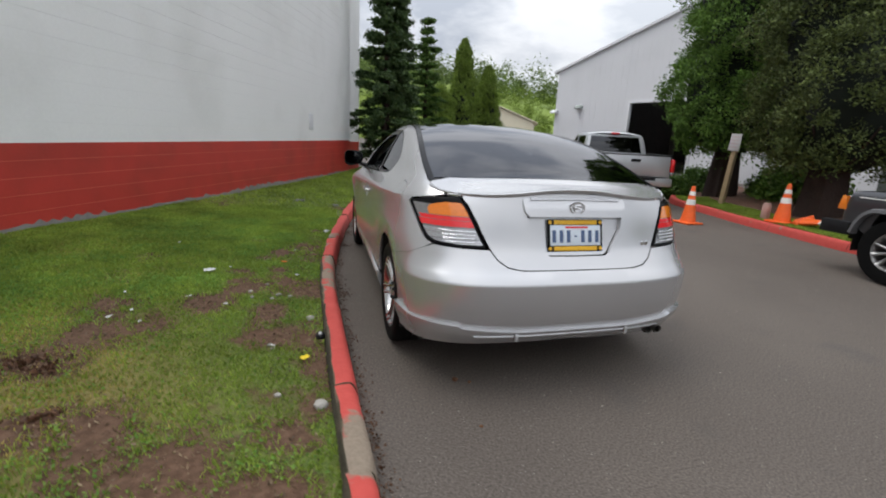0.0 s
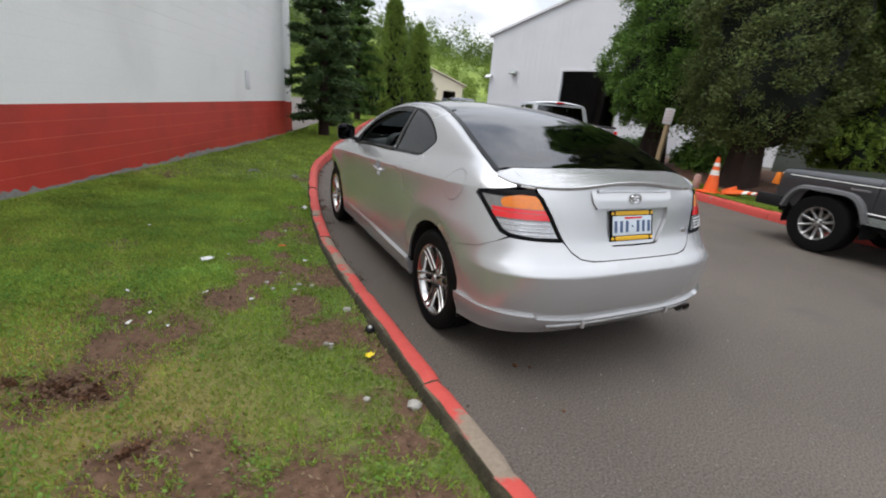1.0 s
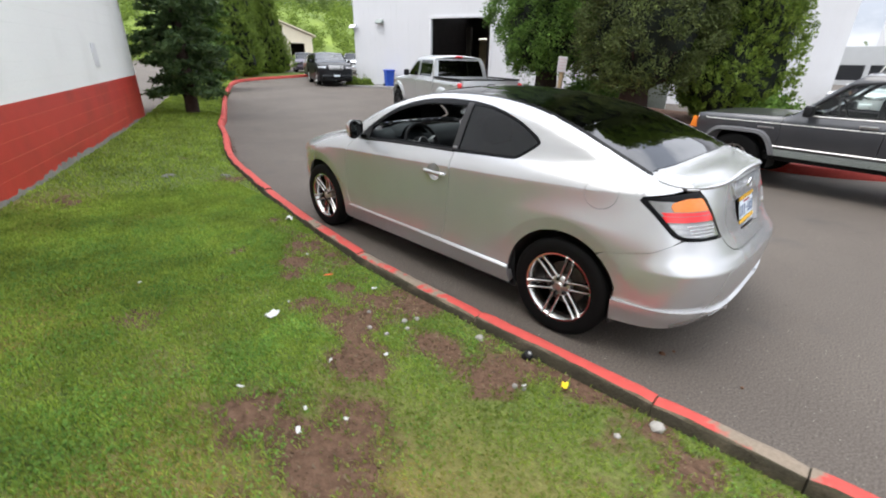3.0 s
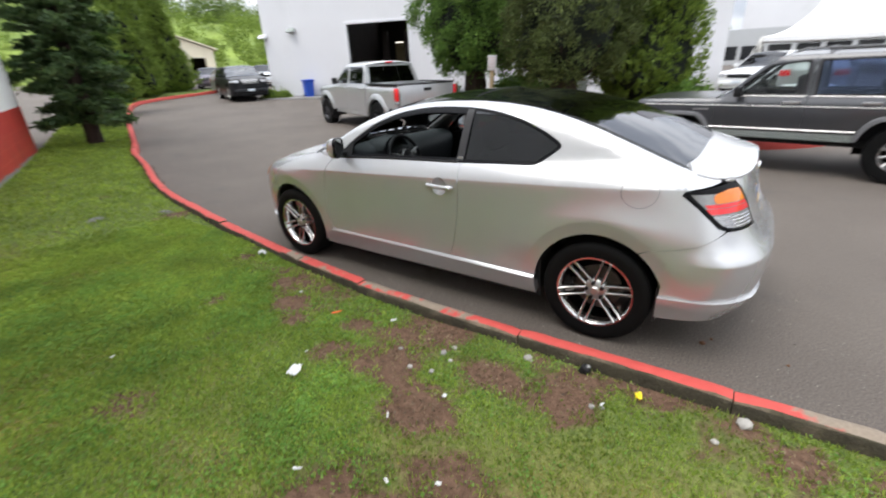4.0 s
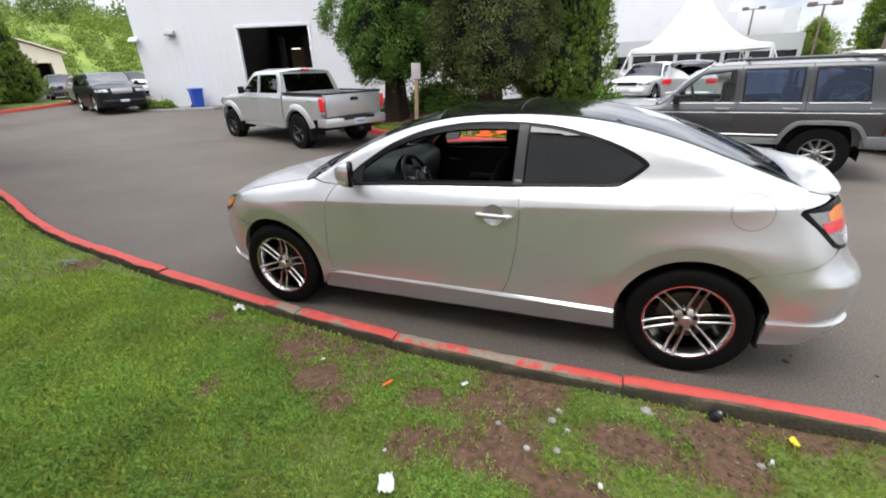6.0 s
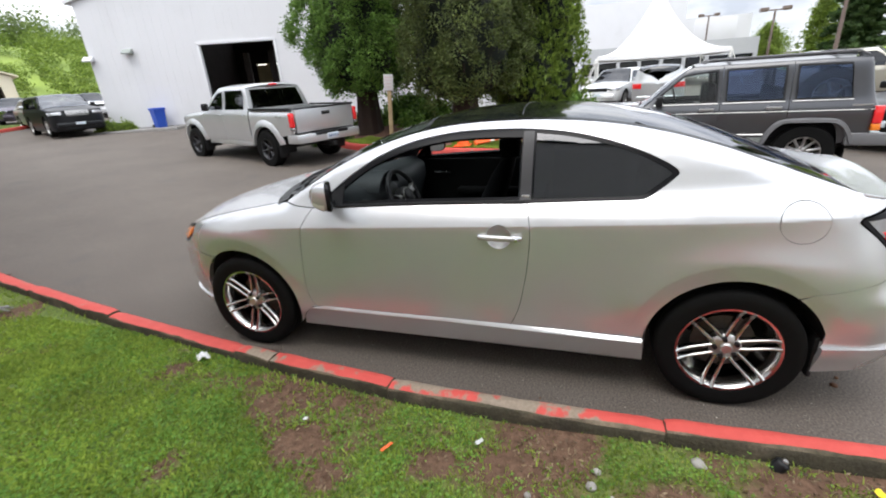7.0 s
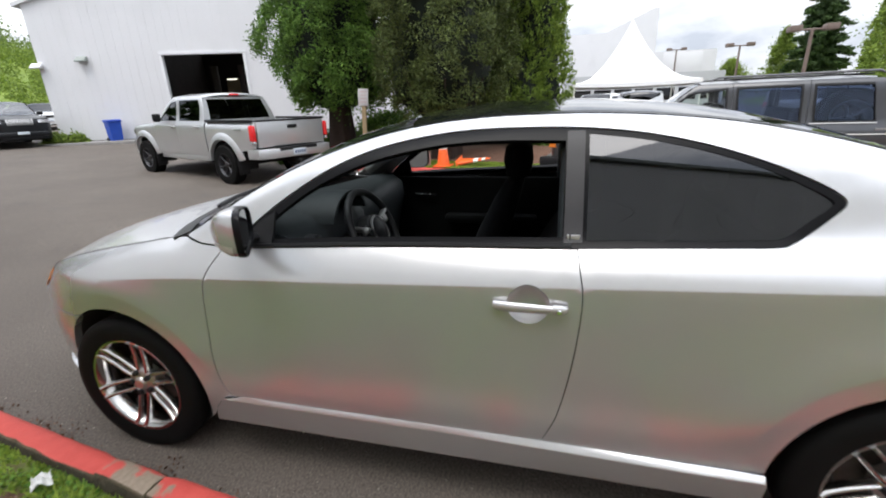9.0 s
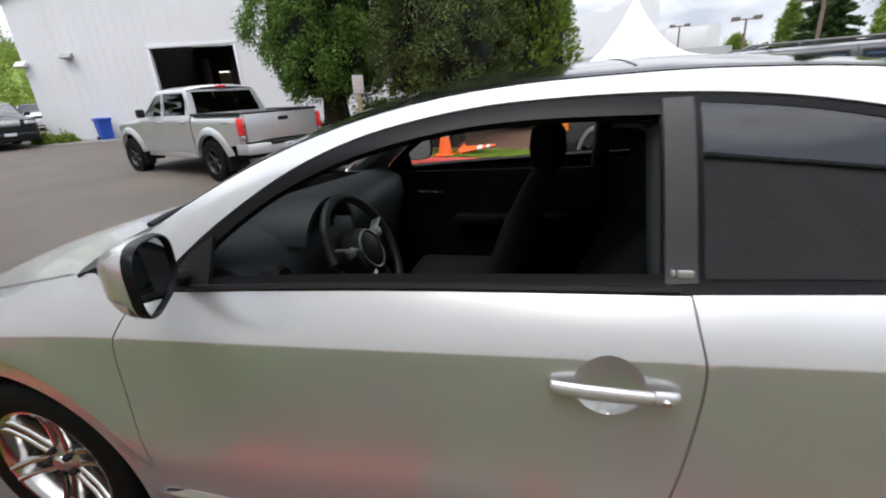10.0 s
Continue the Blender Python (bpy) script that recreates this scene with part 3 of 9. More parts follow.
def offset_line(line, by):
    L = np.array(line)
    t = np.gradient(L, axis=0)
    t /= np.linalg.norm(t, axis=1, keepdims=True)
    return L + np.stack([-t[:, 1], t[:, 0]], 1) * by


def bumps(x, y):
    """Uneven turf."""
    x, y = np.asarray(x, float), np.asarray(y, float)
    return 0.016 * np.sin(2.1 * x + 0.6 * y) * np.cos(1.7 * y - 0.4 * x) + 0.009 * np.sin(5.3 * x + 1.1) * np.sin(4.7 * y + 0.5 * x)


def lawn_z(x, y):
    d = dist_to_line(x, y, KERB_L)
    edge = np.exp(-((d - 0.17) / 0.15) ** 2) * (0.026 + 0.006 * np.clip((0.35 - np.asarray(y, float)) / 0.6, 0, 1))
    return rise(x, y) + 0.094 + 0.095 * np.clip((d - 0.2) / 3.0, 0, 1) + 0.6 * bumps(x, y) - 0.6 * edge


KL_IN = offset_line(KERB_L, 0.118)
lawn_loop = [tuple(p) for p in KL_IN if p[1] < 27.5] + [(8.5, 33), (4.6, 24.0)] + [tuple((WALL_A + WALL_DIR * k)[:2]) for k in (12, 9, 6, 3, 0, -3, -6, -9, -12, -15, -18, -21)]
lawn = outline_sheet("lawn", lawn_loop, lawn_z, M_SOIL, 0.09)
tagged(lawn, "lawn soil with bare brown patches between kerb and wall", "lawn", kind="structure")


def island_z(x, y):
    d = dist_to_line(x, y, KERB_R)
    return rise(x, y) + 0.13 + 0.20 * np.clip((d - 0.5) / 1.4, 0, 1) ** 1.5 + 0.4 * bumps(x, y)


KR_IN = offset_line(KERB_R, 0.145)
island_loop = [tuple(p) for p in KR_IN]
island = outline_sheet("planting_bed", island_loop, island_z, M_MULCH, 0.25)
tagged(island, "bark mulch planting bed under the trees", "planting bed", kind="structure")


def kerb_material(name, worn):
    m = bpy.data.materials.new(name)
    m.use_nodes = True
    nt = m.node_tree
    b = nt.nodes["Principled BSDF"]
    co = nt.nodes.new("ShaderNodeTexCoord")
    n1, n2, n3 = (nt.nodes.new("ShaderNodeTexNoise") for _ in range(3))
    for n, sc, dt in ((n1, 3.2, 8), (n2, 60, 4), (n3, 14, 6)):
        n.inputs["Scale"].default_value, n.inputs["Detail"].default_value = sc, dt
        nt.links.new(co.outputs["Object"], n.inputs["Vector"])
    ad = nt.nodes.new("ShaderNodeMath")
    ad.operation = "MULTIPLY_ADD"
    ad.inputs[1].default_value = 0.35
    nt.links.new(n3.outputs["Fac"], ad.inputs[0])
    nt.links.new(n1.outputs["Fac"], ad.inputs[2])
    r = nt.nodes.new("ShaderNodeMapRange")
    r.inputs["From Min"].default_value, r.inputs["From Max"].default_value = worn, worn + 0.05
    nt.links.new(ad.outputs[0], r.inputs["Value"])
    red = nt.nodes.new("ShaderNodeMix")
    red.data_type = "RGBA"
    red.inputs["A"].default_value, red.inputs["B"].default_value = (0.40, 0.040, 0.032, 1), (0.56, 0.080, 0.062, 1)
    nt.links.new(n3.outputs["Fac"], red.inputs["Factor"])
    con = nt.nodes.new("ShaderNodeMix")
    con.data_type = "RGBA"
    con.inputs["A"].default_value, con.inputs["B"].default_value = (0.15, 0.114, 0.080, 1), (0.30, 0.240, 0.180, 1)
    nt.links.new(n2.outputs["Fac"], con.inputs["Factor"])
    mx = nt.nodes.new("ShaderNodeMix")
    mx.data_type = "RGBA"
    nt.links.new(r.outputs["Result"], mx.inputs["Factor"])
    nt.links.new(red.outputs["Result"], mx.inputs["A"])
    nt.links.new(con.outputs["Result"], mx.inputs["B"])
    nt.links.new(mx.outputs["Result"], b.inputs["Base Color"])
    b.inputs["Roughness"].default_value = 0.75
    bp = nt.nodes.new("ShaderNodeBump")
    bp.inputs["Strength"].default_value, bp.inputs["Distance"].default_value = 0.5, 0.006
    nt.links.new(n2.outputs["Fac"], bp.inputs["Height"])
    nt.links.new(bp.outputs["Normal"], b.inputs["Normal"])
    return m


M_KERB = kerb_material("worn_red_kerb_paint", 0.83)
M_KERBWORN = kerb_material("flaked_red_kerb_paint", 0.755)
M_KERBBARE2 = kerb_material("nearly_bare_kerb", 0.68)
M_KERB2 = kerb_material("red_kerb_paint", 0.86)


def kerb_run(name, line, side, width, height, length, label, reds, seed, fz=rise, low=0.0, mends=(), bare_from=-99.0):
    """A run of kerb stones, each a piece with its joints; paint on the road side, bare concrete behind."""
    rnd = random.Random(seed)
    L = np.array(line)
    seg = np.linalg.norm(np.diff(L, axis=0), axis=1)
    cum = np.concatenate([[0], np.cumsum(seg)])
    root = thing(name, Matrix(), label, "kerb", kind="structure")
    s0 = 0.0
    t = np.gradient(L, axis=0)
    t /= np.linalg.norm(t, axis=1, keepdims=True)
    nrm = np.stack([-t[:, 1], t[:, 0]], 1) * side
    while s0 < cum[-1] - 0.3:
        s1 = min(s0 + length * rnd.uniform(0.92, 1.08), cum[-1])
        bare = False
        for y0, y1 in mends:
            a_, b_ = np.interp(y0, L[:, 1], cum), np.interp(y1, L[:, 1], cum)
            if s0 < a_ - 0.02 < s1:
                s1 = a_
            elif a_ - 0.02 <= s0 < b_ - 0.02:
                s1, bare = b_, True
        n = max(4, int((s1 - s0) / 0.07))
        loops = []
        dz, dn = rnd.uniform(-0.008, 0.008), rnd.uniform(-0.007, 0.007)
        for k in range(n + 1):
            s = s0 + 0.003 + (s1 - s0 - 0.006) * k / n
            c = np.array([np.interp(s, cum, L[:, 0]), np.interp(s, cum, L[:, 1])])
            q = np.array([np.interp(s, cum, nrm[:, 0]), np.interp(s, cum, nrm[:, 1])])
            z = float(fz(c[0], c[1]))
            end = 0.006 if k in (0, n) else 0.0
            wob = 0.006 * math.sin(s * 9.1) + rnd.uniform(-0.004, 0.004)
            edge = 0.84 if c[1] < bare_from else 0.91
            prof = [(-0.012, -0.12), (-0.012, 0.02), (0.004 + end, height - 0.035), (0.014 + end, height - 0.012 - end), (0.032, height - end), (width * 0.55, height + 0.003 - end), (width * edge + wob, height - 0.002 - end), (max(width - 0.012 - end, width * edge + wob + 0.004), height - 0.012 - end + wob * 0.5), (width - end + wob * 0.4, height - 0.032), (width + 0.012, -0.12)]
            loops.append([(c[0] + q[0] * (a + dn), c[1] + q[1] * (a + dn), z + b + dz + (rnd.uniform(-0.004, 0.002) if b > 0.05 else 0)) for a, b in prof])
        bm = bm_strip(loops, caps=True)
        split = len(loops[0]) - 1
        red = reds[0] if rnd.random() < low or len(reds) == 1 else reds[1]
        red = M_KERBBARE2 if bare else red
        bm.faces.ensure_lookup_table()
        for i, f in enumerate(bm.faces):
            if i < n * split:
                f.material_index = 0 if i % split < 6 else 1 if i % split < 7 else 2
            else:
                f.material_index = 1
        part("kerb_stone", bm, [red, M_KERBBARE, M_KERBMOSS], root)
        s0 = s1
    return root


M_KERBMOSS = mat("mossy_kerb_back", (0.040, 0.034, 0.020), 0.95, 0, 0.4, 9, 80, bump=0.8, bump_scale=50, dist=0.012, second=(0.085, 0.068, 0.045), second_at=(0.52, 0.68), second_scale=6)
M_KERBBARE = mat("weathered_kerb_concrete", (0.185, 0.145, 0.100), 0.9, 0, 0.35, 7, 70, bump=0.7, bump_scale=60, dist=0.010, second=(0.060, 0.052, 0.030), second_at=(0.38, 0.56), second_scale=4)
kerb_run("kerb", KERB_L, 1, 0.118, 0.15, 1.22, "concrete kerb with worn and flaking red paint", (M_KERB, M_KERBWORN), 4, low=0.7, mends=((-5.4, -4.9), (-2.67, -2.10), (-1.05, 0.23), (1.0, 1.28)), bare_from=0.23)
kerb_run("island_kerb", KERB_R, 1, 0.145, 0.15, 1.6, "red-painted concrete kerb round the planting bed", (M_KERB2,), 5)

# the long wall beside the lawn: white above, red below
wall_rot = math.atan2(WALL_DIR.y, WALL_DIR.x)
WALL_M = Matrix.Translation(WALL_A) @ Matrix.Rotation(wall_rot, 4, "Z")
wall_long = thing("wall_west", WALL_M, "long painted block wall, white above a red band", "wall", kind="structure")
RED_TOP = 1.20
def band_top(x):
    return RED_TOP + 0.0155 * x


M_WHITEJOINT = mat("white_wall_joint", (0.76, 0.76, 0.75), 0.8, 0, 0.04, 2, 40)
M_REDJOINT = mat("chalky_red_joint", (0.60, 0.15, 0.10), 0.85, 0, 0.25, 3, 40)
bm = bm_prism([(-34, 0.20), (-0.006, 0.20), (-0.006, RED_TOP - 0.01), (-34, band_top(-34) - 0.01)], 1, 0.0028, 0.30)
part("band_joints", bm, M_REDJOINT, wall_long, smooth=False)
bm = bm_box((-0.30, 0.30, 0.20), (0.0, 18, RED_TOP))
for k in range(5):
    f0, f1 = k / 5, (k + 1) / 5
    up = lambda f, x: 0.20 + f * (band_top(x) - 0.20)
    g = 0.004 if k < 4 else 0.0
    bm_prism([(-34, up(f0, -34) + 0.003), (0.0, up(f0, 0) + 0.003), (0.0, up(f1, 0) - g), (-34, up(f1, -34) - g)], 1, 0.0, 0.02, bm=bm)
part("red_band", bm, M_REDWALL, wall_long, "weathered red paint band over block courses", smooth=False)
WALL_TOP = 6.3
bm = bm_prism([(-34, band_top(-34)), (-0.006, RED_TOP), (-0.006, WALL_TOP), (-34, WALL_TOP)], 1, 0.0065, 0.30)
bm = bm_box((-0.30, 0.30, RED_TOP), (-0.006, 18, WALL_TOP), bm=bm)
part("white_joints", bm, M_WHITEJOINT, wall_long, smooth=False)
COURSES = 25
for k in range(COURSES):
    up = lambda f, x: band_top(x) + f * (WALL_TOP - band_top(x))
    f0, f1 = k / COURSES, (k + 1) / COURSES
    bm = bm_prism([(-34, up(f0, -34)), (-0.004, up(f0, 0)), (-0.004, up(f1, 0) - 0.004), (-34, up(f1, -34) - 0.004)], 1, 0.004, 0.03)
    part("block_course", bm, M_WHITEWALL, wall_long, smooth=False)
part("set_back_wall", bm_box((-0.28, 0.55, RED_TOP - 0.05), (3.0, 0.80, WALL_TOP)), M_WHITEWALL, wall_long, smooth=False)
part("set_back_band", bm_box((-0.28, 0.54, 0.1), (3.01, 0.80, RED_TOP - 0.05)), M_REDWALL, wall_long, smooth=False)
part("downpipe", bm_tube([(0.10, 0.40, 0.0), (0.10, 0.40, WALL_TOP - 0.1)], 0.06, 10), M_GREYMETAL, wall_long)
rag = random.Random(8)
top_edge = [(x, 0.215 + 0.055 * rag.random() ** 3 + 0.02 * math.sin(x * 1.9) * math.sin(x * 0.7)) for x in np.arange(-18, 0.0, 0.07)]
bm = bm_prism([(-34, -0.3), (0.012, -0.3), (0.012, 0.22)] + top_edge[::-1] + [(-34, 0.22)], 1, -0.003, 0.10)
part("footing", bm, M_FOUND, wall_long, "bare grey concrete footing", smooth=False)
bm = bm_box((-34, -0.12, WALL_TOP), (0.2, 18, WALL_TOP + 0.16))
part("roof_edge", bm, M_GREYMETAL, wall_long, smooth=False)

# ---- the silver coupe ----
def coupe_shape():
    W = spline([0.10, 0.20, 0.26, 0.345, 0.5, 0.68, 0.82, 0.880, 0.884, 0.902, 0.925, 0.96, 1.0, 1.10, 1.20, 1.30, 1.35, 1.40, 1.45], [0.80, 0.835, 0.846, 0.856, 0.866, 0.8735, 0.8782, 0.8790, 0.8775, 0.8675, 0.852, 0.824, 0.79, 0.742, 0.69, 0.628, 0.588, 0.535, 0.47])
    Yr = spline([0.15, 0.24, 0.32, 0.42, 0.52, 0.592, 0.606, 0.66, 0.70, 0.76, 0.90, 1.0, 1.06, 1.5], [-2.02, -2.07, -2.12, -2.155, -2.17, -2.173, -2.166, -2.122, -2.097, -2.065, -2.025, -1.995, -1.98, -1.95])
    Yf = spline([0.15, 0.25, 0.45, 0.60, 0.70, 0.80, 0.95, 1.5], [2.14, 2.22, 2.27, 2.26, 2.22, 2.12, 1.97, 1.9])
    zr = spline([-2.2, -2.0, -1.86, -1.76, -1.68, -1.55, -1.40, -1.20, -1.00, -0.80, -0.60, -0.40, -0.20, 0.0, 0.20, 0.35, 0.52, 0.67, 0.80, 0.92, 0.99, 1.10, 1.36, 1.60, 1.80, 2.0, 2.2], [0.985, 0.995, 1.015, 1.04, 1.07, 1.12, 1.178, 1.25, 1.305, 1.342, 1.362, 1.370, 1.368, 1.356, 1.325, 1.287, 1.228, 1.160, 1.09, 1.02, 0.985, 0.962, 0.915, 0.862, 0.80, 0.72, 0.62])
    zc = spline([-2.2, -2.02, -1.9, -1.8, -1.72, -1.60, -1.40, -1.20, -1.00, -0.80, -0.60, -0.40, -0.20, 0.0, 0.20, 0.40, 0.60, 0.80, 1.00, 1.12, 1.2, 1.45, 1.7, 1.95, 2.1, 2.25], [1.03, 1.04, 1.05, 1.062, 1.085, 1.14, 1.222, 1.295, 1.348, 1.384, 1.405, 1.415, 1.414, 1.402, 1.372, 1.325, 1.258, 1.172, 1.075, 1.015, 0.995, 0.955, 0.90, 0.83, 0.75, 0.65])
    return FlaredShape(W, lambda y: -0.045 * (np.clip(y, -1.9, 1.3) - 0.2) - 0.05 * np.clip((np.asarray(y, float) - 0.80) / 0.75, 0, 1) ** 2, Yr, Yf, zr, zc, y0r=-1.45, y0f=1.12, nr=3.5, nf=2.5, tuck=0.092)


HUB_Y, HUB_Z, ARCH = 1.35, 0.315, 0.372


class FlaredShape(Shape):
    """The coupe's skin, with a raised brow round each wheel arch."""

    def width(self, y, z):
        w = Shape.width(self, y, z)
        for hy in (-HUB_Y, HUB_Y):
            d = np.hypot(y - hy, z - HUB_Z) - ARCH
            brow = np.where(d < 0.075, np.clip(d / 0.075, 0, 1), np.exp(-((d - 0.075) / 0.11) ** 2))
            w = w + 0.013 * brow * np.clip((z - 0.42) / 0.12, 0, 1) * np.clip((0.90 - z) / 0.12, 0, 1)
        e = np.clip((-y - 1.74) / 0.26, 0, 1)
        return w + 0.030 * np.clip((0.685 - z) / 0.078, 0, 1) * e * e * (3 - 2 * e)


def wheel(radius=0.315, rim=0.222, width=0.215, spokes=6, style="coupe"):
    """Tyre, rim and spokes round the x axis, the outer face towards -x."""
    root = new("wheel")
    h = width / 2
    pr = [(-h * 0.80, rim * 0.97), (-h * 0.97, rim * 1.02), (-h * 1.04, (rim + radius) / 2), (-h * 0.98, radius * 0.955), (-h * 0.86, radius * 0.99), (-h * 0.6, radius)]
    for gx in (-0.45, 0.0, 0.45):
        pr += [(h * gx - 0.006, radius), (h * gx - 0.004, radius - 0.008), (h * gx + 0.004, radius - 0.008), (h * gx + 0.006, radius)]
    pr += [(h * 0.86, radius * 0.99), (h * 1.02, (rim + radius) / 2), (h * 0.8, rim * 0.97)]
    part("tyre", bm_lathe(pr, "x", 64, closed=True), M_RUBBER, root, "black rubber tyre")
    metal = M_CHROME if style == "coupe" else (M_GUN if style == "dark" else M_ALLOY)
    pr = [(-h * 0.86, rim * 1.03), (-h * 0.95, rim * 1.0), (-h * 0.93, rim * 0.955), (-h * 0.78, rim * 0.90), (-h * 0.2, rim * 0.86), (h * 0.75, rim * 0.86), (h * 0.85, rim * 1.02), (h * 0.8, rim * 1.03), (h * 0.70, rim * 0.90), (-h * 0.2, rim * 0.90), (-h * 0.7, rim * 0.96)]
    part("rim", bm_lathe(pr, "x", 64, closed=True), metal, root, "dark chrome alloy rim" if style == "coupe" else "")
    bm = bm_lathe([(-h * 0.05, rim * 0.62), (-h * 0.05, 0.02), (h * 0.10, 0.02), (h * 0.10, rim * 0.62)], "x", 40, closed=True)
    part("brake_disc", bm, M_BRAKE, root)
    bm = bm_lathe([(-h * 0.82, 0.0), (-h * 0.82, 0.022), (-h * 0.78, 0.027), (-h * 0.72, 0.030), (-h * 0.70, 0.036), (-h * 0.66, 0.060), (-h * 0.58, 0.068), (-h * 0.2, 0.068)], "x", 32)
    part("hub_cap", bm, M_HUB if style == "coupe" else metal, root)
    for k in range(spokes):
        a = 2 * math.pi * k / spokes
        offs = (-0.0225, 0.0225) if style == "coupe" else (0.0,)
        for o in offs:
            rad, tan = Vector((0, math.cos(a), math.sin(a))), Vector((0, -math.sin(a), math.cos(a)))
            wd = 0.0095 if style == "coupe" else 0.017
            prof = []
            for r_, x_, w_ in ((0.050, -h * 0.58, wd * 1.15), (0.09, -h * 0.62, wd), (0.14, -h * 0.66, wd * 0.95), (rim * 0.86, -h * 0.76, wd * 1.05), (rim * 0.965, -h * 0.90, wd * 1.35)):
                c = rad * r_ + tan * o * (1.0 if r_ > 0.06 else 0.85) + Vector((x_, 0, 0))
                prof.append([c + tan * w_ * q[0] + Vector((q[1], 0, 0)) for q in ((0.15, -0.0105), (0.6, -0.0075), (0.95, -0.001), (1.0, 0.022), (-1.0, 0.022), (-0.95, -0.001), (-0.6, -0.0075), (-0.15, -0.0105))])
            part("spoke", bm_strip(prof, closed=True, caps=True), metal, root)
    for k in range(5):
        a = 2 * math.pi * (k + 0.25) / 5
        c = (0, 0.049 * math.cos(a), 0.049 * math.sin(a))
        bm = bm_lathe([(-h * 0.72 - 0.011, 0.0), (-h * 0.72 - 0.011, 0.0105), (-h * 0.70, 0.0125), (-h * 0.5, 0.0125)], "x", 10, centre=c)
        part("lug_nut", bm, M_BLACK if style == "coupe" else M_BRAKE, root)
    return root


def put_wheels(car, proto, xo, ys, z, copies=True):
    """Four wheels under a car; the prototype becomes the first."""
    first = True
    for y in ys:
        for sx in (-1, 1):
            m = Matrix.Translation((sx * xo, y, z)) @ (Matrix.Rotation(math.pi, 4, "Z") if sx > 0 else Matrix()) @ Matrix.Rotation(radians(-14 if y < 0 else -18), 4, "X")
            if first:
                w, first = proto, False
                w.matrix_basis = m
            else:
                w = copy_thing(proto, m)
            w.parent = car


def build_coupe():
    B = coupe_shape()
    car = thing("silver_coupe", Matrix(), "silver two-door coupe parked along the red kerb", "car")
    S, SX = B.S, B.SX
    L = lambda pts, n=5: smoothline(pts, n)
    sill = 0.345
    crease = []
    for y in np.arange(-1.95, 1.3, 0.028):
        sh, z_ = float(B.shift(y)), 0.9
        for _ in range(8):
            f = min(max((z_ - 0.5) / 0.45, 0), 1)
            z_ = 0.882 + sh * f * f * (3 - 2 * f)
        sh = z_ - 0.882
        crease += [(S(y, 0.9)[0], 0.8795 + sh), (S(y, 0.9)[0], 0.8850 + sh)]
    brow = []
    for hy in (-HUB_Y, HUB_Y):
        brow += [(S(hy + (ARCH + k) * math.cos(a), HUB_Z)[0], HUB_Z + (ARCH + k) * math.sin(a)) for a in np.linspace(0.25, 2.9, 44) for k in (0.070, 0.080)]
    ridge_s = np.arange(B.y0r - 2 * B.tab["r"][3] - 0.1, -1.70, 0.03)
    rear_ridge = [(s_, z_) for s_ in ridge_s for z_ in (0.590, 0.608)]

    def two(name, d, material):
        sheet_part(name, d, material, car)
        sheet_part(name, flipped_x(d), material, car)
    gap_r = L([(-0.335, sill), (-0.352, 0.38), (-0.385, 0.47), (-0.42, 0.66), (-0.437, 0.86), (-0.425, 0.96), (-0.418, 1.004)])
    gap_f = L([(0.79, 0.955), (0.83, 0.89), (0.858, 0.80), (0.875, 0.65), (0.885, 0.50), (0.885, 0.42), (0.865, 0.365), (0.835, sill)])
    belt_d = L([(-0.418, 1.004), (0.16, 0.984), (0.70, 0.957), (0.79, 0.955)])
    top_win = L([(0.72, 0.957), (0.735, 0.985), (0.67, 1.045), (0.56, 1.125), (0.40, 1.218), (0.22, 1.283), (0.0, 1.322), (-0.20, 1.333), (-0.42, 1.330), (-0.60, 1.312), (-0.76, 1.278), (-0.90, 1.232), (-1.00, 1.188), (-1.048, 1.160), (-1.066, 1.140), (-1.058, 1.122), (-1.00, 1.074), (-0.945, 1.038), (-0.90, 1.028), (-0.72, 1.019), (-0.418, 1.004)])
    rear_arch = [S(*q) for q in arc(-HUB_Y, HUB_Z, ARCH, 4.6, 125, 26)]
    front_arch = [S(*q) for q in arc(HUB_Y, HUB_Z, ARCH, 60, 196, 26)]
    lamp = [SX(-0.485, 0.756), SX(-0.62, 0.757)] + [S(-1.935, 0.768), S(-1.90, 0.785)] + [S(-1.86, 0.825), S(-1.80, 0.885), S(-1.728, 0.945), S(-1.735, 0.958), S(-1.78, 0.968), S(-1.84, 0.980)] + [SX(-0.608, 0.994), SX(-0.592, 0.993), SX(-0.574, 0.955), SX(-0.540, 0.880)]
    lid_edge = [SX(-0.585, 1.000), SX(-0.563, 0.955), SX(-0.528, 0.880), SX(-0.468, 0.752), SX(-0.435, 0.705), SX(-0.39, 0.675), SX(-0.32, 0.662)]
    # body side: rear quarter, roof rail and windscreen pillar in one pressing
    rail = [S(y, float(B.zr(y))) for y in np.arange(-1.855, 0.99, 0.06)]
    quarter = [(-0.335, sill), (-0.6, sill), (-0.978, sill)] + rear_arch[:] + [S(y, z) for y, z in ((-1.62, 0.648), (-1.72, 0.668), (-1.83, 0.692), (-1.905, 0.735))] + [S(-1.935, 0.764)] + [S(-1.90, 0.781), S(-1.86, 0.821), S(-1.80, 0.880), S(-1.722, 0.944), S(-1.732, 0.963), S(-1.78, 0.973), S(-1.84, 0.985), SX(-0.655, 0.997)] + rail + [(0.99, 0.978), (0.90, 0.962), (0.80, 0.957)] + top_win + gap_r[::-1]
    quarter = shrink(quarter, 0.0012)
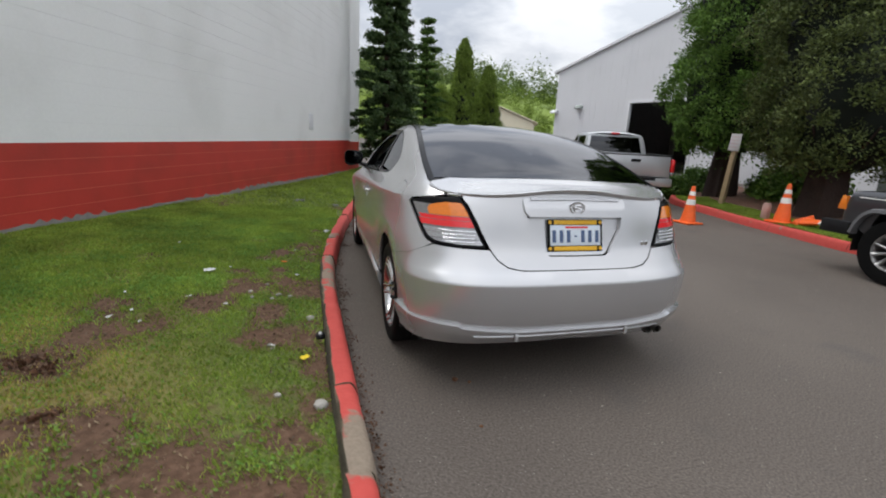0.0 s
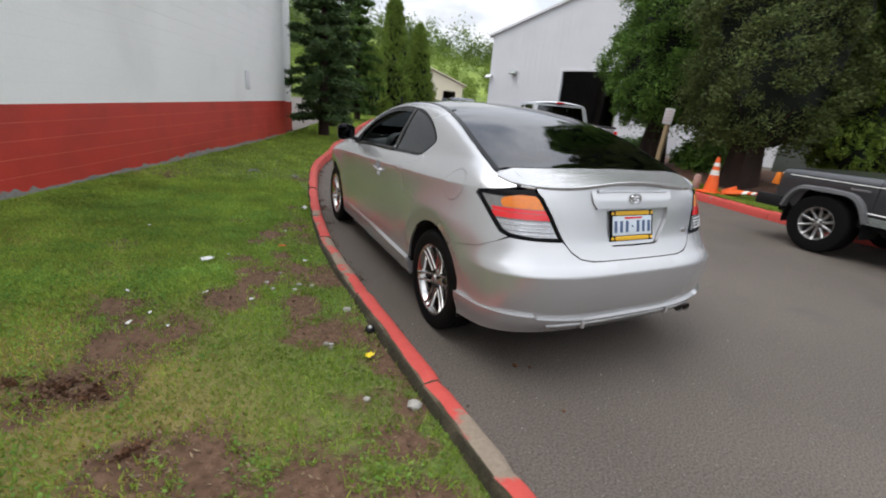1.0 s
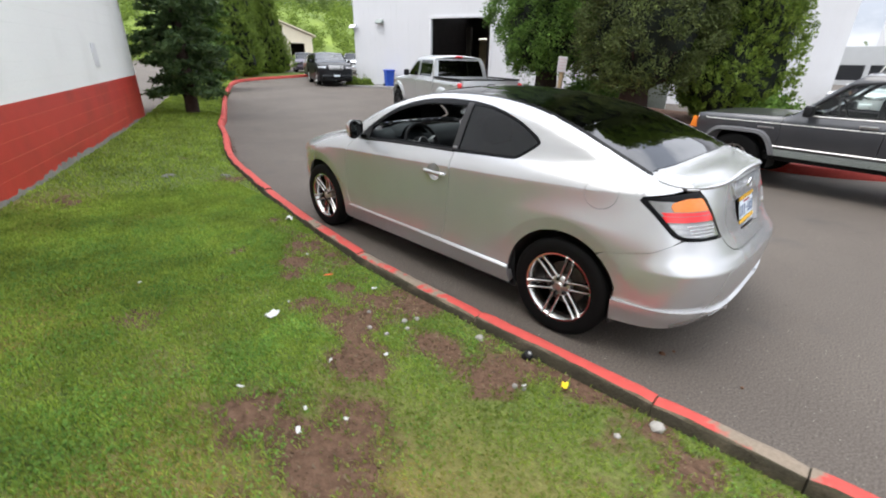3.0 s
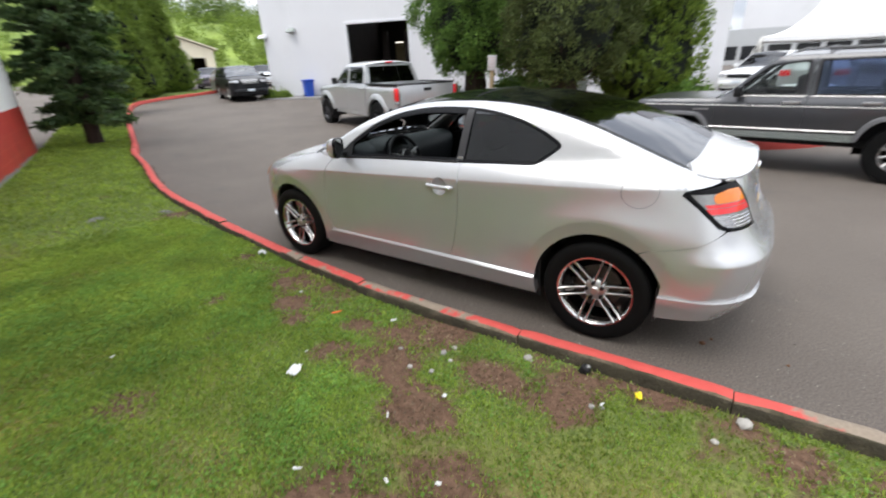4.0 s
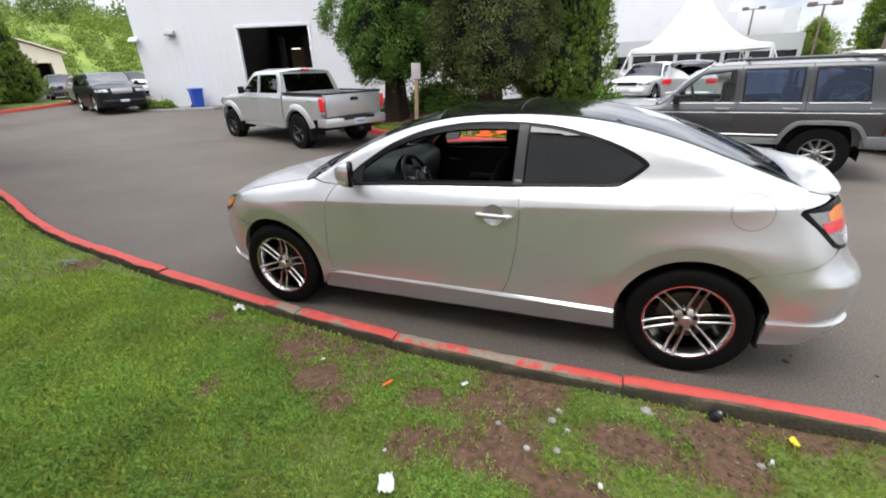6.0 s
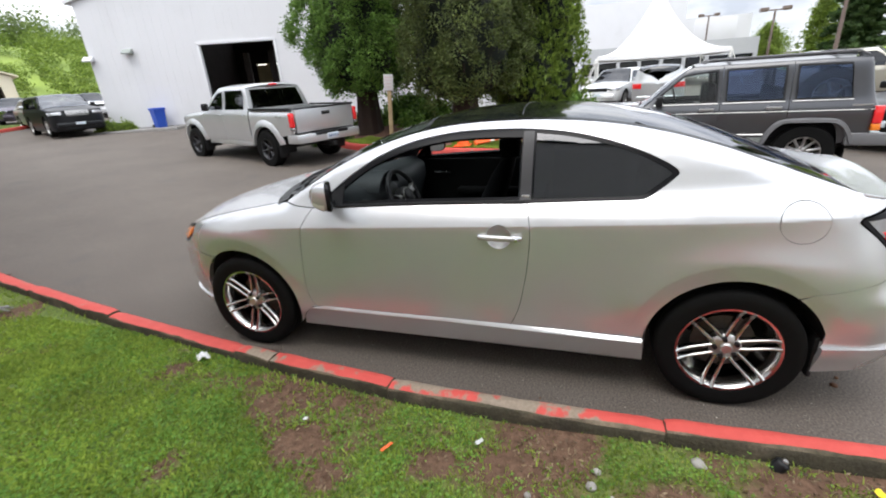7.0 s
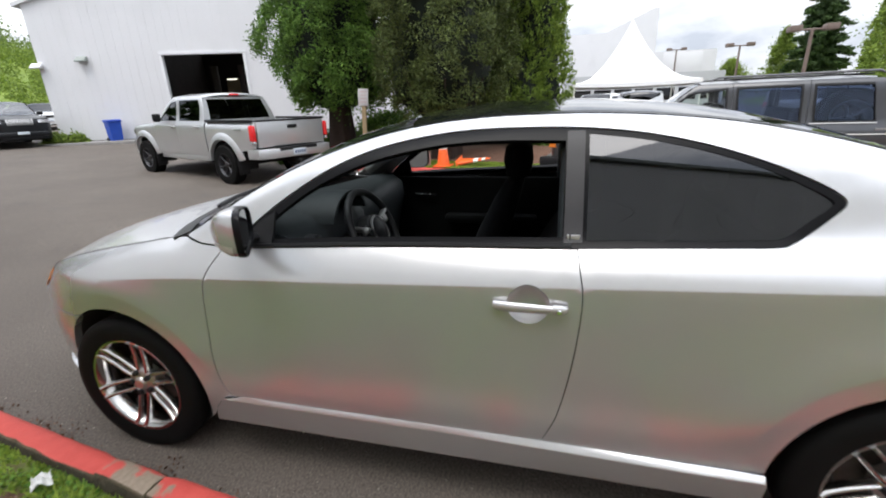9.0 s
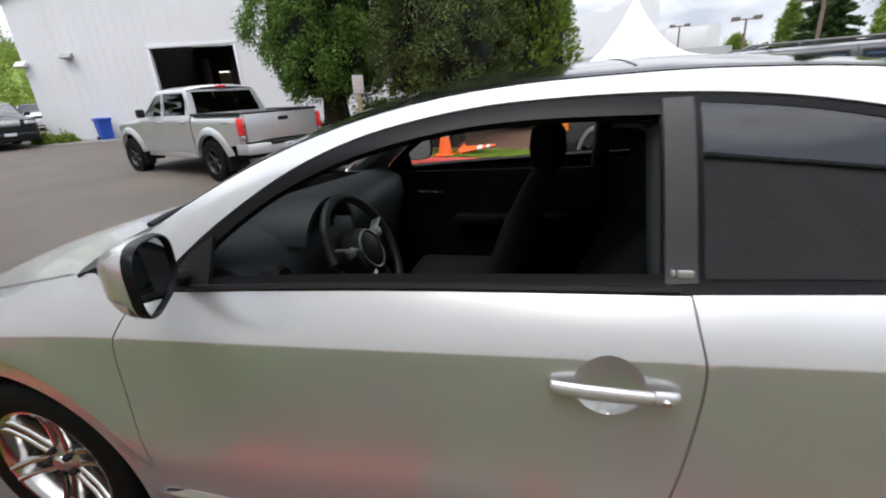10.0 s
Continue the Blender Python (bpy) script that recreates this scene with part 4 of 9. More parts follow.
    fuel = [S(-1.530 + 0.091 * math.cos(a), 0.948 + 0.085 * math.sin(a)) for a in np.linspace(0, 2 * math.pi, 41)[:-1]]
    sheet_part("body_side", skin(quarter, B.side, [fuel], 0.035, flip=True, lines=[crease, brow]), M_SILVER, car)
    sheet_part("body_side", flipped_x(skin(quarter, B.side, [], 0.035, flip=True, lines=[crease, brow])), M_SILVER, car)
    sheet_part("fuel_flap", skin(shrink(fuel, 0.0028), B.side, [], 0.008, 0.010, flip=True), M_SILVER, car)
    door_loop = shrink(gap_r[::-1] + [(-0.2, sill), (0.3, sill), (0.7, sill)] + gap_f[::-1] + belt_d[::-1], 0.0024)
    cup = [(-0.285 + 0.062 * math.cos(a), 0.85 + 0.062 * math.sin(a)) for a in np.linspace(0, 2 * math.pi, 33)[:-1]]
    for sx in (-1, 1):
        d = skin(door_loop, B.side, [cup] if sx < 0 else [], 0.035, flip=True, lines=[crease])
        door = sheet_part("door", d if sx < 0 else flipped_x(d), M_SILVER, car)
        bowl = lambda a, b: B.side(a, b) + np.stack([0.026 * np.clip(1 - ((a + 0.285) ** 2 + (b - 0.85) ** 2) / 0.062 ** 2, 0, 1) ** 0.6, 0 * a, 0 * a], -1)
        if sx < 0:
            sheet_part("handle_recess", skin(cup, bowl, [], 0.012, 0.0, flip=True), M_SILVER, door)
            x0 = float(B.side(-0.29, 0.85)[0])
            loops = []
            for y_, r_, o_ in ((-0.182, 0.007, 0.004), (-0.186, 0.0125, 0.010), (-0.20, 0.0145, 0.015), (-0.25, 0.0145, 0.019), (-0.32, 0.0140, 0.020), (-0.352, 0.0130, 0.019), (-0.3535, 0.0105, 0.017), (-0.3555, 0.0105, 0.017), (-0.357, 0.0150, 0.019), (-0.386, 0.0140, 0.016), (-0.396, 0.010, 0.010), (-0.400, 0.005, 0.004)):
                loops.append([(x0 - o_ + 0.010 * math.cos(a), y_, 0.848 + r_ * math.sin(a)) for a in np.linspace(0, 2 * math.pi, 13)[:-1]])
            handle = part("door_handle", bm_strip(loops, closed=True, caps=True), M_SILVER, door, "silver bar door handle")
            part("keyhole", bm_lathe([(x0 - 0.0300, 0.0), (x0 - 0.0300, 0.006), (x0 - 0.028, 0.0075), (x0 - 0.020, 0.0075)], "x", 14, centre=(0, -0.374, 0.845)), M_BRIGHT, handle)
    # front wing
    wing = [S(0.80, 0.9555), S(0.90, 0.960), S(0.99, 0.975)] + [S(y, float(B.zr(y)) - 0.002) for y in np.arange(1.05, 1.74, 0.06)] + [S(1.765, 0.806), S(1.78, 0.74), S(1.84, 0.692), S(1.90, 0.672)] + [S(1.78, 0.655), S(1.66, 0.640), S(1.585, 0.625)] + front_arch + [(0.965, 0.235), (0.94, 0.285), (0.88, 0.34), (0.835, sill)] + gap_f[::-1]
    wing = shrink(wing, 0.0022)
    two("front_wing", skin(wing, B.side, [], 0.035, flip=True, lines=[crease, brow]), M_SILVER)
    # sill skirt, standing a little proud
    sk_top = [(0.80, 0.352), (0.60, 0.350), (-0.3, 0.352), (-0.75, 0.350), (-0.90, 0.350), (-0.979, 0.348)]
    skirt = [(0.965, 0.205), (0.945, 0.27), (0.89, 0.335)] + sk_top + [(-0.990, 0.215), (-0.3, 0.212), (0.4, 0.207)]
    bulge = lambda a, b: B.side(a, b) + np.stack([-(0.013 + 0.016 * np.clip(-a / 0.8, 0, 1)) * np.clip((b - 0.19) / 0.145, 0, 1) * np.clip((0.3535 - b) / 0.017, 0.05, 1), 0 * a, 0 * a], -1)
    ledge = [(y, z) for y in np.arange(-0.97, 0.88, 0.02) for z in (0.3300, 0.3370)]
    two("sill_skirt", skin(skirt, bulge, [], 0.025, 0.05, flip=True, lines=[ledge]), M_SILVER)
    # bumpers
    T = B.tab["r"][3]
    c_r = B.y0r - T
    half = [S(-1.690, 0.385), S(-1.695, 0.410)] + [S(*q) for q in arc(-HUB_Y, HUB_Z, ARCH, 158, 126, 8)] + [S(y, z) for y, z in ((-1.62, 0.6478), (-1.72, 0.6678), (-1.83, 0.6918), (-1.905, 0.7348))] + [S(-1.942, 0.760), SX(-0.62, 0.7525), SX(-0.4725, 0.7498), SX(-0.438, 0.7022), SX(-0.392, 0.6718), SX(-0.32, 0.6590)]
    mir = lambda pts: [(2 * c_r - a, b) for a, b in pts][::-1]
    low = [SX(-0.60, 0.365), SX(-0.3, 0.345)]
    bumper = half + [(c_r, 0.6572)] + mir(half) + mir([S(-1.691, 0.372)] + [S(-1.85, 0.375)] + low) + [(c_r, 0.345)] + low[::-1] + [S(-1.85, 0.375)]
    sheet_part("rear_bumper", skin(shrink(bumper, 0.0004), B.side, [], 0.035, 0.006, flip=True, lines=[rear_ridge, brow]), M_SILVER, car)
    # lower lip of the rear bumper
    lip_half = [S(-1.684, 0.245), S(-1.686, 0.30), S(-1.689, 0.387), S(-1.85, 0.388), S(-1.97, 0.392), SX(-0.62, 0.385), SX(-0.60, 0.372), SX(-0.3, 0.352)]
    lip = lip_half + [(c_r, 0.352)] + mir(lip_half) + mir([SX(-0.65, 0.262), SX(-0.3, 0.272)]) + [(c_r, 0.272), SX(-0.3, 0.272), SX(-0.65, 0.262)]

    def lip_surf(a, b):
        p = B.side(a, b)
        o = 0.020 * np.clip((b - 0.26) / 0.09, 0, 1) ** 1.5
        d = np.stack([p[..., 0] * 0.35, np.minimum(p[..., 1] + 1.3, -0.02) * np.clip((-p[..., 1] - 1.70) / 0.15, 0.01, 1), 0 * b], -1)
        d /= np.linalg.norm(d, axis=-1, keepdims=True)
        return p + d * o[..., None]
    sheet_part("rear_lip", skin(shrink(lip, 0.001), lip_surf, [], 0.03, 0.025, flip=True), M_SILVER, car)
    for z_, r_ in ((0.325, 0.006),):
        pts = [lip_surf(np.array(SX(x, z_)[0]), np.array(z_)) for x in np.linspace(-0.54, 0.54, 41)]
        part("lip_ridge", bm_tube([(p[0], p[1] - 0.001, p[2]) for p in pts], r_, 8), M_SILVER, car)
    for x in (-0.33, 0.31):
        y = float(lip_surf(np.array(SX(x, 0.34)[0]), np.array(0.34))[1])
        part("lip_fin", bm_prism([(y - 0.003, 0.30), (y - 0.007, 0.335), (y + 0.02, 0.372), (y + 0.02, 0.30)], 0, x - 0.009, x + 0.009, 0.002), M_SILVER, car)
    # front bumper
    Tf = B.tab["f"][3]
    c_f = B.y0f + Tf
    fh = [S(1.695, 0.180), S(1.705, 0.30)] + [S(*q) for q in arc(HUB_Y, HUB_Z, ARCH, 15, 58, 8)] + [S(1.60, 0.621), S(1.66, 0.635), S(1.78, 0.650), S(1.895, 0.668), S(2.0, 0.675)] + [SX(-0.45, 0.66, "f"), SX(-0.2, 0.64, "f")]
    mf = lambda pts: [(2 * c_f - a, b) for a, b in pts][::-1]
    fb = fh + [(c_f, 0.64)] + mf(fh) + mf([SX(-0.6, 0.175, "f")]) + [(c_f, 0.18), SX(-0.6, 0.175, "f")]
    sheet_part("front_bumper", skin(shrink(fb, 0.002), B.side, [], 0.04, 0.03, flip=True), M_SILVER, car)
    fl = [S(1.69, 0.165), S(1.70, 0.285), S(1.85, 0.300), S(2.0, 0.295), SX(-0.4, 0.28, "f"), SX(-0.4, 0.165, "f")]
    fsurf = lambda a, b: B.side(a, b) + np.stack([-0.012 * np.clip((b - 0.18) / 0.1, 0, 1), 0.009 * np.clip((b - 0.18) / 0.1, 0, 1), 0 * b], -1)
    two("front_lip", skin(fl, fsurf, [], 0.03, 0.02, flip=True), M_SILVER)
    # headlamps
    hl = [S(1.77, 0.800), S(1.785, 0.745), S(1.86, 0.698), S(1.90, 0.680), S(2.0, 0.685), SX(-0.50, 0.675, "f"), SX(-0.46, 0.72, "f"), S(2.0, 0.745), S(1.90, 0.778)]
    for sx in (-1, 1):
        d = skin(hl, B.side, [], 0.02, 0.03, flip=True)
        head = sheet_part("headlamp", d if sx < 0 else flipped_x(d), M_GLOSSBLACK, car, "clear headlamp with an amber corner")
        am = [S(1.778, 0.785), S(1.79, 0.745), S(1.85, 0.706), S(1.93, 0.692), S(1.94, 0.735), S(1.86, 0.768)]
        d = skin(am, B.side, [], 0.02, 0.004, 0.003, flip=True)
        sheet_part("corner_lens", d if sx < 0 else flipped_x(d), M_AMBERLENS, head, "orange corner lens")
    # tail lamps
    lamp_in = shrink(lamp, 0.012)
    for sx in (-1, 1):
        fx = (lambda d: d) if sx < 0 else flipped_x
        tail = sheet_part("tail_lamp", fx(skin(shrink(lamp, 0.003), B.side, [], 0.02, 0.03, flip=True)), M_GLOSSBLACK, car, "tail lamp with amber, red and clear lenses")
        # lens bands cut from the lamp's own outline
        def band(z0, z1, name, material, lift, lab="", shift=0.0, frac=1.0, dome=0.0):
            P = np.array(resample(lamp_in, 0.006))
            s_lo = P[:, 0].min()
            left, right = [], []
            for z in np.linspace(z0, z1, 7):
                zz = lambda s: z + shift * (s - s_lo)
                hits = []
                Q = np.roll(P, -1, 0)
                for a, b in zip(P, Q):
                    fa, fb_ = a[1] - zz(a[0]), b[1] - zz(b[0])
                    if fa * fb_ < 0:
                        hits.append(a[0] + (b[0] - a[0]) * fa / (fa - fb_))
                if len(hits) >= 2:
                    left.append((min(hits), zz(min(hits))))
                    e_ = min(hits) + (max(hits) - min(hits)) * frac * math.sqrt(1 - dome * ((z - z0) / (z1 - z0)) ** 2)
                    right.append((e_, zz(e_)))
            loop = left + right[::-1]
            return sheet_part(name, fx(skin(loop, B.side, [], 0.012, 0.006, lift, flip=True)), material, tail, lab)
        band(0.766, 0.984, "housing", M_LAMPGREY, 0.0015, "grey inner lamp housing", frac=0.95)
        for z_, l_ in ((0.770, 0.004), (0.7945, 0.0052), (0.819, 0.004)):
            band(z_, z_ + 0.0225, "clear_lens", M_CLEARLENS, l_, frac=0.95, lab= "clear reversing lens with small reflectors" if z_ < 0.78 else "")
        dots = bmesh.new()
        s_in = SX(-0.535, 0.80)[0]
        for r_ in range(4):
            for k in range(13):
                sd, zd = s_in + 0.012 + k * 0.0155 + 0.004 * (r_ % 2), 0.781 + r_ * 0.0165
                if k > 9 + r_:
                    continue
                c, e = B.side(np.array(sd), np.array(zd)), B.side(np.array(sd + 0.004), np.array(zd))
                t_ = (e - c) / np.linalg.norm(e - c)
                nv = np.array([-abs(t_[1]), -abs(t_[0]), 0.1])
                nv /= np.linalg.norm(nv)
                ring_ = [dots.verts.new(tuple(c + t_ * 0.0052 * math.cos(q) + np.array([0, 0, 0.0052 * math.sin(q)]) + nv * 0.0045)) for q in np.linspace(0, 2 * math.pi, 7)[:-1]]
                tip_ = dots.verts.new(tuple(c + nv * 0.0095))
                for i_ in range(6):
                    dots.faces.new((ring_[i_], ring_[(i_ + 1) % 6], tip_))
        if sx > 0:
            for v_ in dots.verts:
                v_.co.x = -v_.co.x
        part("reflector", dots, M_BRIGHT, tail, "bright reflector studs", smooth=False)
        band(0.850, 0.878, "red_lens", M_REDLENS, 0.0055, "red lens", frac=0.95)
        band(0.880, 0.897, "red_lens", M_REDLENS, 0.004, frac=0.90)
        band(0.900, 0.962, "amber_lens", M_AMBERLENS, 0.004, "amber indicator lens", frac=0.66, dome=0.70)
    # boot lid: rear face with a recess for the plate, and its top
    lid_half = [SX(-0.582, 1.002)] + lid_edge[1:] + [SX(-0.2, 0.660)]
    lid = lid_half + [(c_r, 0.660)] + mir(lid_half)
    top_edge = [SX(0.52, 1.012), SX(0.3, 1.022), (c_r, 1.026), SX(-0.3, 1.022), SX(-0.52, 1.012)]
    lid = lid + top_edge
    rec = [SX(-0.275, 0.915), SX(-0.265, 0.85), SX(-0.185, 0.735), SX(-0.16, 0.722), (c_r, 0.720), SX(0.16, 0.722), SX(0.185, 0.735), SX(0.265, 0.85), SX(0.275, 0.915), (c_r, 0.918)]
    boot = sheet_part("boot_lid", skin(shrink(lid, 0.002), B.side, [rec], 0.03, 0.024, flip=True), M_SILVER, car)
    pan = lambda a, b: B.side(a, b) + np.stack([0 * a, 0.024 + 0 * a, 0 * a], -1)
    sheet_part("plate_recess", skin(rec, pan, [], 0.03, 0.0, flip=True), M_SILVER, boot)
    gar = [SX(-0.292, 1.000), SX(-0.285, 0.935), SX(-0.265, 0.912), (c_r, 0.912), SX(0.265, 0.912), SX(0.285, 0.935), SX(0.292, 1.000), (c_r, 1.008)]
    gs = lambda a, b: B.side(a, b) + np.stack([0 * a, -0.011 * np.clip((1.01 - b) / 0.05, 0.15, 1), 0 * a], -1)
    sheet_part("lid_garnish", skin(gar, gs, [], 0.02, 0.025, flip=True), M_SILVER, boot)
    lens = [SX(-0.255, 1.003), SX(-0.255, 0.990), (c_r, 0.994), SX(0.255, 0.990), SX(0.255, 1.003), (c_r, 1.008)]
    sheet_part("high_brake_lamp", skin(lens, gs, [], 0.02, 0.006, 0.008, flip=True), M_CLEARLENS, boot, "clear high-level brake lamp strip")
    ey = float(gs(np.array(c_r), np.array(0.957))[1]) - 0.004
    bm = bmesh.new()
    ring = lambda rx, rz, yy: [(rx * math.cos(a), yy, 0.957 + rz * math.sin(a)) for a in np.linspace(0, 2 * math.pi, 33)[:-1]]
    bm_strip([ring(0.044, 0.033, ey + 0.004), ring(0.042, 0.031, ey - 0.004), ring(0.037, 0.026, ey - 0.004), ring(0.035, 0.024, ey + 0.004)], bm, closed=True)
    for pts in (((-0.018, 0.012), (0.012, 0.016), (0.02, 0.004)), ((-0.02, -0.004), (-0.012, -0.016), (0.018, -0.012)), ((-0.022, 0.006), (0.0, 0.0), (0.022, -0.006))):
        bm_tube([(a, ey - 0.001, 0.957 + b) for a, b in pts], 0.004, 6, bm)
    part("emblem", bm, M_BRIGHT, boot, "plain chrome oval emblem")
    # spoiler lip along the boot edge
    loops = []
    yedge = lambda x: float(B.side(np.array(SX(x, 1.0)[0]), np.array(1.0))[1])
    ztop = lambda x, y: float(B.top(np.array(x), np.array(y))[2])
    for x in np.linspace(-0.606, 0.606, 45):
        yb = yedge(x)
        k = 0.06 + 0.94 * max(0.0, 1 - (abs(x) / 0.607) ** 7)
        t0, t1, t2 = ztop(x, yb + 0.16), ztop(x, yb + 0.08), ztop(x, yb + 0.01)
        loops.append([(x, yb + 0.16, t0 + 0.001), (x, yb + 0.08, t1 + 0.003 * k), (x, yb + 0.01, t2 + 0.006 * k), (x, yb - 0.007, t2 + 0.007 * k), (x, yb - 0.010, t2 + 0.004 * k), (x, yb - 0.008, t2 + 0.000 * k), (x, yb - 0.003, t2 - 0.012), (x, yb + 0.08, t1 - 0.03)])
    part("spoiler_lip", bm_strip(loops, closed=True, caps=True), M_SILVER, car, angle=50)
    # number plate in its frame; characters as plain bars
    py = float(pan(np.array(c_r), np.array(0.83))[1])
    tilt = Matrix.Translation((0.0, py - 0.012, 0.818)) @ Matrix.Rotation(radians(-14), 4, "X")
    plate = new("number_plate")
    plate.matrix_basis = tilt
    plate.parent = car
    bm = bm_box((-0.160, -0.006, -0.082), (0.160, 0.004, 0.082), 0.004)
    part("plate_frame", bm, M_GLOSSBLACK, plate, "black plate frame with yellow bands")
    part("plate_face", bm_box((-0.146, -0.008, -0.052), (0.146, -0.004, 0.052), 0.002), M_PLATE, plate)
    part("plate_band", bm_box((-0.125, -0.0085, 0.056), (0.125, -0.004, 0.078), 0.001), M_YELLOW, plate)
    part("plate_band", bm_box((-0.125, -0.0085, -0.078), (0.125, -0.004, -0.056), 0.001), M_YELLOW, plate)
    for i, (cx, cz) in enumerate(((-0.146, 0.067), (0.146, 0.067), (-0.146, -0.067), (0.146, -0.067))):
        part("plate_screw", bm_lathe([(-0.010, 0.0), (-0.010, 0.008), (-0.006, 0.010), (-0.004, 0.010)], "y", 12, centre=(cx, 0, cz)), M_YELLOW, plate)
    for i in range(7):
        x = -0.125 + i * 0.0415
        if i == 3:
            part("plate_mark", bm_box((x - 0.007, -0.0095, -0.008), (x + 0.007, -0.007, 0.000)), M_PLATEBAR, plate)
        else:
            part("plate_mark", bm_box((x - 0.010, -0.0095, -0.036), (x + 0.010, -0.007, 0.026)), M_PLATEBAR, plate)
    part("plate_mark", bm_box((-0.06, -0.0095, 0.036), (0.07, -0.007, 0.046)), M_REDLENS, plate)
    # model badge as plain bars
    for k, (x, w_) in enumerate(((0.405, 0.016), (0.432, 0.020))):
        yb = float(B.side(np.array(SX(x, 0.775)[0]), np.array(0.775))[1])
        part("badge_mark", bm_box((x - w_ / 2, yb - 0.005, 0.765), (x + w_ / 2, yb + 0.004, 0.790), 0.002), M_BRIGHT, boot)
    # glass, roof and bonnet
    xr = lambda y: float(B.xr(y))
    topsurf = B.top

    def span(ys, inset, back=False):
        a = [(-(xr(y) - inset), y) for y in ys]
        b = [(xr(y) - inset, y) for y in ys]
        return a, b
    rows = np.arange(-1.70, -0.90, 0.05)
    a, b = span(rows, 0.03)
    fore = [(x, -0.90 + 0.07 * (1 - (x / 0.6) ** 2)) for x in np.linspace(-0.52, 0.52, 11)]
    aft = [(x, -1.735 + 0.06 * (x / 0.62) ** 4 * 0.6) for x in np.linspace(0.60, -0.60, 13)]
    loop = a + fore + b[::-1] + aft
    sheet_part("rear_window", skin(loop, topsurf, [], 0.05, 0.006), M_DARKTINT, car, "dark tinted rear window")
    bm = bmesh.new()
    rows = np.arange(-0.88, 0.12, 0.05)
    a, b = span(rows, 0.022)
    mid = [(x, 0.13 + 0.08 * (1 - (x / 0.6) ** 2)) for x in np.linspace(-0.52, 0.52, 11)]
    bk = [(x, -0.915 + 0.07 * (1 - (x / 0.6) ** 2)) for x in np.linspace(0.52, -0.52, 11)]
    sheet_part("roof_glass", skin(a + mid + b[::-1] + bk, topsurf, [], 0.05, 0.012), M_ROOFGLASS, car, "gloss black glass roof")
    seam = [tuple(topsurf(np.array(x), np.array(-0.36 + 0.03 * (1 - (x / 0.56) ** 2))) + np.array([0, 0, -0.001])) for x in np.linspace(-0.47, 0.47, 21)]
    part("roof_seam", bm_tube(seam, 0.0032, 6), M_BPILLAR, car)
    rows = np.arange(0.17, 0.99, 0.05)
    a, b = span(rows, 0.035)
    mid = [(x, 0.16 + 0.08 * (1 - (x / 0.6) ** 2)) for x in np.linspace(0.52, -0.52, 11)]
    cowl = [(x, 1.0 + 0.14 * (1 - (x / 0.72) ** 2)) for x in np.linspace(-0.66, 0.66, 13)]
    sheet_part("windscreen", skin(a + cowl + b[::-1] + mid, topsurf, [], 0.05, 0.006), M_CLEAR, car, "clear windscreen")
    for inset, w_, r0, r1 in ((0.0, 0.030, -1.72, 0.97),):
        strip = []
        for y in np.arange(r0, r1, 0.04):
            x0, x1 = -(xr(y) - 0.001), -(xr(y) - 0.034)
            strip.append([tuple(topsurf(np.array(x), np.array(y)) + np.array([0, 0, 0.0015])) for x in (x0, (x0 + x1) / 2, x1)])
        part("roof_edge_seal", bm_strip(strip), M_GLOSSBLACK, car)
        part("roof_edge_seal", bm_strip([[(-q[0], q[1], q[2]) for q in l] for l in strip]), M_GLOSSBLACK, car)
    cw = [(x, 1.0 + 0.14 * (1 - (x / 0.72) ** 2)) for x in np.linspace(-0.74, 0.74, 15)]
    cw2 = [(x, 1.06 + 0.16 * (1 - (x / 0.74) ** 2)) for x in np.linspace(0.77, -0.77, 15)]
    sheet_part("cowl_panel", skin(cw + cw2, topsurf, [], 0.05, 0.02, 0.001), M_BLACK, car, "black wiper cowl")
    for x0, x1 in ((-0.55, 0.02), (0.0, 0.55)):
        pts = [tuple(topsurf(np.array(x), np.array(1.0 + 0.10 * (1 - (x / 0.72) ** 2) - 0.03)) + np.array([0, 0, 0.014])) for x in np.linspace(x0, x1, 10)]
        part("wiper", bm_tube(pts, 0.009, 6), M_BLACK, car)
    rows = np.arange(1.10, 2.02, 0.05)
    a, b = span(rows, 0.004)
    nose = [(x, 2.02 + 0.13 * (1 - (x / 0.5) ** 2)) for x in np.linspace(-xr(2.0) + 0.02, xr(2.0) - 0.02, 11)]
    cw3 = [(x, 1.07 + 0.16 * (1 - (x / 0.74) ** 2)) for x in np.linspace(0.76, -0.76, 15)]
    sheet_part("bonnet", skin(a + nose + b[::-1] + cw3, topsurf, [], 0.04, 0.02), M_SILVER, car)
    rows = np.arange(-1.83, -1.74, 0.03)
    a, b = span(rows, 0.003)
    deck_f = [(x, -1.742 + 0.06 * (x / 0.62) ** 4 * 0.6) for x in np.linspace(-0.60, 0.60, 13)]
    deck_b = [(x, yedge(x) + 0.004) for x in np.linspace(0.62, -0.62, 15)]
    sheet_part("boot_top", skin(a + deck_f + b[::-1] + deck_b, topsurf, [], 0.04, 0.02), M_SILVER, car)
    fill = [(-(xr(y) - 0.001), y) for y in (-1.82, -1.76, -1.70)] + [(xr(y) - 0.001, y) for y in (-1.70, -1.76, -1.82)] + [(x, yedge(x) + 0.01) for x in np.linspace(0.60, -0.60, 9)]
    sheet_part("deck_underside", skin(fill, topsurf, [], 0.05, 0.02, -0.010), M_SILVER, car)
    # side glazing
    belt = [(-0.418, 1.004), (-0.2, 0.997), (0.16, 0.984), (0.50, 0.968), (0.72, 0.957)]
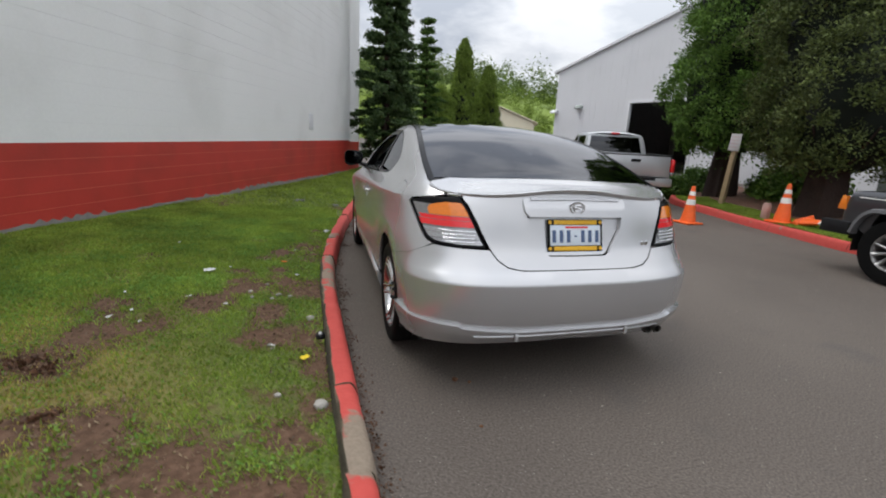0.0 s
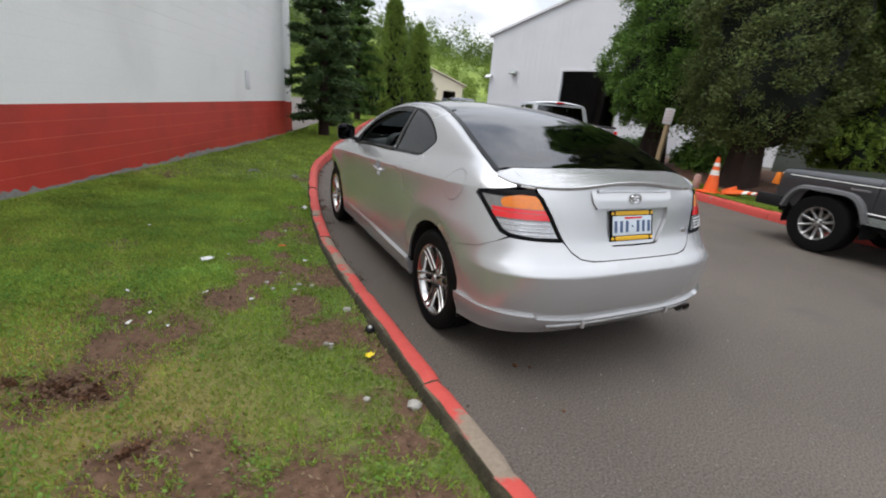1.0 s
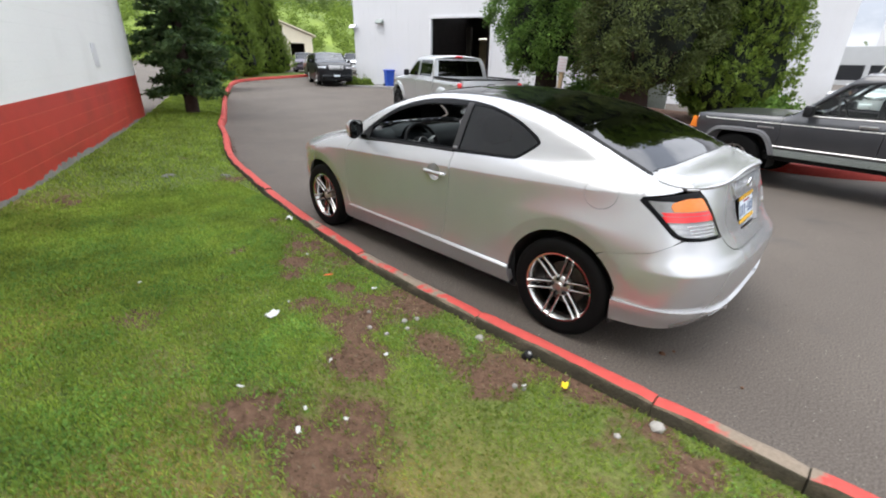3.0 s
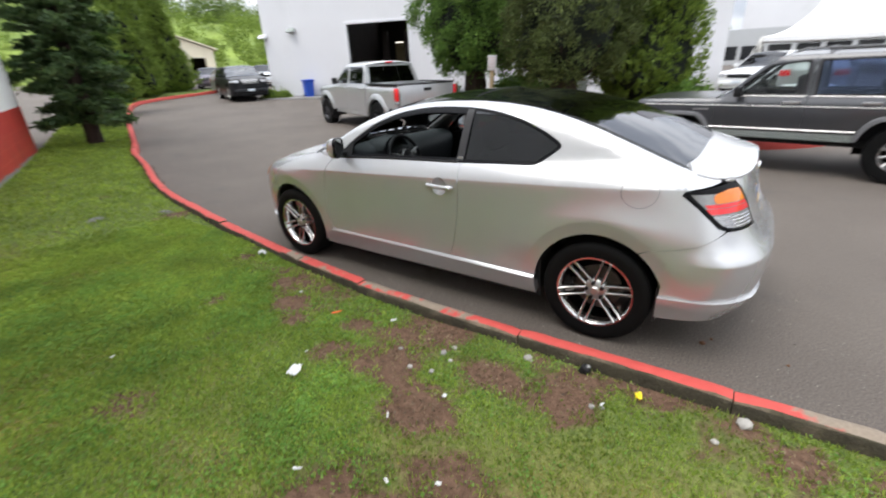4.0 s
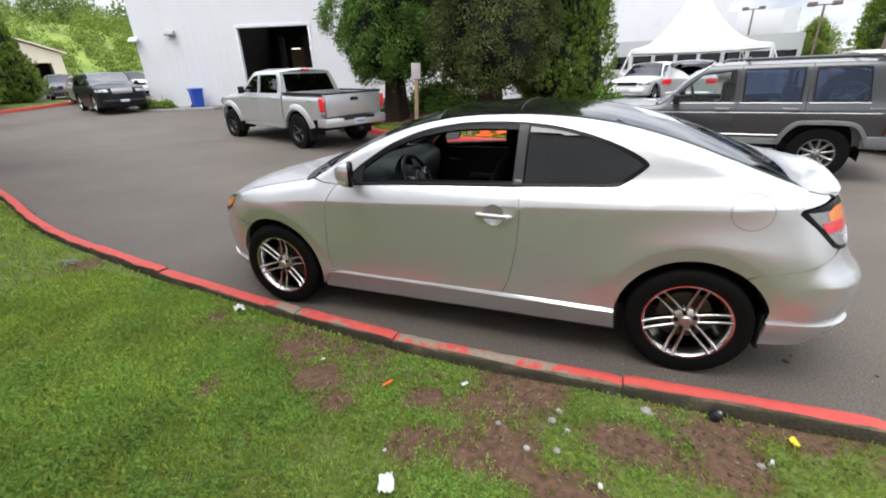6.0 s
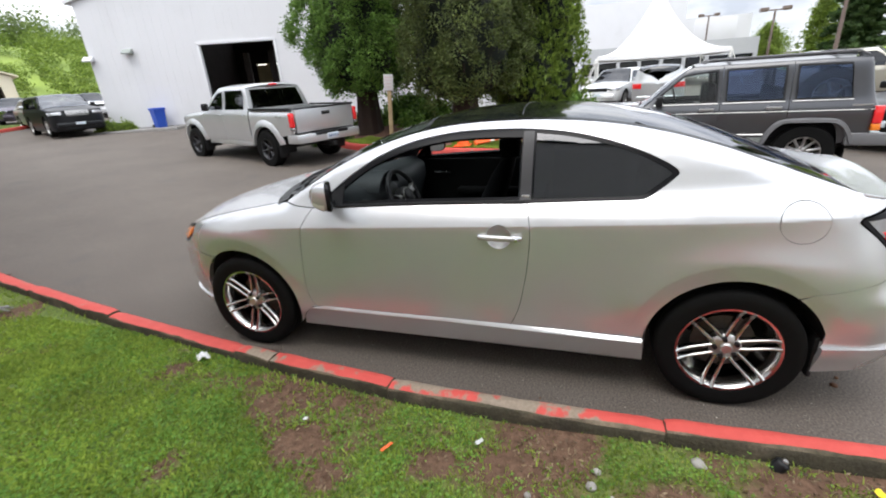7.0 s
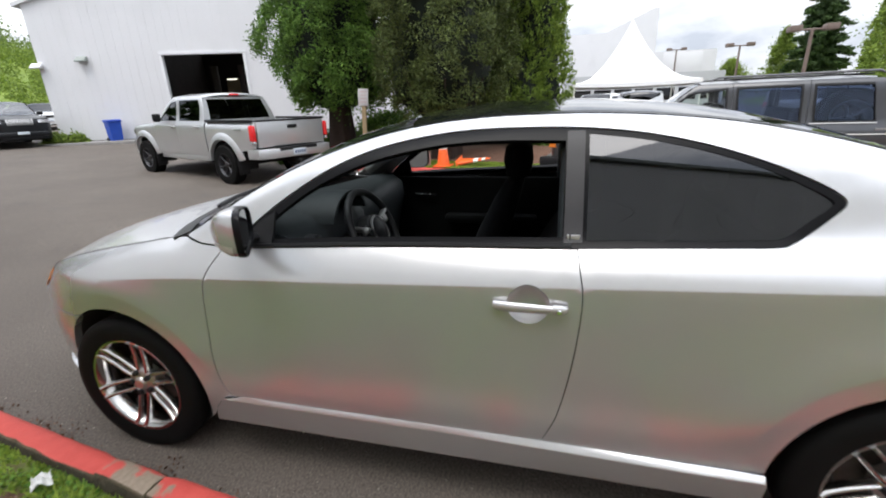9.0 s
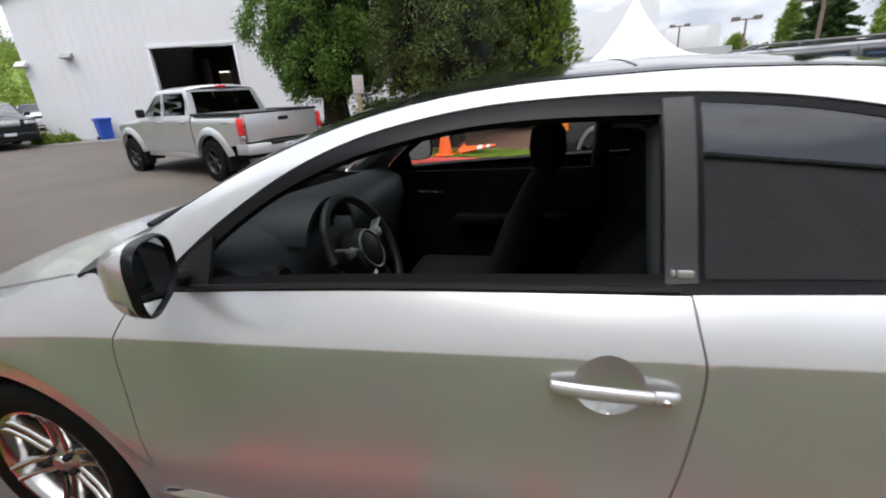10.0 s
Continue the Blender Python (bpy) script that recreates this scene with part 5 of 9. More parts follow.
    def pane(a, b):
        """Side glass: straight from belt to roof."""
        lo_, hi_ = B.side(a, 1.06 + 0 * b), B.side(a, 1.27 + 0 * b)
        f_ = ((b - 1.06) / 0.21)[..., None]
        p = lo_ + (hi_ - lo_) * f_
        w_ = (np.clip((b - 1.09) / 0.10, 0, 1) * 0.8)[..., None]
        p = p * (1 - w_) + B.side(a, b) * w_
        return np.stack([p[..., 0], p[..., 1], b], -1)
    win_all = shrink(top_win + belt[1:], 0.0015)
    qw = L([(-0.442, 1.026), (-0.72, 1.036), (-0.885, 1.044), (-0.93, 1.052), (-0.985, 1.090), (-1.036, 1.128), (-1.040, 1.140), (-1.025, 1.152), (-0.985, 1.174), (-0.89, 1.219), (-0.75, 1.264), (-0.60, 1.296), (-0.442, 1.314)], 4)
    dw = L([(-0.374, 1.031), (0.16, 1.012), (0.50, 0.995), (0.635, 0.987), (0.645, 1.010), (0.58, 1.075), (0.44, 1.165), (0.26, 1.238), (0.05, 1.283), (-0.15, 1.298), (-0.374, 1.296)], 4)
    for sx in (-1, 1):
        fx = (lambda d: d) if sx < 0 else flipped_x
        sheet_part("window_surround", fx(skin(win_all, B.side, [qw, dw], 0.03, 0.02, -0.004, flip=True)), M_GLOSSBLACK, car, "black window surround")
        pil = [(-0.378, 1.016), (-0.430, 1.020), (-0.430, 1.322), (-0.378, 1.322)]
        sheet_part("pillar_trim", fx(skin(pil, B.side, [], 0.03, 0.004, -0.001, flip=True)), M_BPILLAR, car, "dark grey pillar cover")
        sheet_part("quarter_window", fx(skin(qw, pane, [], 0.03, 0.0, -0.006, flip=True)), M_DARKTINT, car, "dark tinted fixed side window")
        strip = [tuple(B.side(np.array(y), np.array(z)) + np.array([-0.004, 0, 0])) for y, z in smoothline([(-0.40, 1.010), (0.16, 0.991), (0.50, 0.974), (0.71, 0.962)], 6)]
        if sx > 0:
            strip = [(-x, y, z) for x, y, z in strip]
        part("belt_seal", bm_tube(strip, 0.008, 6), M_BLACK, car)
    for k, (y, w_) in enumerate(((-0.390, 0.007), (-0.410, 0.026))):
        x = float(B.side(np.array(y), np.array(1.032))[0])
        part("badge_mark", bm_box((x - 0.004, y - w_ / 2, 1.026), (x + 0.004, y + w_ / 2, 1.039), 0.002), M_SILVER2, car)
    # door mirrors
    for sx in (-1, 1):
        def sect(k, y, grow=1.0):
            out = []
            for a in np.linspace(0, 2 * math.pi, 33)[:-1]:
                ca, sa = math.cos(a), math.sin(a)
                u, v = math.copysign(abs(ca) ** 0.62, ca), math.copysign(abs(sa) ** 0.62, sa)
                px = 0.920 + 0.094 * u * k * grow
                pz = 1.060 + (0.071 + 0.010 * u) * v * k * grow - 0.012 * (1 - k)
                out.append((sx * px, y + 0.022 - 0.56 * (px - 0.925), pz))
            return out
        mir_ob = part("door_mirror", bm_strip([sect(k, y) for k, y in ((0.12, 0.694), (0.40, 0.687), (0.68, 0.670), (0.87, 0.642), (0.97, 0.611), (1.0, 0.585), (1.0, 0.580))], closed=True, caps=True), M_SILVER, car, "silver door mirror with a black rim")
        part("mirror_rim", bm_strip([sect(1.0, 0.588, 1.010), sect(1.0, 0.568, 1.010), sect(0.98, 0.562, 1.0), sect(0.94, 0.563, 1.0), sect(0.90, 0.575, 1.0)], closed=True), M_GLOSSBLACK, mir_ob)
        part("mirror_glass", bm_strip([sect(k, 0.571) for k in (0.93, 0.45, 0.02)], closed=True), M_MIRROR, mir_ob, "mirror glass")
        part("mirror_lamp", bm_strip([[(sx * abs(q[0]), q[1], q[2]) for q in sect(k, y, 1.03)[25:32]] for k, y in ((0.62, 0.676), (0.80, 0.655), (0.93, 0.629), (0.99, 0.602))]), M_SIDELENS, mir_ob, "clear side lamp lens")
        part("mirror_foot", bm_tube([(sx * 0.78, 0.68, 0.985), (sx * 0.84, 0.67, 1.0), (sx * 0.90, 0.64, 1.03)], 0.028, 10, flat=0.7), M_BLACK, mir_ob)
        tri = [(0.735, 0.962), (0.60, 0.969), (0.60, 1.075), (0.66, 1.04)]
        d = skin(tri, B.side, [], 0.03, 0.01, 0.004, flip=True)
        sheet_part("mirror_base", d if sx < 0 else flipped_x(d), M_BLACK, mir_ob)
    # pressed edge where the wing meets the boot lid, over each tail lamp
    bead = [B.side(np.array(S(y, float(B.zr(y)) - 0.004)[0]), np.array(float(B.zr(y)) - 0.004)) for y in (-1.76, -1.80, -1.84, -1.88, -1.92)]
    bead += [B.side(np.array(SX(x, 0.9985)[0]), np.array(0.9985)) for x in (-0.640, -0.615, -0.590)]
    for sx in (-1, 1):
        part("wing_edge", bm_tube([(-sx * p[0], p[1], p[2]) for p in bead], 0.0065, 8), M_SILVER, car)
    # exhaust tips
    for x, r in ((0.500, 0.024), (0.560, 0.024)):
        part("exhaust_tip", bm_lathe([(-2.10, r * 0.82), (-2.105, r), (-1.9, r), (-1.9, r * 0.82)], "y", 20, centre=(x, 0, 0.290), closed=True), M_BRAKE, car)
    # dark inner shell behind the gaps, wheel wells and floor
    Y = np.linspace(-1.0, 0.97, 30)
    bm = bmesh.new()
    sh = []
    for y in Y:
        sh.append([(float(B.side(np.array(y), np.array(z))[0]) + 0.05, y, z) for z in (0.16, 0.30, 0.5, 0.7, 0.88, 0.95 - 0.045 * (y - 0.2))])
    part("inner_side", bm_strip(sh), M_DASH, car)
    part("inner_side", bm_strip([[(-q[0], q[1], q[2]) for q in l] for l in sh]), M_DASH, car)
    part("floor_pan", bm_box((-0.80, -0.98, 0.17), (0.80, 0.97, 0.24), 0.02), M_INNER, car)
    part("under_tray", bm_box((-0.56, -1.92, 0.24), (0.56, 1.95, 0.28), 0.01), M_INNER, car)
    for sy in (-1, 1):
        for sx in (-1, 1):
            bm = bmesh.new()
            rim_arc = arc(sy * HUB_Y, HUB_Z, ARCH + 0.004, -12 if sy < 0 else 14, 166 if sy < 0 else 192, 24)
            hull = [min(0.845, abs(float(B.side(np.array(S(q[0], max(q[1], 0.24))[0]), np.array(max(q[1], 0.24)))[0])) - 0.016) for q in rim_arc]
            well = [[(sx * xx, q[0], q[1]) for xx, q in zip(hull, rim_arc)], [(sx * 0.60, q[0], q[1]) for q in rim_arc]]
            bm_strip(well, bm)
            bm.faces.new([bm.verts.new((sx * 0.60, q[0], q[1])) for q in rim_arc])
            part("wheel_well", bm, M_INNER, car)
    part("boot_liner", bm_box((-0.58, -1.93, 0.25), (0.58, -1.05, 0.93), 0.03), M_INNER, car)
    part("rear_beam", bm_box((-0.62, -1.95, 0.30), (0.62, -1.72, 0.66), 0.05), M_INNER, car)
    part("front_beam", bm_box((-0.55, 1.05, 0.25), (0.55, 1.95, 0.70), 0.05), M_INNER, car)
    part("tail_filler", bm_box((-0.70, -1.86, 0.70), (0.70, -1.70, 0.93), 0.03), M_INNER, car)
    for sx in (-1, 1):
        part("mud_guard", bm_box((sx * 0.835, -1.694, 0.215), (sx * 0.62, -1.676, 0.42), 0.004), M_BLACK, car)
    # inside: shelf, seats, dash, wheel
    part("parcel_shelf", bm_box((-0.66, -1.72, 0.93), (0.66, -1.10, 0.965), 0.01), M_SEAT, car)
    def seat(x, y, w_, name):
        s = new(name)
        s.parent = car
        s.matrix_basis = Matrix.Translation((x, y, 0))
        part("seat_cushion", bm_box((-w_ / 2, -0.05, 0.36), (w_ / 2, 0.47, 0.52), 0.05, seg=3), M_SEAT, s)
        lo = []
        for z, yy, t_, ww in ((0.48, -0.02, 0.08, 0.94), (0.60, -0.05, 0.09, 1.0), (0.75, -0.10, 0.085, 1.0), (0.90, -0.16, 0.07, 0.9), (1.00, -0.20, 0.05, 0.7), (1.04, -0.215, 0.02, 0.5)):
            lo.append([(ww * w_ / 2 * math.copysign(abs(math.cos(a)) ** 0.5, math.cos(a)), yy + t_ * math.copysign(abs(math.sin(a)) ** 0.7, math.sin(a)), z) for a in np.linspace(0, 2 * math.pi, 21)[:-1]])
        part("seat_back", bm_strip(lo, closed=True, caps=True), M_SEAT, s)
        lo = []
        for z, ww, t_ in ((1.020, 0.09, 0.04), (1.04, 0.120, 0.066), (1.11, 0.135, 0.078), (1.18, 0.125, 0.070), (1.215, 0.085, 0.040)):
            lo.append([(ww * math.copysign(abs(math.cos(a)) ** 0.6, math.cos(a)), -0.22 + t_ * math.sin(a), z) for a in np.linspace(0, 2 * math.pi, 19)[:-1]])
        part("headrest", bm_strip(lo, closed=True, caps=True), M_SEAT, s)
        for o in (-0.05, 0.05):
            part("headrest_post", bm_tube([(o, -0.21, 1.0), (o, -0.22, 1.08)], 0.007, 8), M_BRIGHT, s)
    seat(-0.37, -0.22, 0.50, "driver_seat")
    seat(0.37, 0.065, 0.50, "passenger_seat")
    part("rear_bench", bm_box((-0.60, -1.10, 0.36), (0.60, -0.75, 0.55), 0.05, seg=3), M_SEAT, car)
    part("rear_backrest", bm_box((-0.60, -1.22, 0.45), (0.60, -1.06, 0.98), 0.05, seg=3), M_SEAT, car)
    for x in (-0.34, 0.34):
        lo = []
        for z, ww, t_ in ((0.965, 0.08, 0.03), (0.985, 0.105, 0.045), (1.04, 0.115, 0.05), (1.09, 0.10, 0.045), (1.11, 0.06, 0.02)):
            lo.append([(x + ww * math.copysign(abs(math.cos(a)) ** 0.6, math.cos(a)), -1.10 + t_ * math.sin(a), z) for a in np.linspace(0, 2 * math.pi, 19)[:-1]])
        part("rear_headrest", bm_strip(lo, closed=True, caps=True), M_SEAT, car)
    lo = []
    for x in np.linspace(-0.72, 0.72, 25):
        k = 0.018 * math.exp(-((x + 0.37) / 0.2) ** 2)
        f = min(max((x + 0.18) / 0.22, 0.0), 1.0)
        f = 0.11 * f * f * (3 - 2 * f)
        lo.append([(x, 1.06 - 0.3 * (x / 0.9) ** 2, 0.955), (x, 0.90 - 0.2 * (x / 0.9) ** 2, 0.985 + k), (x, 0.72 + 0.5 * f, 0.99 + 2 * k), (x, 0.60 + f, 0.975 + 2.5 * k), (x, 0.54 + f, 0.93 + k), (x, 0.53 + f, 0.84), (x, 0.60 + 0.7 * f, 0.70), (x, 0.66 + 0.5 * f, 0.50), (x, 1.06, 0.40)])
    dash = part("dashboard", bm_strip(lo, closed=True, caps=True), M_DASH, car, "dark grey dashboard", angle=60)
    part("instrument_hood", bm_strip([[(-0.37 + r * math.cos(a), y, 0.945 + 0.8 * r * math.sin(a)) for a in np.linspace(0.2, math.pi - 0.2, 14)] for y, r in ((0.50, 0.150), (0.50, 0.165), (0.62, 0.165), (0.75, 0.12))]), M_DASH, dash)
    part("air_vent", bm_lathe([(0.520, 0.0), (0.520, 0.030), (0.510, 0.036), (0.518, 0.045), (0.56, 0.045)], "y", 20, centre=(-0.64, 0, 0.915)), M_BLACK, dash)
    sw = new("steering_wheel")
    sw.parent = car
    sw.matrix_basis = Matrix.Translation((-0.37, 0.395, 0.90)) @ Matrix.Rotation(radians(-24), 4, "X")
    ring_p = [(0.185 * math.cos(a), 0, 0.185 * math.sin(a)) for a in np.linspace(0, 2 * math.pi, 41)]
    part("wheel_rim", bm_tube(ring_p, 0.016, 10), M_BLACK, sw, "black leather wheel rim")
    part("wheel_hub", bm_lathe([(-0.03, 0.0), (-0.03, 0.05), (-0.015, 0.075), (0.03, 0.08), (0.05, 0.05)], "y", 24), M_BLACK, sw)
    part("wheel_bezel", bm_tube([(0.062 * math.cos(a), -0.026, 0.062 * math.sin(a)) for a in np.linspace(0, 2 * math.pi, 25)], 0.005, 6), M_ALLOY, sw, "satin silver ring")
    for sx in (-1, 1):
        part("wheel_switch", bm_box((sx * 0.105 - 0.020, -0.022, 0.012), (sx * 0.105 + 0.020, -0.006, 0.042), 0.004), M_ALLOY, sw, "silver switch pad")
    for a in (20, 160, 270 - 25, 270 + 25):
        c, s_ = math.cos(radians(a)), math.sin(radians(a))
        part("wheel_spoke", bm_tube([(0.06 * c, -0.005, 0.06 * s_), (0.12 * c, 0.0, 0.12 * s_), (0.178 * c, 0, 0.178 * s_)], 0.017, 8, flat=0.6), M_ALLOY, sw, "satin silver spoke")
    part("steering_column", bm_tube([(-0.37, 0.39, 0.89), (-0.37, 0.62, 0.80)], 0.05, 12), M_BLACK, car)
    # far door card with its armrest and pull
    for sx in (-1, 1):
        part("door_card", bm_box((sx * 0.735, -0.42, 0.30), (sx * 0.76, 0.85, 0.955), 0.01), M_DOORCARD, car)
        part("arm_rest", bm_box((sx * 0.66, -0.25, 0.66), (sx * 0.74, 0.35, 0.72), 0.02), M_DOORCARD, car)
        part("door_pull", bm_tube([(sx * 0.728, 0.42, 0.84), (sx * 0.71, 0.45, 0.842), (sx * 0.71, 0.53, 0.845), (sx * 0.728, 0.56, 0.845)], 0.008, 8), M_BRIGHT, car, "chrome inner door handle")
        # inner pillar trim
        pts = [tuple(B.side(np.array(y), B.zr(y) - 0.03) + np.array([0.06, 0, -0.01])) for y in np.arange(-0.4, 0.95, 0.08)]
        part("pillar_lining", bm_tube([(sx * -1 * x, y, z) for x, y, z in pts], 0.028, 8), M_HEADLINER, car, "light grey pillar lining")
        bp_ = [tuple(B.side(np.array(-0.40), np.array(z)) + np.array([0.06, 0, 0])) for z in np.linspace(0.5, 1.26, 9)]
        part("pillar_lining", bm_tube([(sx * -1 * (x + 0.02), y, z) for x, y, z in bp_], 0.04, 10), M_DASH, car)
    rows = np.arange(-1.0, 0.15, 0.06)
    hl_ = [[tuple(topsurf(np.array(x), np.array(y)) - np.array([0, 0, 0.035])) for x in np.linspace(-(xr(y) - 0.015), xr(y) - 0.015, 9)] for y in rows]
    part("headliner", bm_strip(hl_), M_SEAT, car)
    part("inner_mirror", bm_box((-0.11, 0.36, 1.215), (0.11, 0.385, 1.275), 0.01), M_BLACK, car)
    put_wheels(car, wheel(), 0.745, (-HUB_Y, HUB_Y), HUB_Z)
    return car


M_SIDELENS = mat("pale_ribbed_lens", (0.62, 0.62, 0.60), 0.18, 0.3, 0.3, 90, 200, bump=0.5, bump_scale=120, dist=0.004, coat=0.8)
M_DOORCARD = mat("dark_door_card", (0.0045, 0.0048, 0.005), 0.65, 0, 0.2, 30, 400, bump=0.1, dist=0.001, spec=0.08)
M_MIRROR = mat("mirror_silver", (0.30, 0.32, 0.33), 0.05, 1.0, 0.0)
M_CLEARLENS = mat("clear_lens_reflector", (0.44, 0.44, 0.45), 0.14, 0.75, 0.35, 120, 260, bump=0.6, bump_scale=150, dist=0.004, coat=1.0)
M_ROOFGLASS = mat("black_roof_glass", (0.006, 0.007, 0.007), 0.04, 0, 0.0, coat=0.0, spec=0.6)
coupe = build_coupe()

# ---- the other vehicles ----
def clip_y(poly, lo, hi):
    """Cut a polygon of (y, z) to a range of y."""
    def cut(p, edge, keep):
        out = []
        for a, b in zip(p, p[1:] + p[:1]):
            ka, kb = keep(a[0]), keep(b[0])
            if ka:
                out.append(a)
            if ka != kb:
                t = (edge - a[0]) / (b[0] - a[0])
                out.append((edge, a[1] + (b[1] - a[1]) * t))
        return out
    q = [tuple(p) for p in poly]
    q = cut(q, lo, lambda y: y > lo)
    return cut(q, hi, lambda y: y < hi)


def box_shape(w, zb, zt, inset, yr, yf, zr, zc, nr=7, nf=6, slope_r=0.0, slope_f=0.0, low=0.3):
    W = spline([low - 0.1, low, low + 0.15, (low + zb) / 2 + 0.1, zb - 0.08, zb, zb + 0.05, zt, zt + 0.1], [w - 0.07, w - 0.04, w - 0.01, w, w - 0.005, w - 0.03, w - 0.05, w - inset, w - inset - 0.06])
    Yr = spline([low, zb - 0.05, zb, zt], [yr + 0.02, yr, yr + 0.02, yr + 0.02 + slope_r])
    Yf = spline([low, zb - 0.25, zb - 0.05, zt], [yf, yf, yf - 0.03 - slope_f * 0.2, yf - slope_f])
    return Shape(W, lambda y: 0 * np.asarray(y, float), Yr, Yf, zr, zc, y0r=yr + 0.45, y0f=yf - 0.5, nr=nr, nf=nf, roll=0.02)


def arch_cut(cy, cz, r, base, n=16):
    """Outline over a wheel opening, from its front foot to its rear foot."""
    a = math.degrees(math.asin(max(-1, min(1, (base - cz) / r))))
    return arc(cy, cz, r, a, 180 - a, n)


def far_car(name, label, paint, pos, heading, length=4.6, width=1.80, height=1.46, base=2.7, belt=0.92, hood=0.92, cowl=0.85, roof_f=0.15, roof_r=-0.9, tail_y=-1.75, deck=1.0, wheel_r=0.32, suv=False, detail=True, glassmat=None, group=""):
    """A parked car: body, cabin, glazing, lamps and wheels."""
    yf, yr = length / 2 - 0.02, -length / 2 + 0.02
    if suv:
        zr = spline([yr - 0.1, yr + 0.02, yr + 0.22, roof_r, roof_f, (roof_f + cowl) / 2, cowl, cowl + 0.1, yf - 0.5, yf - 0.1, yf + 0.1], [belt, belt + 0.1, height - 0.12, height - 0.06, height - 0.07, (height + hood) / 2, hood + 0.02, hood - 0.01, hood - 0.06, hood - 0.14, hood - 0.3])
        zc = spline([yr - 0.1, yr + 0.02, yr + 0.16, roof_r, roof_f, (roof_f + cowl) / 2, cowl + 0.05, cowl + 0.15, yf - 0.5, yf - 0.1, yf + 0.1], [belt, belt + 0.12, height - 0.06, height, height - 0.01, (height + hood) / 2 + 0.03, hood + 0.05, hood + 0.02, hood - 0.02, hood - 0.12, hood - 0.3])
    else:
        zr = spline([yr - 0.1, yr + 0.05, tail_y, (tail_y + roof_r) / 2, roof_r, roof_f, (roof_f + cowl) / 2, cowl, cowl + 0.1, yf - 0.5, yf - 0.1, yf + 0.1], [deck - 0.1, deck - 0.06, deck - 0.01, (deck + height) / 2, height - 0.06, height - 0.06, (height + hood) / 2, hood + 0.02, hood - 0.01, hood - 0.08, hood - 0.2, hood - 0.35])
        zc = spline([yr - 0.1, yr + 0.05, tail_y, (tail_y + roof_r) / 2, roof_r, roof_f, (roof_f + cowl) / 2, cowl + 0.05, cowl + 0.15, yf - 0.5, yf - 0.1, yf + 0.1], [deck - 0.06, deck - 0.02, deck + 0.03, (deck + height) / 2 + 0.03, height, height - 0.01, (height + hood) / 2 + 0.03, hood + 0.05, hood + 0.02, hood - 0.04, hood - 0.18, hood - 0.35])
    B = box_shape(width / 2, belt, height, 0.27 if not suv else 0.20, yr, yf, zr, zc, 3.6 if not suv else 5, 3.0, 0.15 if suv else 0.0, 0.25)
    car = thing(name, Matrix.Translation((pos[0], pos[1], gz(*pos))) @ Matrix.Rotation(heading, 4, "Z"), label, "car", group)
    S, low = B.S, 0.24
    ax = base / 2
    R = wheel_r + 0.055
    Tr, Tf = B.tab["r"][3], B.tab["f"][3]
    cr, cf = B.y0r - Tr, B.y0f + Tf
    top = [S(y, float(B.zr(y))) for y in np.linspace(yf - 0.12, yr + 0.08, 60)]
    side = [(cr, low + 0.05), (cr, float(B.zr(yr)) - 0.02)] + top[::-1] + [(cf, float(B.zr(yf)) - 0.03), (cf, low + 0.02)]
    bottom = [S(ax + R + 0.02, low)] + arch_cut(ax, wheel_r, R, low) + arch_cut(-ax, wheel_r, R, low) + [S(-ax - R - 0.02, low)]
    side = side + bottom
    wt = lambda y: float(B.zr(y)) - 0.07
    y_a, y_c = cowl - 0.20, (yr + 0.30 if suv else tail_y + 0.38)
    win = [(y_a, belt + 0.03)] + [(y, max(wt(y), belt + 0.06)) for y in np.linspace(y_a - 0.08, y_c + 0.05, 14)] + [(y_c, belt + 0.05)]
    gl = glassmat or M_DARKTINT
    for sx in (-1, 1):
        fx = (lambda d: d) if sx < 0 else flipped_x
        sheet_part("body_side", fx(skin(side, B.side, [win], 0.09, 0.02, flip=True)), paint, car)
        for a, b in ((y_a, -0.12), (-0.2, y_c)):
            w2 = clip_y(win, b, a)
            if len(w2) > 2:
                sheet_part("side_window", fx(skin(shrink(w2, 0.012), B.side, [], 0.09, 0.0, -0.01, flip=True)), gl, car)
        d = skin([(-0.125, belt + 0.03), (-0.125, wt(-0.12)), (-0.195, wt(-0.2)), (-0.195, belt + 0.03)], B.side, [], 0.09, 0.01, -0.004, flip=True)
        sheet_part("pillar", fx(d), M_BLACK, car)
        hl = [S(yf - 0.36, hood - 0.17), S(yf - 0.22, hood - 0.27), B.SX(-width * 0.27, hood - 0.27, "f"), B.SX(-width * 0.27, hood - 0.16, "f")]
        sheet_part("headlamp", fx(skin(hl, B.side, [], 0.05, 0.01, 0.006, flip=True)), M_CLEARLENS, car, "clear headlamp")
        tl = [S(yr + 0.22, belt - 0.02), S(yr + 0.16, belt - 0.2), B.SX(-width * 0.30, belt - 0.2), B.SX(-width * 0.31, belt - 0.03)]
        sheet_part("tail_lamp", fx(skin(tl, B.side, [], 0.05, 0.01, 0.006, flip=True)), M_REDLENS, car, "red tail lamp")
        part("door_handle", bm_box((sx * (width / 2 - 0.01), -0.05, belt - 0.12), (sx * (width / 2 + 0.025), 0.12, belt - 0.09), 0.008), paint, car)
        part("door_mirror", bm_box((sx * (width / 2 - 0.02), y_a - 0.12, belt + 0.04), (sx * (width / 2 + 0.17), y_a - 0.02, belt + 0.18), 0.035, seg=3), paint, car)
    xr = lambda y: float(B.xr(y))

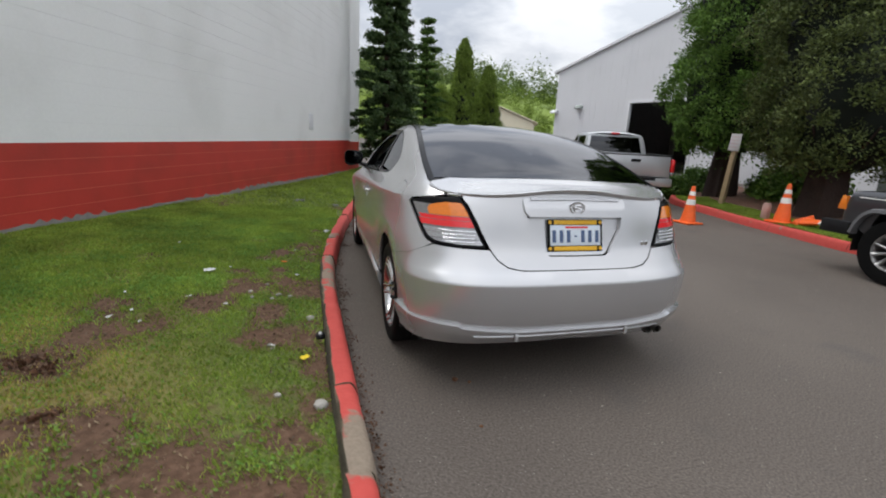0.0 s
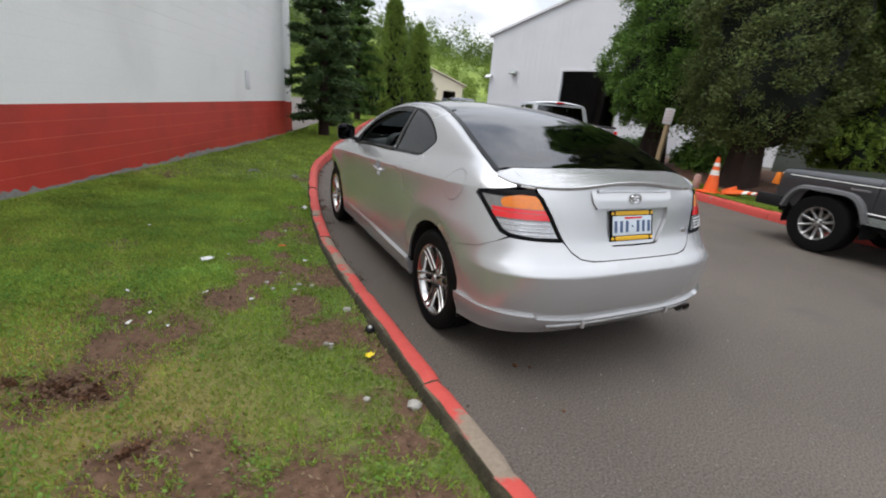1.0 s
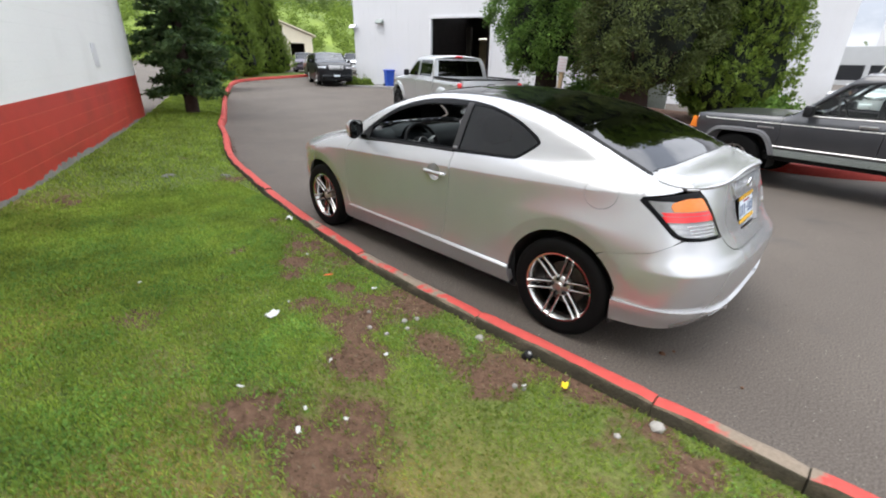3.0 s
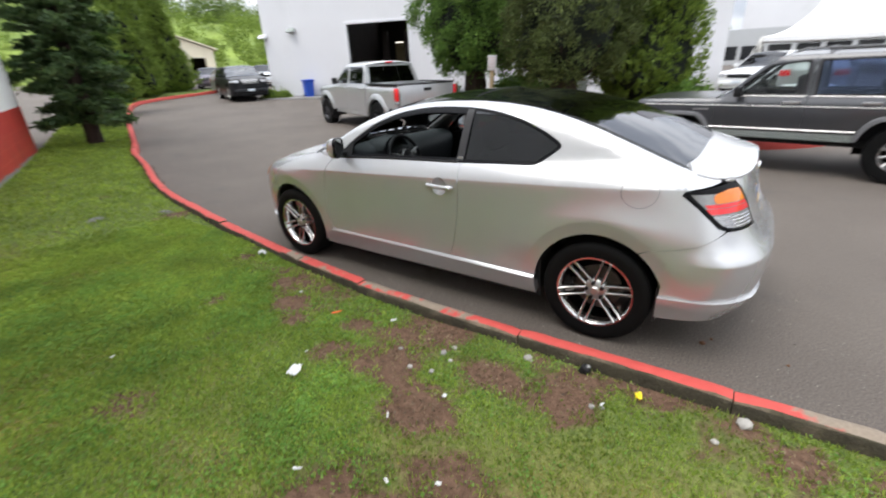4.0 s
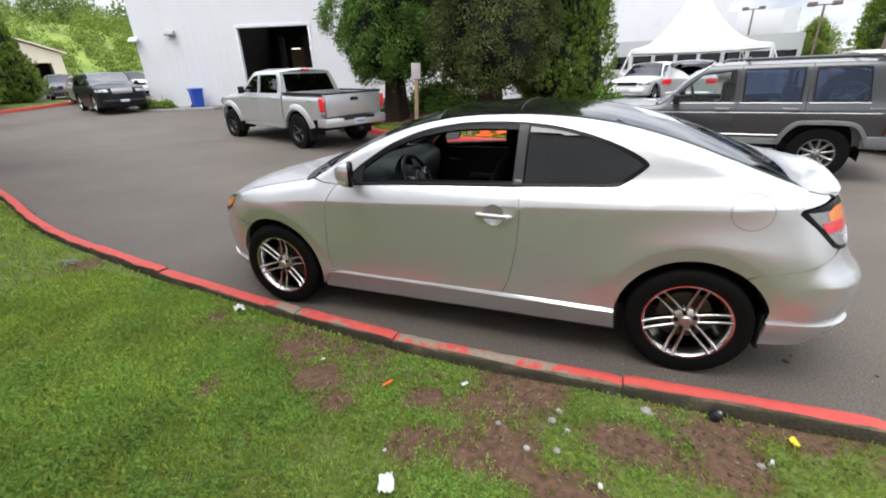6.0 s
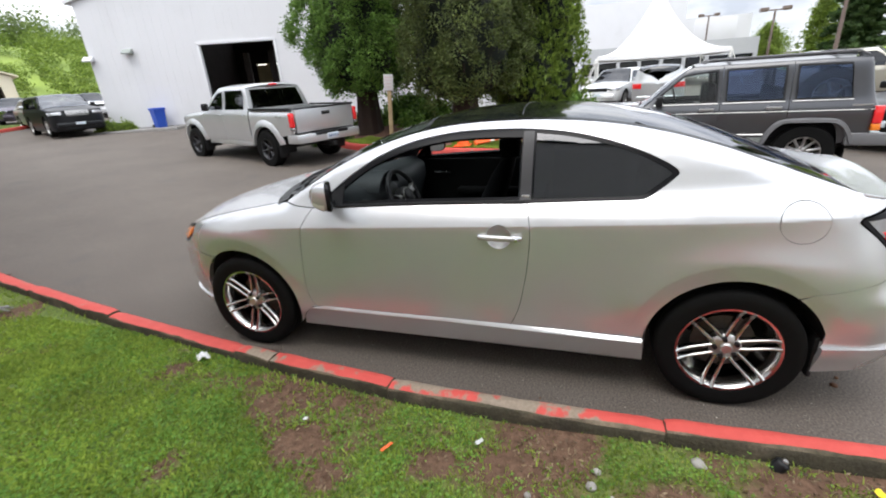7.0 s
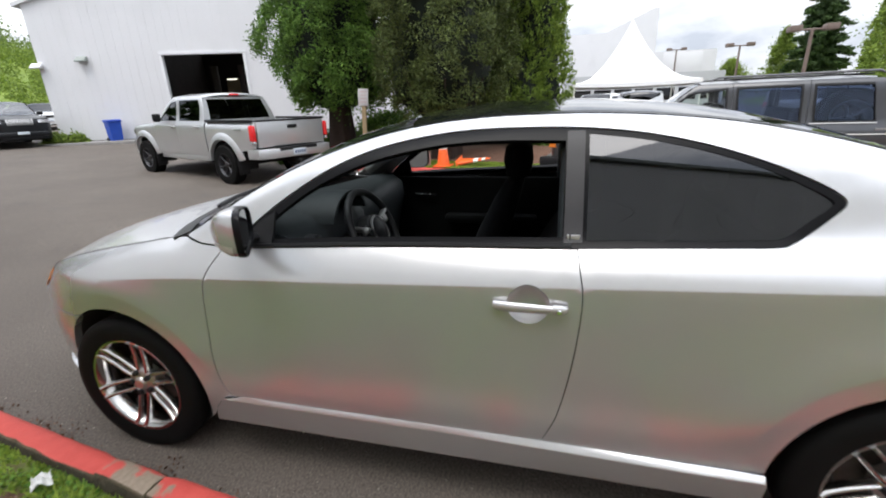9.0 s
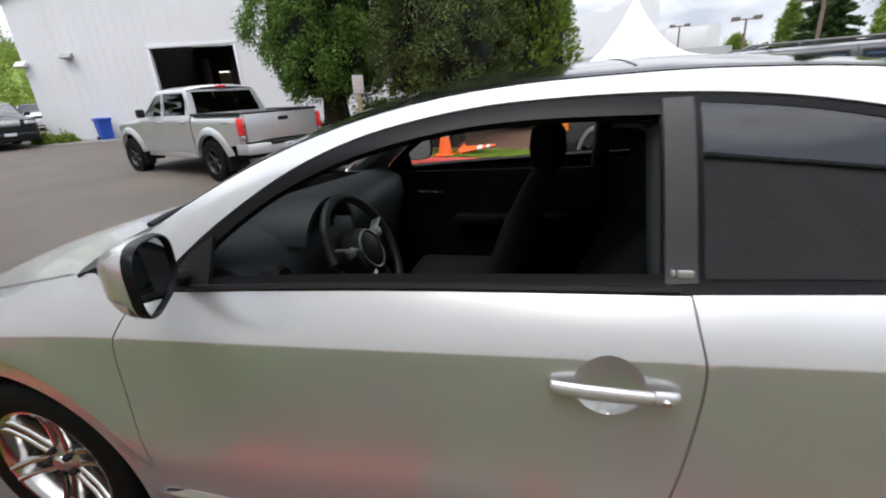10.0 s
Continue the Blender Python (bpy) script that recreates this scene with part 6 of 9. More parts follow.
    def topped(name, y0, y1, inset, material, lab="", n=10):
        ys = np.linspace(y0, y1, n)
        loop = [(-(xr(y) - inset), y) for y in ys] + [(xr(y) - inset, y) for y in ys[::-1]]
        return sheet_part(name, skin(loop, B.top, [], 0.09, 0.012), material, car, lab)
    topped("bonnet", cowl + 0.08, yf - 0.1, 0.004, paint)
    topped("windscreen", roof_f + 0.02, cowl + 0.07, 0.05, gl, "windscreen")
    topped("roof", roof_r, roof_f + 0.01, 0.004, paint)
    if suv:
        topped("tailgate_window", yr + 0.10, roof_r - 0.01, 0.06, gl)
    else:
        topped("rear_window", tail_y + 0.02, roof_r - 0.01, 0.05, gl, "rear window")
        topped("boot_lid", yr + 0.06, tail_y + 0.01, 0.006, paint)
    gw_, gz0, gz1 = (0.20, 0.12, 0.33) if suv else (0.24, 0.16, 0.30)
    gr = [B.SX(-width * gw_, hood - gz0, "f"), B.SX(-width * gw_ * 0.95, hood - gz1, "f"), B.SX(width * gw_ * 0.95, hood - gz1, "f"), B.SX(width * gw_, hood - gz0, "f")]
    grille = sheet_part("grille", skin(gr, B.side, [], 0.06, 0.01, 0.004, flip=True), M_ALLOY if detail and suv else M_BLACK, car, "bright slotted grille" if detail and suv else "black grille")
    if detail:
        for k in range(7):
            x = (k - 3) * width * gw_ * 0.26
            q = [B.SX(x - 0.024, hood - gz0 - 0.02, "f"), B.SX(x - 0.024, hood - gz1 + 0.02, "f"), B.SX(x + 0.024, hood - gz1 + 0.02, "f"), B.SX(x + 0.024, hood - gz0 - 0.02, "f")]
            sheet_part("grille_bar", joined(skin(q, B.side, [[(a * 0.7 + b * 0.3, c * 0.85 + d * 0.15) for (a, c), (b, d) in zip(q, [(sum(p[0] for p in q) / 4, sum(p[1] for p in q) / 4)] * 4)]], 0.05, 0.01, 0.012, flip=True)), M_BLACK if suv else M_BRIGHT, grille)
    y_f = float(B.side(np.array(cf), np.array(0.45))[1])
    part("front_bumper", bm_box((-width * 0.40, y_f - 0.16, 0.34), (width * 0.40, y_f + 0.04, 0.52), 0.05, seg=3), paint, car)
    part("number_plate", bm_box((-0.16, y_f + 0.03, 0.42), (0.16, y_f + 0.05, 0.52), 0.004), M_PLATE, car)
    y_r = float(B.side(np.array(cr), np.array(0.45))[1])
    part("rear_bumper", bm_box((-width * 0.40, y_r - 0.05, 0.34), (width * 0.40, y_r + 0.16, 0.52), 0.05, seg=3), paint, car)
    part("floor_pan", bm_box((-width * 0.44, yr + 0.2, 0.20), (width * 0.44, yf - 0.2, 0.27), 0.02), M_INNER, car)
    part("cabin_floor", bm_box((-width * 0.40, yr + 0.35, 0.3), (width * 0.40, cowl - 0.1, belt - 0.1), 0.04), M_SEAT, car)
    for x in (-0.36, 0.36):
        part("front_seat", bm_box((x - 0.24, -0.25, belt - 0.1), (x + 0.24, -0.12, belt + 0.28), 0.05, seg=3), M_SEAT, car)
    for sy in (-1, 1):
        for sx in (-1, 1):
            bm = bm_strip([[(sx * xx, q[0], q[1]) for q in arc(sy * ax, wheel_r, R + 0.005, -15, 195, 16)] for xx in (width / 2 - 0.02, width / 2 - 0.3)])
            bm.faces.new([bm.verts.new((sx * (width / 2 - 0.3), q[0], q[1])) for q in arc(sy * ax, wheel_r, R + 0.005, -15, 195, 16)])
            part("wheel_well", bm, M_INNER, car)
    put_wheels(car, wheel(wheel_r, wheel_r * 0.70, 0.22, 7, "plain"), width / 2 - 0.125, (-ax, ax), wheel_r)
    return car


def build_jeep():
    """The dark grey boxy estate."""
    zb, zt = 0.985, 1.53
    yr, yf, ax, hr = -2.00, 1.98, 1.288, 0.362
    zr = spline([-2.16, -1.99, -1.95, -1.88, -1.5, 0.10, 0.30, 0.66, 0.74, 0.80, 1.3, 1.85, 2.0, 2.1], [1.0, 1.05, 1.36, 1.505, 1.525, 1.525, 1.40, 1.06, 1.005, 0.995, 0.985, 0.965, 0.92, 0.8])
    zc = spline([-2.16, -1.99, -1.94, -1.84, -1.4, 0.05, 0.14, 0.40, 0.76, 0.86, 1.3, 1.85, 2.0, 2.1], [1.02, 1.12, 1.45, 1.545, 1.575, 1.565, 1.53, 1.36, 1.05, 1.015, 1.015, 0.985, 0.94, 0.82])
    B = box_shape(0.855, zb, zt, 0.155, yr, yf, zr, zc, 9, 9, 0.12, 0.03, 0.40)
    m = Matrix.Translation((5.25, -2.35, 0)) @ Matrix.Rotation(radians(-8.8), 4, "Z")
    car = thing("grey_estate_car", m, "dark grey boxy four-wheel-drive estate with a roof rack", "car")
    S = B.S
    R = 0.455
    low = 0.47
    side = [S(yr + 0.03, 0.52), S(yr + 0.03, 1.0)] + [S(y, float(B.zr(y))) for y in np.linspace(-1.985, 1.94, 70)] + [S(yf - 0.02, 0.90), S(yf - 0.02, 0.60)] + [S(ax + R + 0.02, 0.60)] + arch_cut(ax, hr, R, low) + arch_cut(-ax, hr, R, low) + [S(-ax - R - 0.02, 0.52)]
    w1 = [(-0.21, 1.045), (-0.19, 1.458), (0.22, 1.41), (0.50, 1.155), (0.56, 1.06), (0.55, 1.045)]
    w2 = [(-0.33, 1.045), (-0.31, 1.46), (-0.97, 1.465), (-0.985, 1.045)]
    w3 = [(-1.12, 1.045), (-1.10, 1.465), (-1.79, 1.455), (-1.82, 1.40), (-1.88, 1.045)]
    cuts = [yr - 0.1 - 2, -1.05, -0.26, 0.79, 5]
    for sx in (-1, 1):
        fx = (lambda d: d) if sx < 0 else flipped_x
        names = ("rear_quarter", "rear_door", "front_door", "front_wing")
        for k in range(4):
            lo, hi = cuts[k], cuts[k + 1]
            poly = clip_y(side, lo, hi)
            holes = [w for w in (w1, w2, w3) if lo < np.mean([p[0] for p in w]) < hi]
            pan = sheet_part(names[k], fx(skin(shrink(poly, 0.003), B.side, holes, 0.05, 0.02, flip=True)), M_GREY, car)
            if k in (1, 2):
                y = lo + 0.12
                x = float(B.side(np.array(y), np.array(0.945))[0])
                bm = bm_box((x - 0.028, y - 0.05, 0.93), (x + 0.01, y + 0.13, 0.965), 0.008)
                h_ = part("door_handle", bm, M_ALLOY, pan, "silver door handle")
                if sx > 0:
                    h_.data.transform(Matrix.Diagonal((-1, 1, 1, 1)))
                    h_.data.flip_normals()
        for w, nm in ((w1, "front_door_window"), (w2, "rear_door_window"), (w3, "cargo_window")):
            sheet_part(nm, fx(skin(w, B.side, [], 0.06, 0.0, -0.012, flip=True)), M_CLEAR if w is w1 else M_BLUETINT, car, "clear side glass" if w is w1 else "blue-tinted side glass")
            cen = (sum(p[0] for p in w) / len(w), sum(p[1] for p in w) / len(w))
            sheet_part("window_seal", fx(skin(shrink(w, -0.014), B.side, [shrink(w, 0.010)], 0.05, 0.008, 0.003, flip=True)), M_BLACK, car)
            lo_y, hi_y = min(p[0] for p in w), max(p[0] for p in w)
            strip = [B.side(np.array(y), np.array(1.026)) for y in np.linspace(lo_y - 0.02, hi_y + 0.02, 8)]
            part("bright_strip", bm_tube([(sx * abs(p[0]) + sx * 0.004, p[1], p[2]) for p in strip], 0.009, 6), M_ALLOY, car)
        for z, r, nm, mt in ((0.90, 0.007, "coach_line", M_CONEWHITE), (0.60, 0.016, "side_moulding", M_ALLOY)):
            for y0, y1 in (((-1.93, 1.9),) if z > 0.8 else ((-1.93, -ax - 0.47), (-ax + 0.47, ax - 0.47))):
                pts = [B.side(np.array(S(y, z)[0]), np.array(z)) for y in np.linspace(y0, y1, 24)]
                part(nm, bm_tube([(sx * abs(p[0]) + sx * 0.003, p[1], p[2]) for p in pts], r, 6, flat=0.8), mt, car)
        for k in range(5):
            z = 0.555 - 0.018 * k
            pts = [B.side(np.array(y), np.array(z)) for y in np.linspace(-ax + 0.46, ax - 0.47, 12)]
            part("cladding_rib", bm_tube([(sx * abs(p[0]) + sx * 0.004, p[1], p[2]) for p in pts], 0.007, 5), M_GREYMETAL, car)
        # wheel flares
        for cy in (ax, -ax):
            trap = [(cy + 0.50, 0.50), (cy + 0.45, 0.64), (cy + 0.36, 0.76), (cy + 0.22, 0.81), (cy - 0.20, 0.81), (cy - 0.36, 0.765), (cy - 0.46, 0.64), (cy - 0.52, 0.49)]
            line = smoothline(trap, 4)
            lo = []
            for i, (y, z) in enumerate(line):
                x = float(B.side(np.array(S(y, max(z, 0.45))[0]), np.array(max(z, 0.45)))[0])
                o = Vector((y - cy, z - 0.36)).normalized()
                lo.append([(sx * (abs(x) - 0.02), y, z), (sx * (abs(x) + 0.055), y - o.x * 0.02, z - o.y * 0.02), (sx * (abs(x) + 0.060), y - o.x * 0.058, z - o.y * 0.058), (sx * (abs(x) - 0.02), y - o.x * 0.068, z - o.y * 0.068)])
            part("wheel_flare", bm_strip(lo, closed=True, caps=True), M_FLARE, car, "faded grey wheel arch flare")
            bm = bm_strip([[(sx * xx, q[0], q[1]) for q in arc(cy, hr, R, -10, 190, 16)] for xx in (0.83, 0.5)])
            bm.faces.new([bm.verts.new((sx * 0.5, q[0], q[1])) for q in arc(cy, hr, R, -10, 190, 16)])
            part("wheel_well", bm, M_INNER, car)
        tl = [S(yr + 0.02, 0.93), S(yr + 0.02, 0.62), S(yr + 0.14, 0.62), S(yr + 0.10, 0.93)]
        x = sx * 0.80
        part("tail_lamp", bm_box((x - 0.07, yr - 0.02, 0.725), (x + 0.05, yr + 0.07, 0.94), 0.01), M_REDLENS, car, "red over amber tail lamp")
        part("tail_indicator", bm_box((x - 0.07, yr - 0.02, 0.64), (x + 0.05, yr + 0.07, 0.722), 0.01), M_AMBERLENS, car)
        part("corner_lamp", bm_prism([(yf - 0.09, 0.74), (yf + 0.01, 0.745), (yf - 0.02, 0.90), (yf - 0.07, 0.90)], 0, sx * 0.72, sx * 0.845, 0.006), M_AMBERLENS, car, "orange corner lamp")
        part("headlamp", bm_box((sx * 0.44, yf - 0.03, 0.74), (sx * 0.70, yf + 0.02, 0.89), 0.01), M_CLEARLENS, car)
        part("door_mirror", bm_box((sx * 0.86, 0.46, 1.02), (sx * 1.03, 0.55, 1.16), 0.025, seg=3), M_BLACK, car, "black door mirror")
        part("roof_rail", bm_tube([(sx * 0.62, -1.80, 1.545), (sx * 0.62, -1.7, 1.60), (sx * 0.63, -0.1, 1.60), (sx * 0.63, 0.0, 1.56)], 0.014, 8), M_FLARE, car)
        badge = B.side(np.array(1.02), np.array(0.84))
        part("badge_mark", bm_box((sx * abs(badge[0]) - 0.006, 0.86, 0.83), (sx * abs(badge[0]) + 0.006, 1.06, 0.85), 0.002), M_ALLOY, car)
        b2 = B.side(np.array(-1.8), np.array(0.955))
        part("badge_mark", bm_box((sx * abs(b2[0]) - 0.006, -1.90, 0.945), (sx * abs(b2[0]) + 0.006, -1.70, 0.965), 0.002), M_ALLOY, car)
    xr = lambda y: float(B.xr(y))

    def topped(name, y0, y1, inset, material, lab=""):
        ys = np.linspace(y0, y1, 10)
        loop = [(-(xr(y) - inset), y) for y in ys] + [(xr(y) - inset, y) for y in ys[::-1]]
        return sheet_part(name, skin(loop, B.top, [], 0.06, 0.012), material, car, lab)
    topped("bonnet", 0.80, 1.92, 0.006, M_GREY)
    topped("windscreen", 0.13, 0.78, 0.05, M_CLEAR)
    topped("roof", -1.88, 0.10, 0.004, M_GREY)
    for y in (-1.55, -0.35):
        part("roof_bar", bm_tube([(-0.63, y, 1.61), (0, y, 1.625), (0.63, y, 1.61)], 0.016, 8, flat=0.6), M_BLACK, car)
    for x in (-0.25, 0.0, 0.25):
        part("roof_runner", bm_tube([(x, -1.78, 1.578), (x, -0.3, 1.582)], 0.010, 6), M_BLACK, car)
    Tr = B.tab["r"][3]
    cr = B.y0r - Tr
    gate = [B.SX(-0.74, 0.56), B.SX(0.74, 0.56), B.SX(0.72, 1.0), B.SX(0.62, 1.48), B.SX(-0.62, 1.48), B.SX(-0.72, 1.0)]
    gw = [B.SX(-0.58, 1.06), B.SX(0.58, 1.06), B.SX(0.52, 1.42), B.SX(-0.52, 1.42)]
    gt = sheet_part("tailgate", skin(gate, B.side, [gw], 0.06, 0.02, flip=True), M_GREY, car)
    sheet_part("tailgate_window", skin(gw, B.side, [], 0.06, 0.0, -0.01, flip=True), M_DARKTINT, gt)
    for y0, y1, nm in ((yr - 0.14, yr + 0.06, "rear_bumper"), (yf - 0.02, yf + 0.13, "front_bumper")):
        part(nm, bm_box((-0.85, y0, 0.47), (0.85, y1 - (0.03 if "front" in nm else 0), 0.59), 0.02), M_ALLOY if "front" in nm else M_GREYMETAL, car, "grey metal bumper")
    for sx in (-1, 1):
        part("bumper_cap", bm_box((sx * 0.78, yr - 0.145, 0.455), (sx * 0.88, yr + 0.30, 0.61), 0.02), M_FLARE, car)
        part("bumper_cap", bm_box((sx * 0.78, yf - 0.2, 0.455), (sx * 0.88, yf + 0.14, 0.61), 0.02), M_BLACK, car)
    part("grille", bm_box((-0.43, yf - 0.04, 0.72), (0.43, yf + 0.015, 0.90), 0.01), M_BLACK, car)
    part("floor_pan", bm_box((-0.74, yr + 0.1, 0.40), (0.74, yf - 0.1, 0.50), 0.02), M_INNER, car)
    part("cabin_tub", bm_box((-0.76, yr + 0.15, 0.5), (0.76, 0.75, 0.80), 0.03), M_SEAT, car)
    part("nose_fill", bm_box((-0.70, 0.8, 0.5), (0.70, yf - 0.04, 0.90), 0.03), M_INNER, car)
    part("rear_axle", bm_tube([(-0.7, -ax, 0.36), (0.7, -ax, 0.36)], 0.06, 10), M_INNER, car)
    part("front_axle", bm_tube([(-0.7, ax, 0.36), (0.7, ax, 0.36)], 0.06, 10), M_INNER, car)
    for x in (-0.36, 0.36):
        part("front_seat", bm_box((x - 0.24, -0.22, 0.7), (x + 0.24, -0.08, 1.28), 0.05, seg=3), M_SEAT, car)
    part("rear_bench", bm_box((-0.62, -1.05, 0.7), (0.62, -0.92, 1.20), 0.05, seg=3), M_SEAT, car)
    part("steering_wheel", bm_tube([(-0.36 + 0.19 * math.cos(a), 0.30 + 0.05 * math.sin(a), 1.06 + 0.18 * math.sin(a)) for a in np.linspace(0, 2 * math.pi, 25)], 0.016, 8), M_BLACK, car)
    spare = wheel(0.35, 0.21, 0.2, 5, "plain")
    spare.name = "spare_wheel"
    spare.parent = car
    spare.matrix_basis = Matrix.Translation((-0.55, -1.52, 1.06)) @ Matrix.Rotation(radians(8), 4, "Y")
    put_wheels(car, wheel(0.355, 0.205, 0.25, 10, "plain"), 0.75, (-ax, ax), hr)
    return car


def build_truck():
    """The silver double-cab pickup."""
    ax, hr, R = 1.60, 0.385, 0.48
    zb, zt = 1.17, 1.72
    zr = spline([-1.12, -1.02, -0.95, -0.85, -0.70, 0.25, 0.45, 0.95, 1.05, 1.15, 1.95, 2.21, 2.36], [1.17, 1.20, 1.45, 1.66, 1.705, 1.70, 1.60, 1.22, 1.16, 1.145, 1.10, 1.02, 0.85])
    zc = spline([-1.12, -1.02, -0.95, -0.85, -0.70, 0.20, 0.35, 0.70, 1.05, 1.18, 1.95, 2.21, 2.36], [1.20, 1.26, 1.50, 1.72, 1.765, 1.765, 1.72, 1.50, 1.22, 1.18, 1.15, 1.06, 0.9])
    B = box_shape(0.885, zb, zt, 0.17, -2.60, 2.28, zr, zc, 9, 4, 0.02, 0.05, 0.45)
    m = Matrix.Translation((6.70, 7.20, 0.055)) @ Matrix.Rotation(radians(-19.2), 4, "Z") @ Matrix.Rotation(radians(0.9), 4, "X")
    car = thing("silver_pickup_truck", m, "silver double-cab pickup truck with mud flaps", "pickup truck")
    S = B.S
    low = 0.52
    cab_rear, bed_front = -1.00, -1.04
    side = [(cab_rear, low)] + [(cab_rear, 1.17)] + [S(y, float(B.zr(y))) for y in np.linspace(-1.0, 2.21, 60)] + [S(2.24, 0.62), S(ax + R + 0.03, 0.60)] + arch_cut(ax, hr, R, low)
    w1 = [(0.10, 1.22), (0.10, 1.62), (0.33, 1.585), (0.74, 1.30), (0.80, 1.22)]
    w2 = [(0.00, 1.22), (0.00, 1.63), (-0.74, 1.63), (-0.82, 1.50), (-0.82, 1.22)]
    for sx in (-1, 1):
        fx = (lambda d: d) if sx < 0 else flipped_x
        for lo, hi, nm in ((-3, 0.05, "rear_door"), (0.05, 1.04, "front_door"), (1.04, 4, "front_wing")):
            poly = clip_y(side, lo, hi)
            holes = [w for w in (w1, w2) if lo < np.mean([p[0] for p in w]) < hi]
            pan = sheet_part(nm, fx(skin(shrink(poly, 0.004), B.side, holes, 0.06, 0.02, flip=True)), M_SILVER2, car)
            if "door" in nm:
                y = lo + 0.12 if lo > -1 else -0.80
                part("door_handle", bm_box((sx * 0.875, y - 0.05, 1.08), (sx * 0.915, y + 0.12, 1.12), 0.01), M_SILVER2, pan)
        for w in (w1, w2):
            sheet_part("side_window", fx(skin(w, B.side, [], 0.07, 0.0, -0.012, flip=True)), M_DARKTINT, car)
        bed = [(bed_front, low + 0.03), (bed_front, 1.21), (-2.0, 1.21), S(-2.56, 1.205), S(-2.56, 0.72), S(-ax - R - 0.02, 0.66)] + [q for q in arc(-ax, hr, R, 142, 18, 16)]
        d = skin(shrink(bed, 0.003), B.side, [], 0.06, 0.03, flip=True)
        sheet_part("bed_side", fx(d), M_SILVER2, car)
        part("bed_rail", bm_box((sx * 0.80, -2.56, 1.205), (sx * 0.87, bed_front, 1.245), 0.012), M_BLACK, car, "black bed rail cap")
        for cy in (ax, -ax):
            lo = []
            for y, z in arc(cy, hr, R + 0.02, 8, 168, 18):
                zz = max(z, 0.5)
                x = abs(float(B.side(np.array(S(y, zz)[0]), np.array(zz))[0]))
                o = Vector((y - cy, z - hr)).normalized()
                lo.append([(sx * (x - 0.01), y + o.x * 0.135, z + o.y * 0.135), (sx * (x + 0.014), y + o.x * 0.105, z + o.y * 0.105), (sx * (x + 0.040), y + o.x * 0.045, z + o.y * 0.045), (sx * (x + 0.045), y, z), (sx * (x - 0.02), y - o.x * 0.015, z - o.y * 0.015)])
            part("wheel_flare", bm_strip(lo, closed=True, caps=True), M_SILVER2, car)
            bm = bm_strip([[(sx * xx, q[0], q[1]) for q in arc(cy, hr, R, -10, 190, 16)] for xx in (0.86, 0.5)])
            bm.faces.new([bm.verts.new((sx * 0.5, q[0], q[1])) for q in arc(cy, hr, R, -10, 190, 16)])
            part("wheel_well", bm, M_INNER, car)
            part("mud_flap", bm_box((sx * 0.70, cy - 0.47, 0.22), (sx * 0.92, cy - 0.45, 0.56), 0.006), M_BLACK, car, "black mud flap")
        part("tail_lamp", bm_box((sx * 0.815, -2.625, 0.86), (sx * 0.897, -2.50, 1.15), 0.025, seg=3), M_REDLENS, car, "tall red tail lamp")
        part("tail_clear", bm_box((sx * 0.818, -2.628, 0.79), (sx * 0.895, -2.52, 0.865), 0.02), M_CLEARLENS, car)
        part("door_mirror", bm_box((sx * 0.89, 0.60, 1.20), (sx * 1.05, 0.69, 1.37), 0.035, seg=3), M_BLACK, car, "black door mirror")
        part("headlamp", bm_box((sx * 0.55, 2.14, 0.88), (sx * 0.80, 2.28, 1.03), 0.03), M_CLEARLENS, car)
        part("badge_mark", bm_box((sx * 0.888, -2.28, 1.06), (sx * 0.896, -2.06, 1.09), 0.002), M_GREYMETAL, car)
        bmk = bm_box((sx * 0.70, -0.95, 0.42), (sx * 0.86, 0.98, 0.53), 0.02)
        part("rocker", bmk, M_SILVER2, car)
    xr = lambda y: float(B.xr(y))

    def topped(name, y0, y1, inset, material, lab=""):
        ys = np.linspace(y0, y1, 12)
        loop = [(-(xr(y) - inset), y) for y in ys] + [(xr(y) - inset, y) for y in ys[::-1]]
        return sheet_part(name, skin(loop, B.top, [], 0.06, 0.012), material, car, lab)
    topped("bonnet", 1.12, 2.20, 0.006, M_SILVER2)
    topped("windscreen", 0.30, 1.06, 0.05, M_DARKTINT)
    topped("roof", -0.84, 0.28, 0.004, M_SILVER2)
    # cab back with its window
    bk = lambda a, b: np.stack([a, -1.0 + 0.22 * np.clip((b - 1.15) / 0.6, 0, 1) ** 1.6, b], -1)
    hole = [(-0.70, 1.235), (0.70, 1.235), (0.63, 1.635), (-0.63, 1.635)]
    panel = [(-0.84, 0.6), (0.84, 0.6), (0.82, 1.20), (0.69, 1.68), (-0.69, 1.68), (-0.82, 1.20)]
    sheet_part("cab_back", skin(panel, bk, [hole], 0.08, 0.02), M_SILVER2, car)
    for a, b in ((-0.70, -0.235), (-0.225, 0.225), (0.235, 0.70)):
        q = [(a, 1.235), (b, 1.235), (b * 0.9, 1.635), (a * 0.9, 1.635)]
        sheet_part("back_window", skin(q, bk, [], 0.08, 0.0, -0.006), M_DARKTINT, car, "dark sliding rear window")
    part("high_brake_lamp", bm_box((-0.10, -0.87, 1.70), (0.10, -0.80, 1.745), 0.01), M_REDLENS, car)
    part("bed_floor", bm_box((-0.80, -2.5, 0.72), (0.80, bed_front, 0.78)), M_BLACK, car)
    part("bed_front_wall", bm_box((-0.82, bed_front - 0.03, 0.72), (0.82, bed_front + 0.01, 1.21), 0.01), M_SILVER2, car)
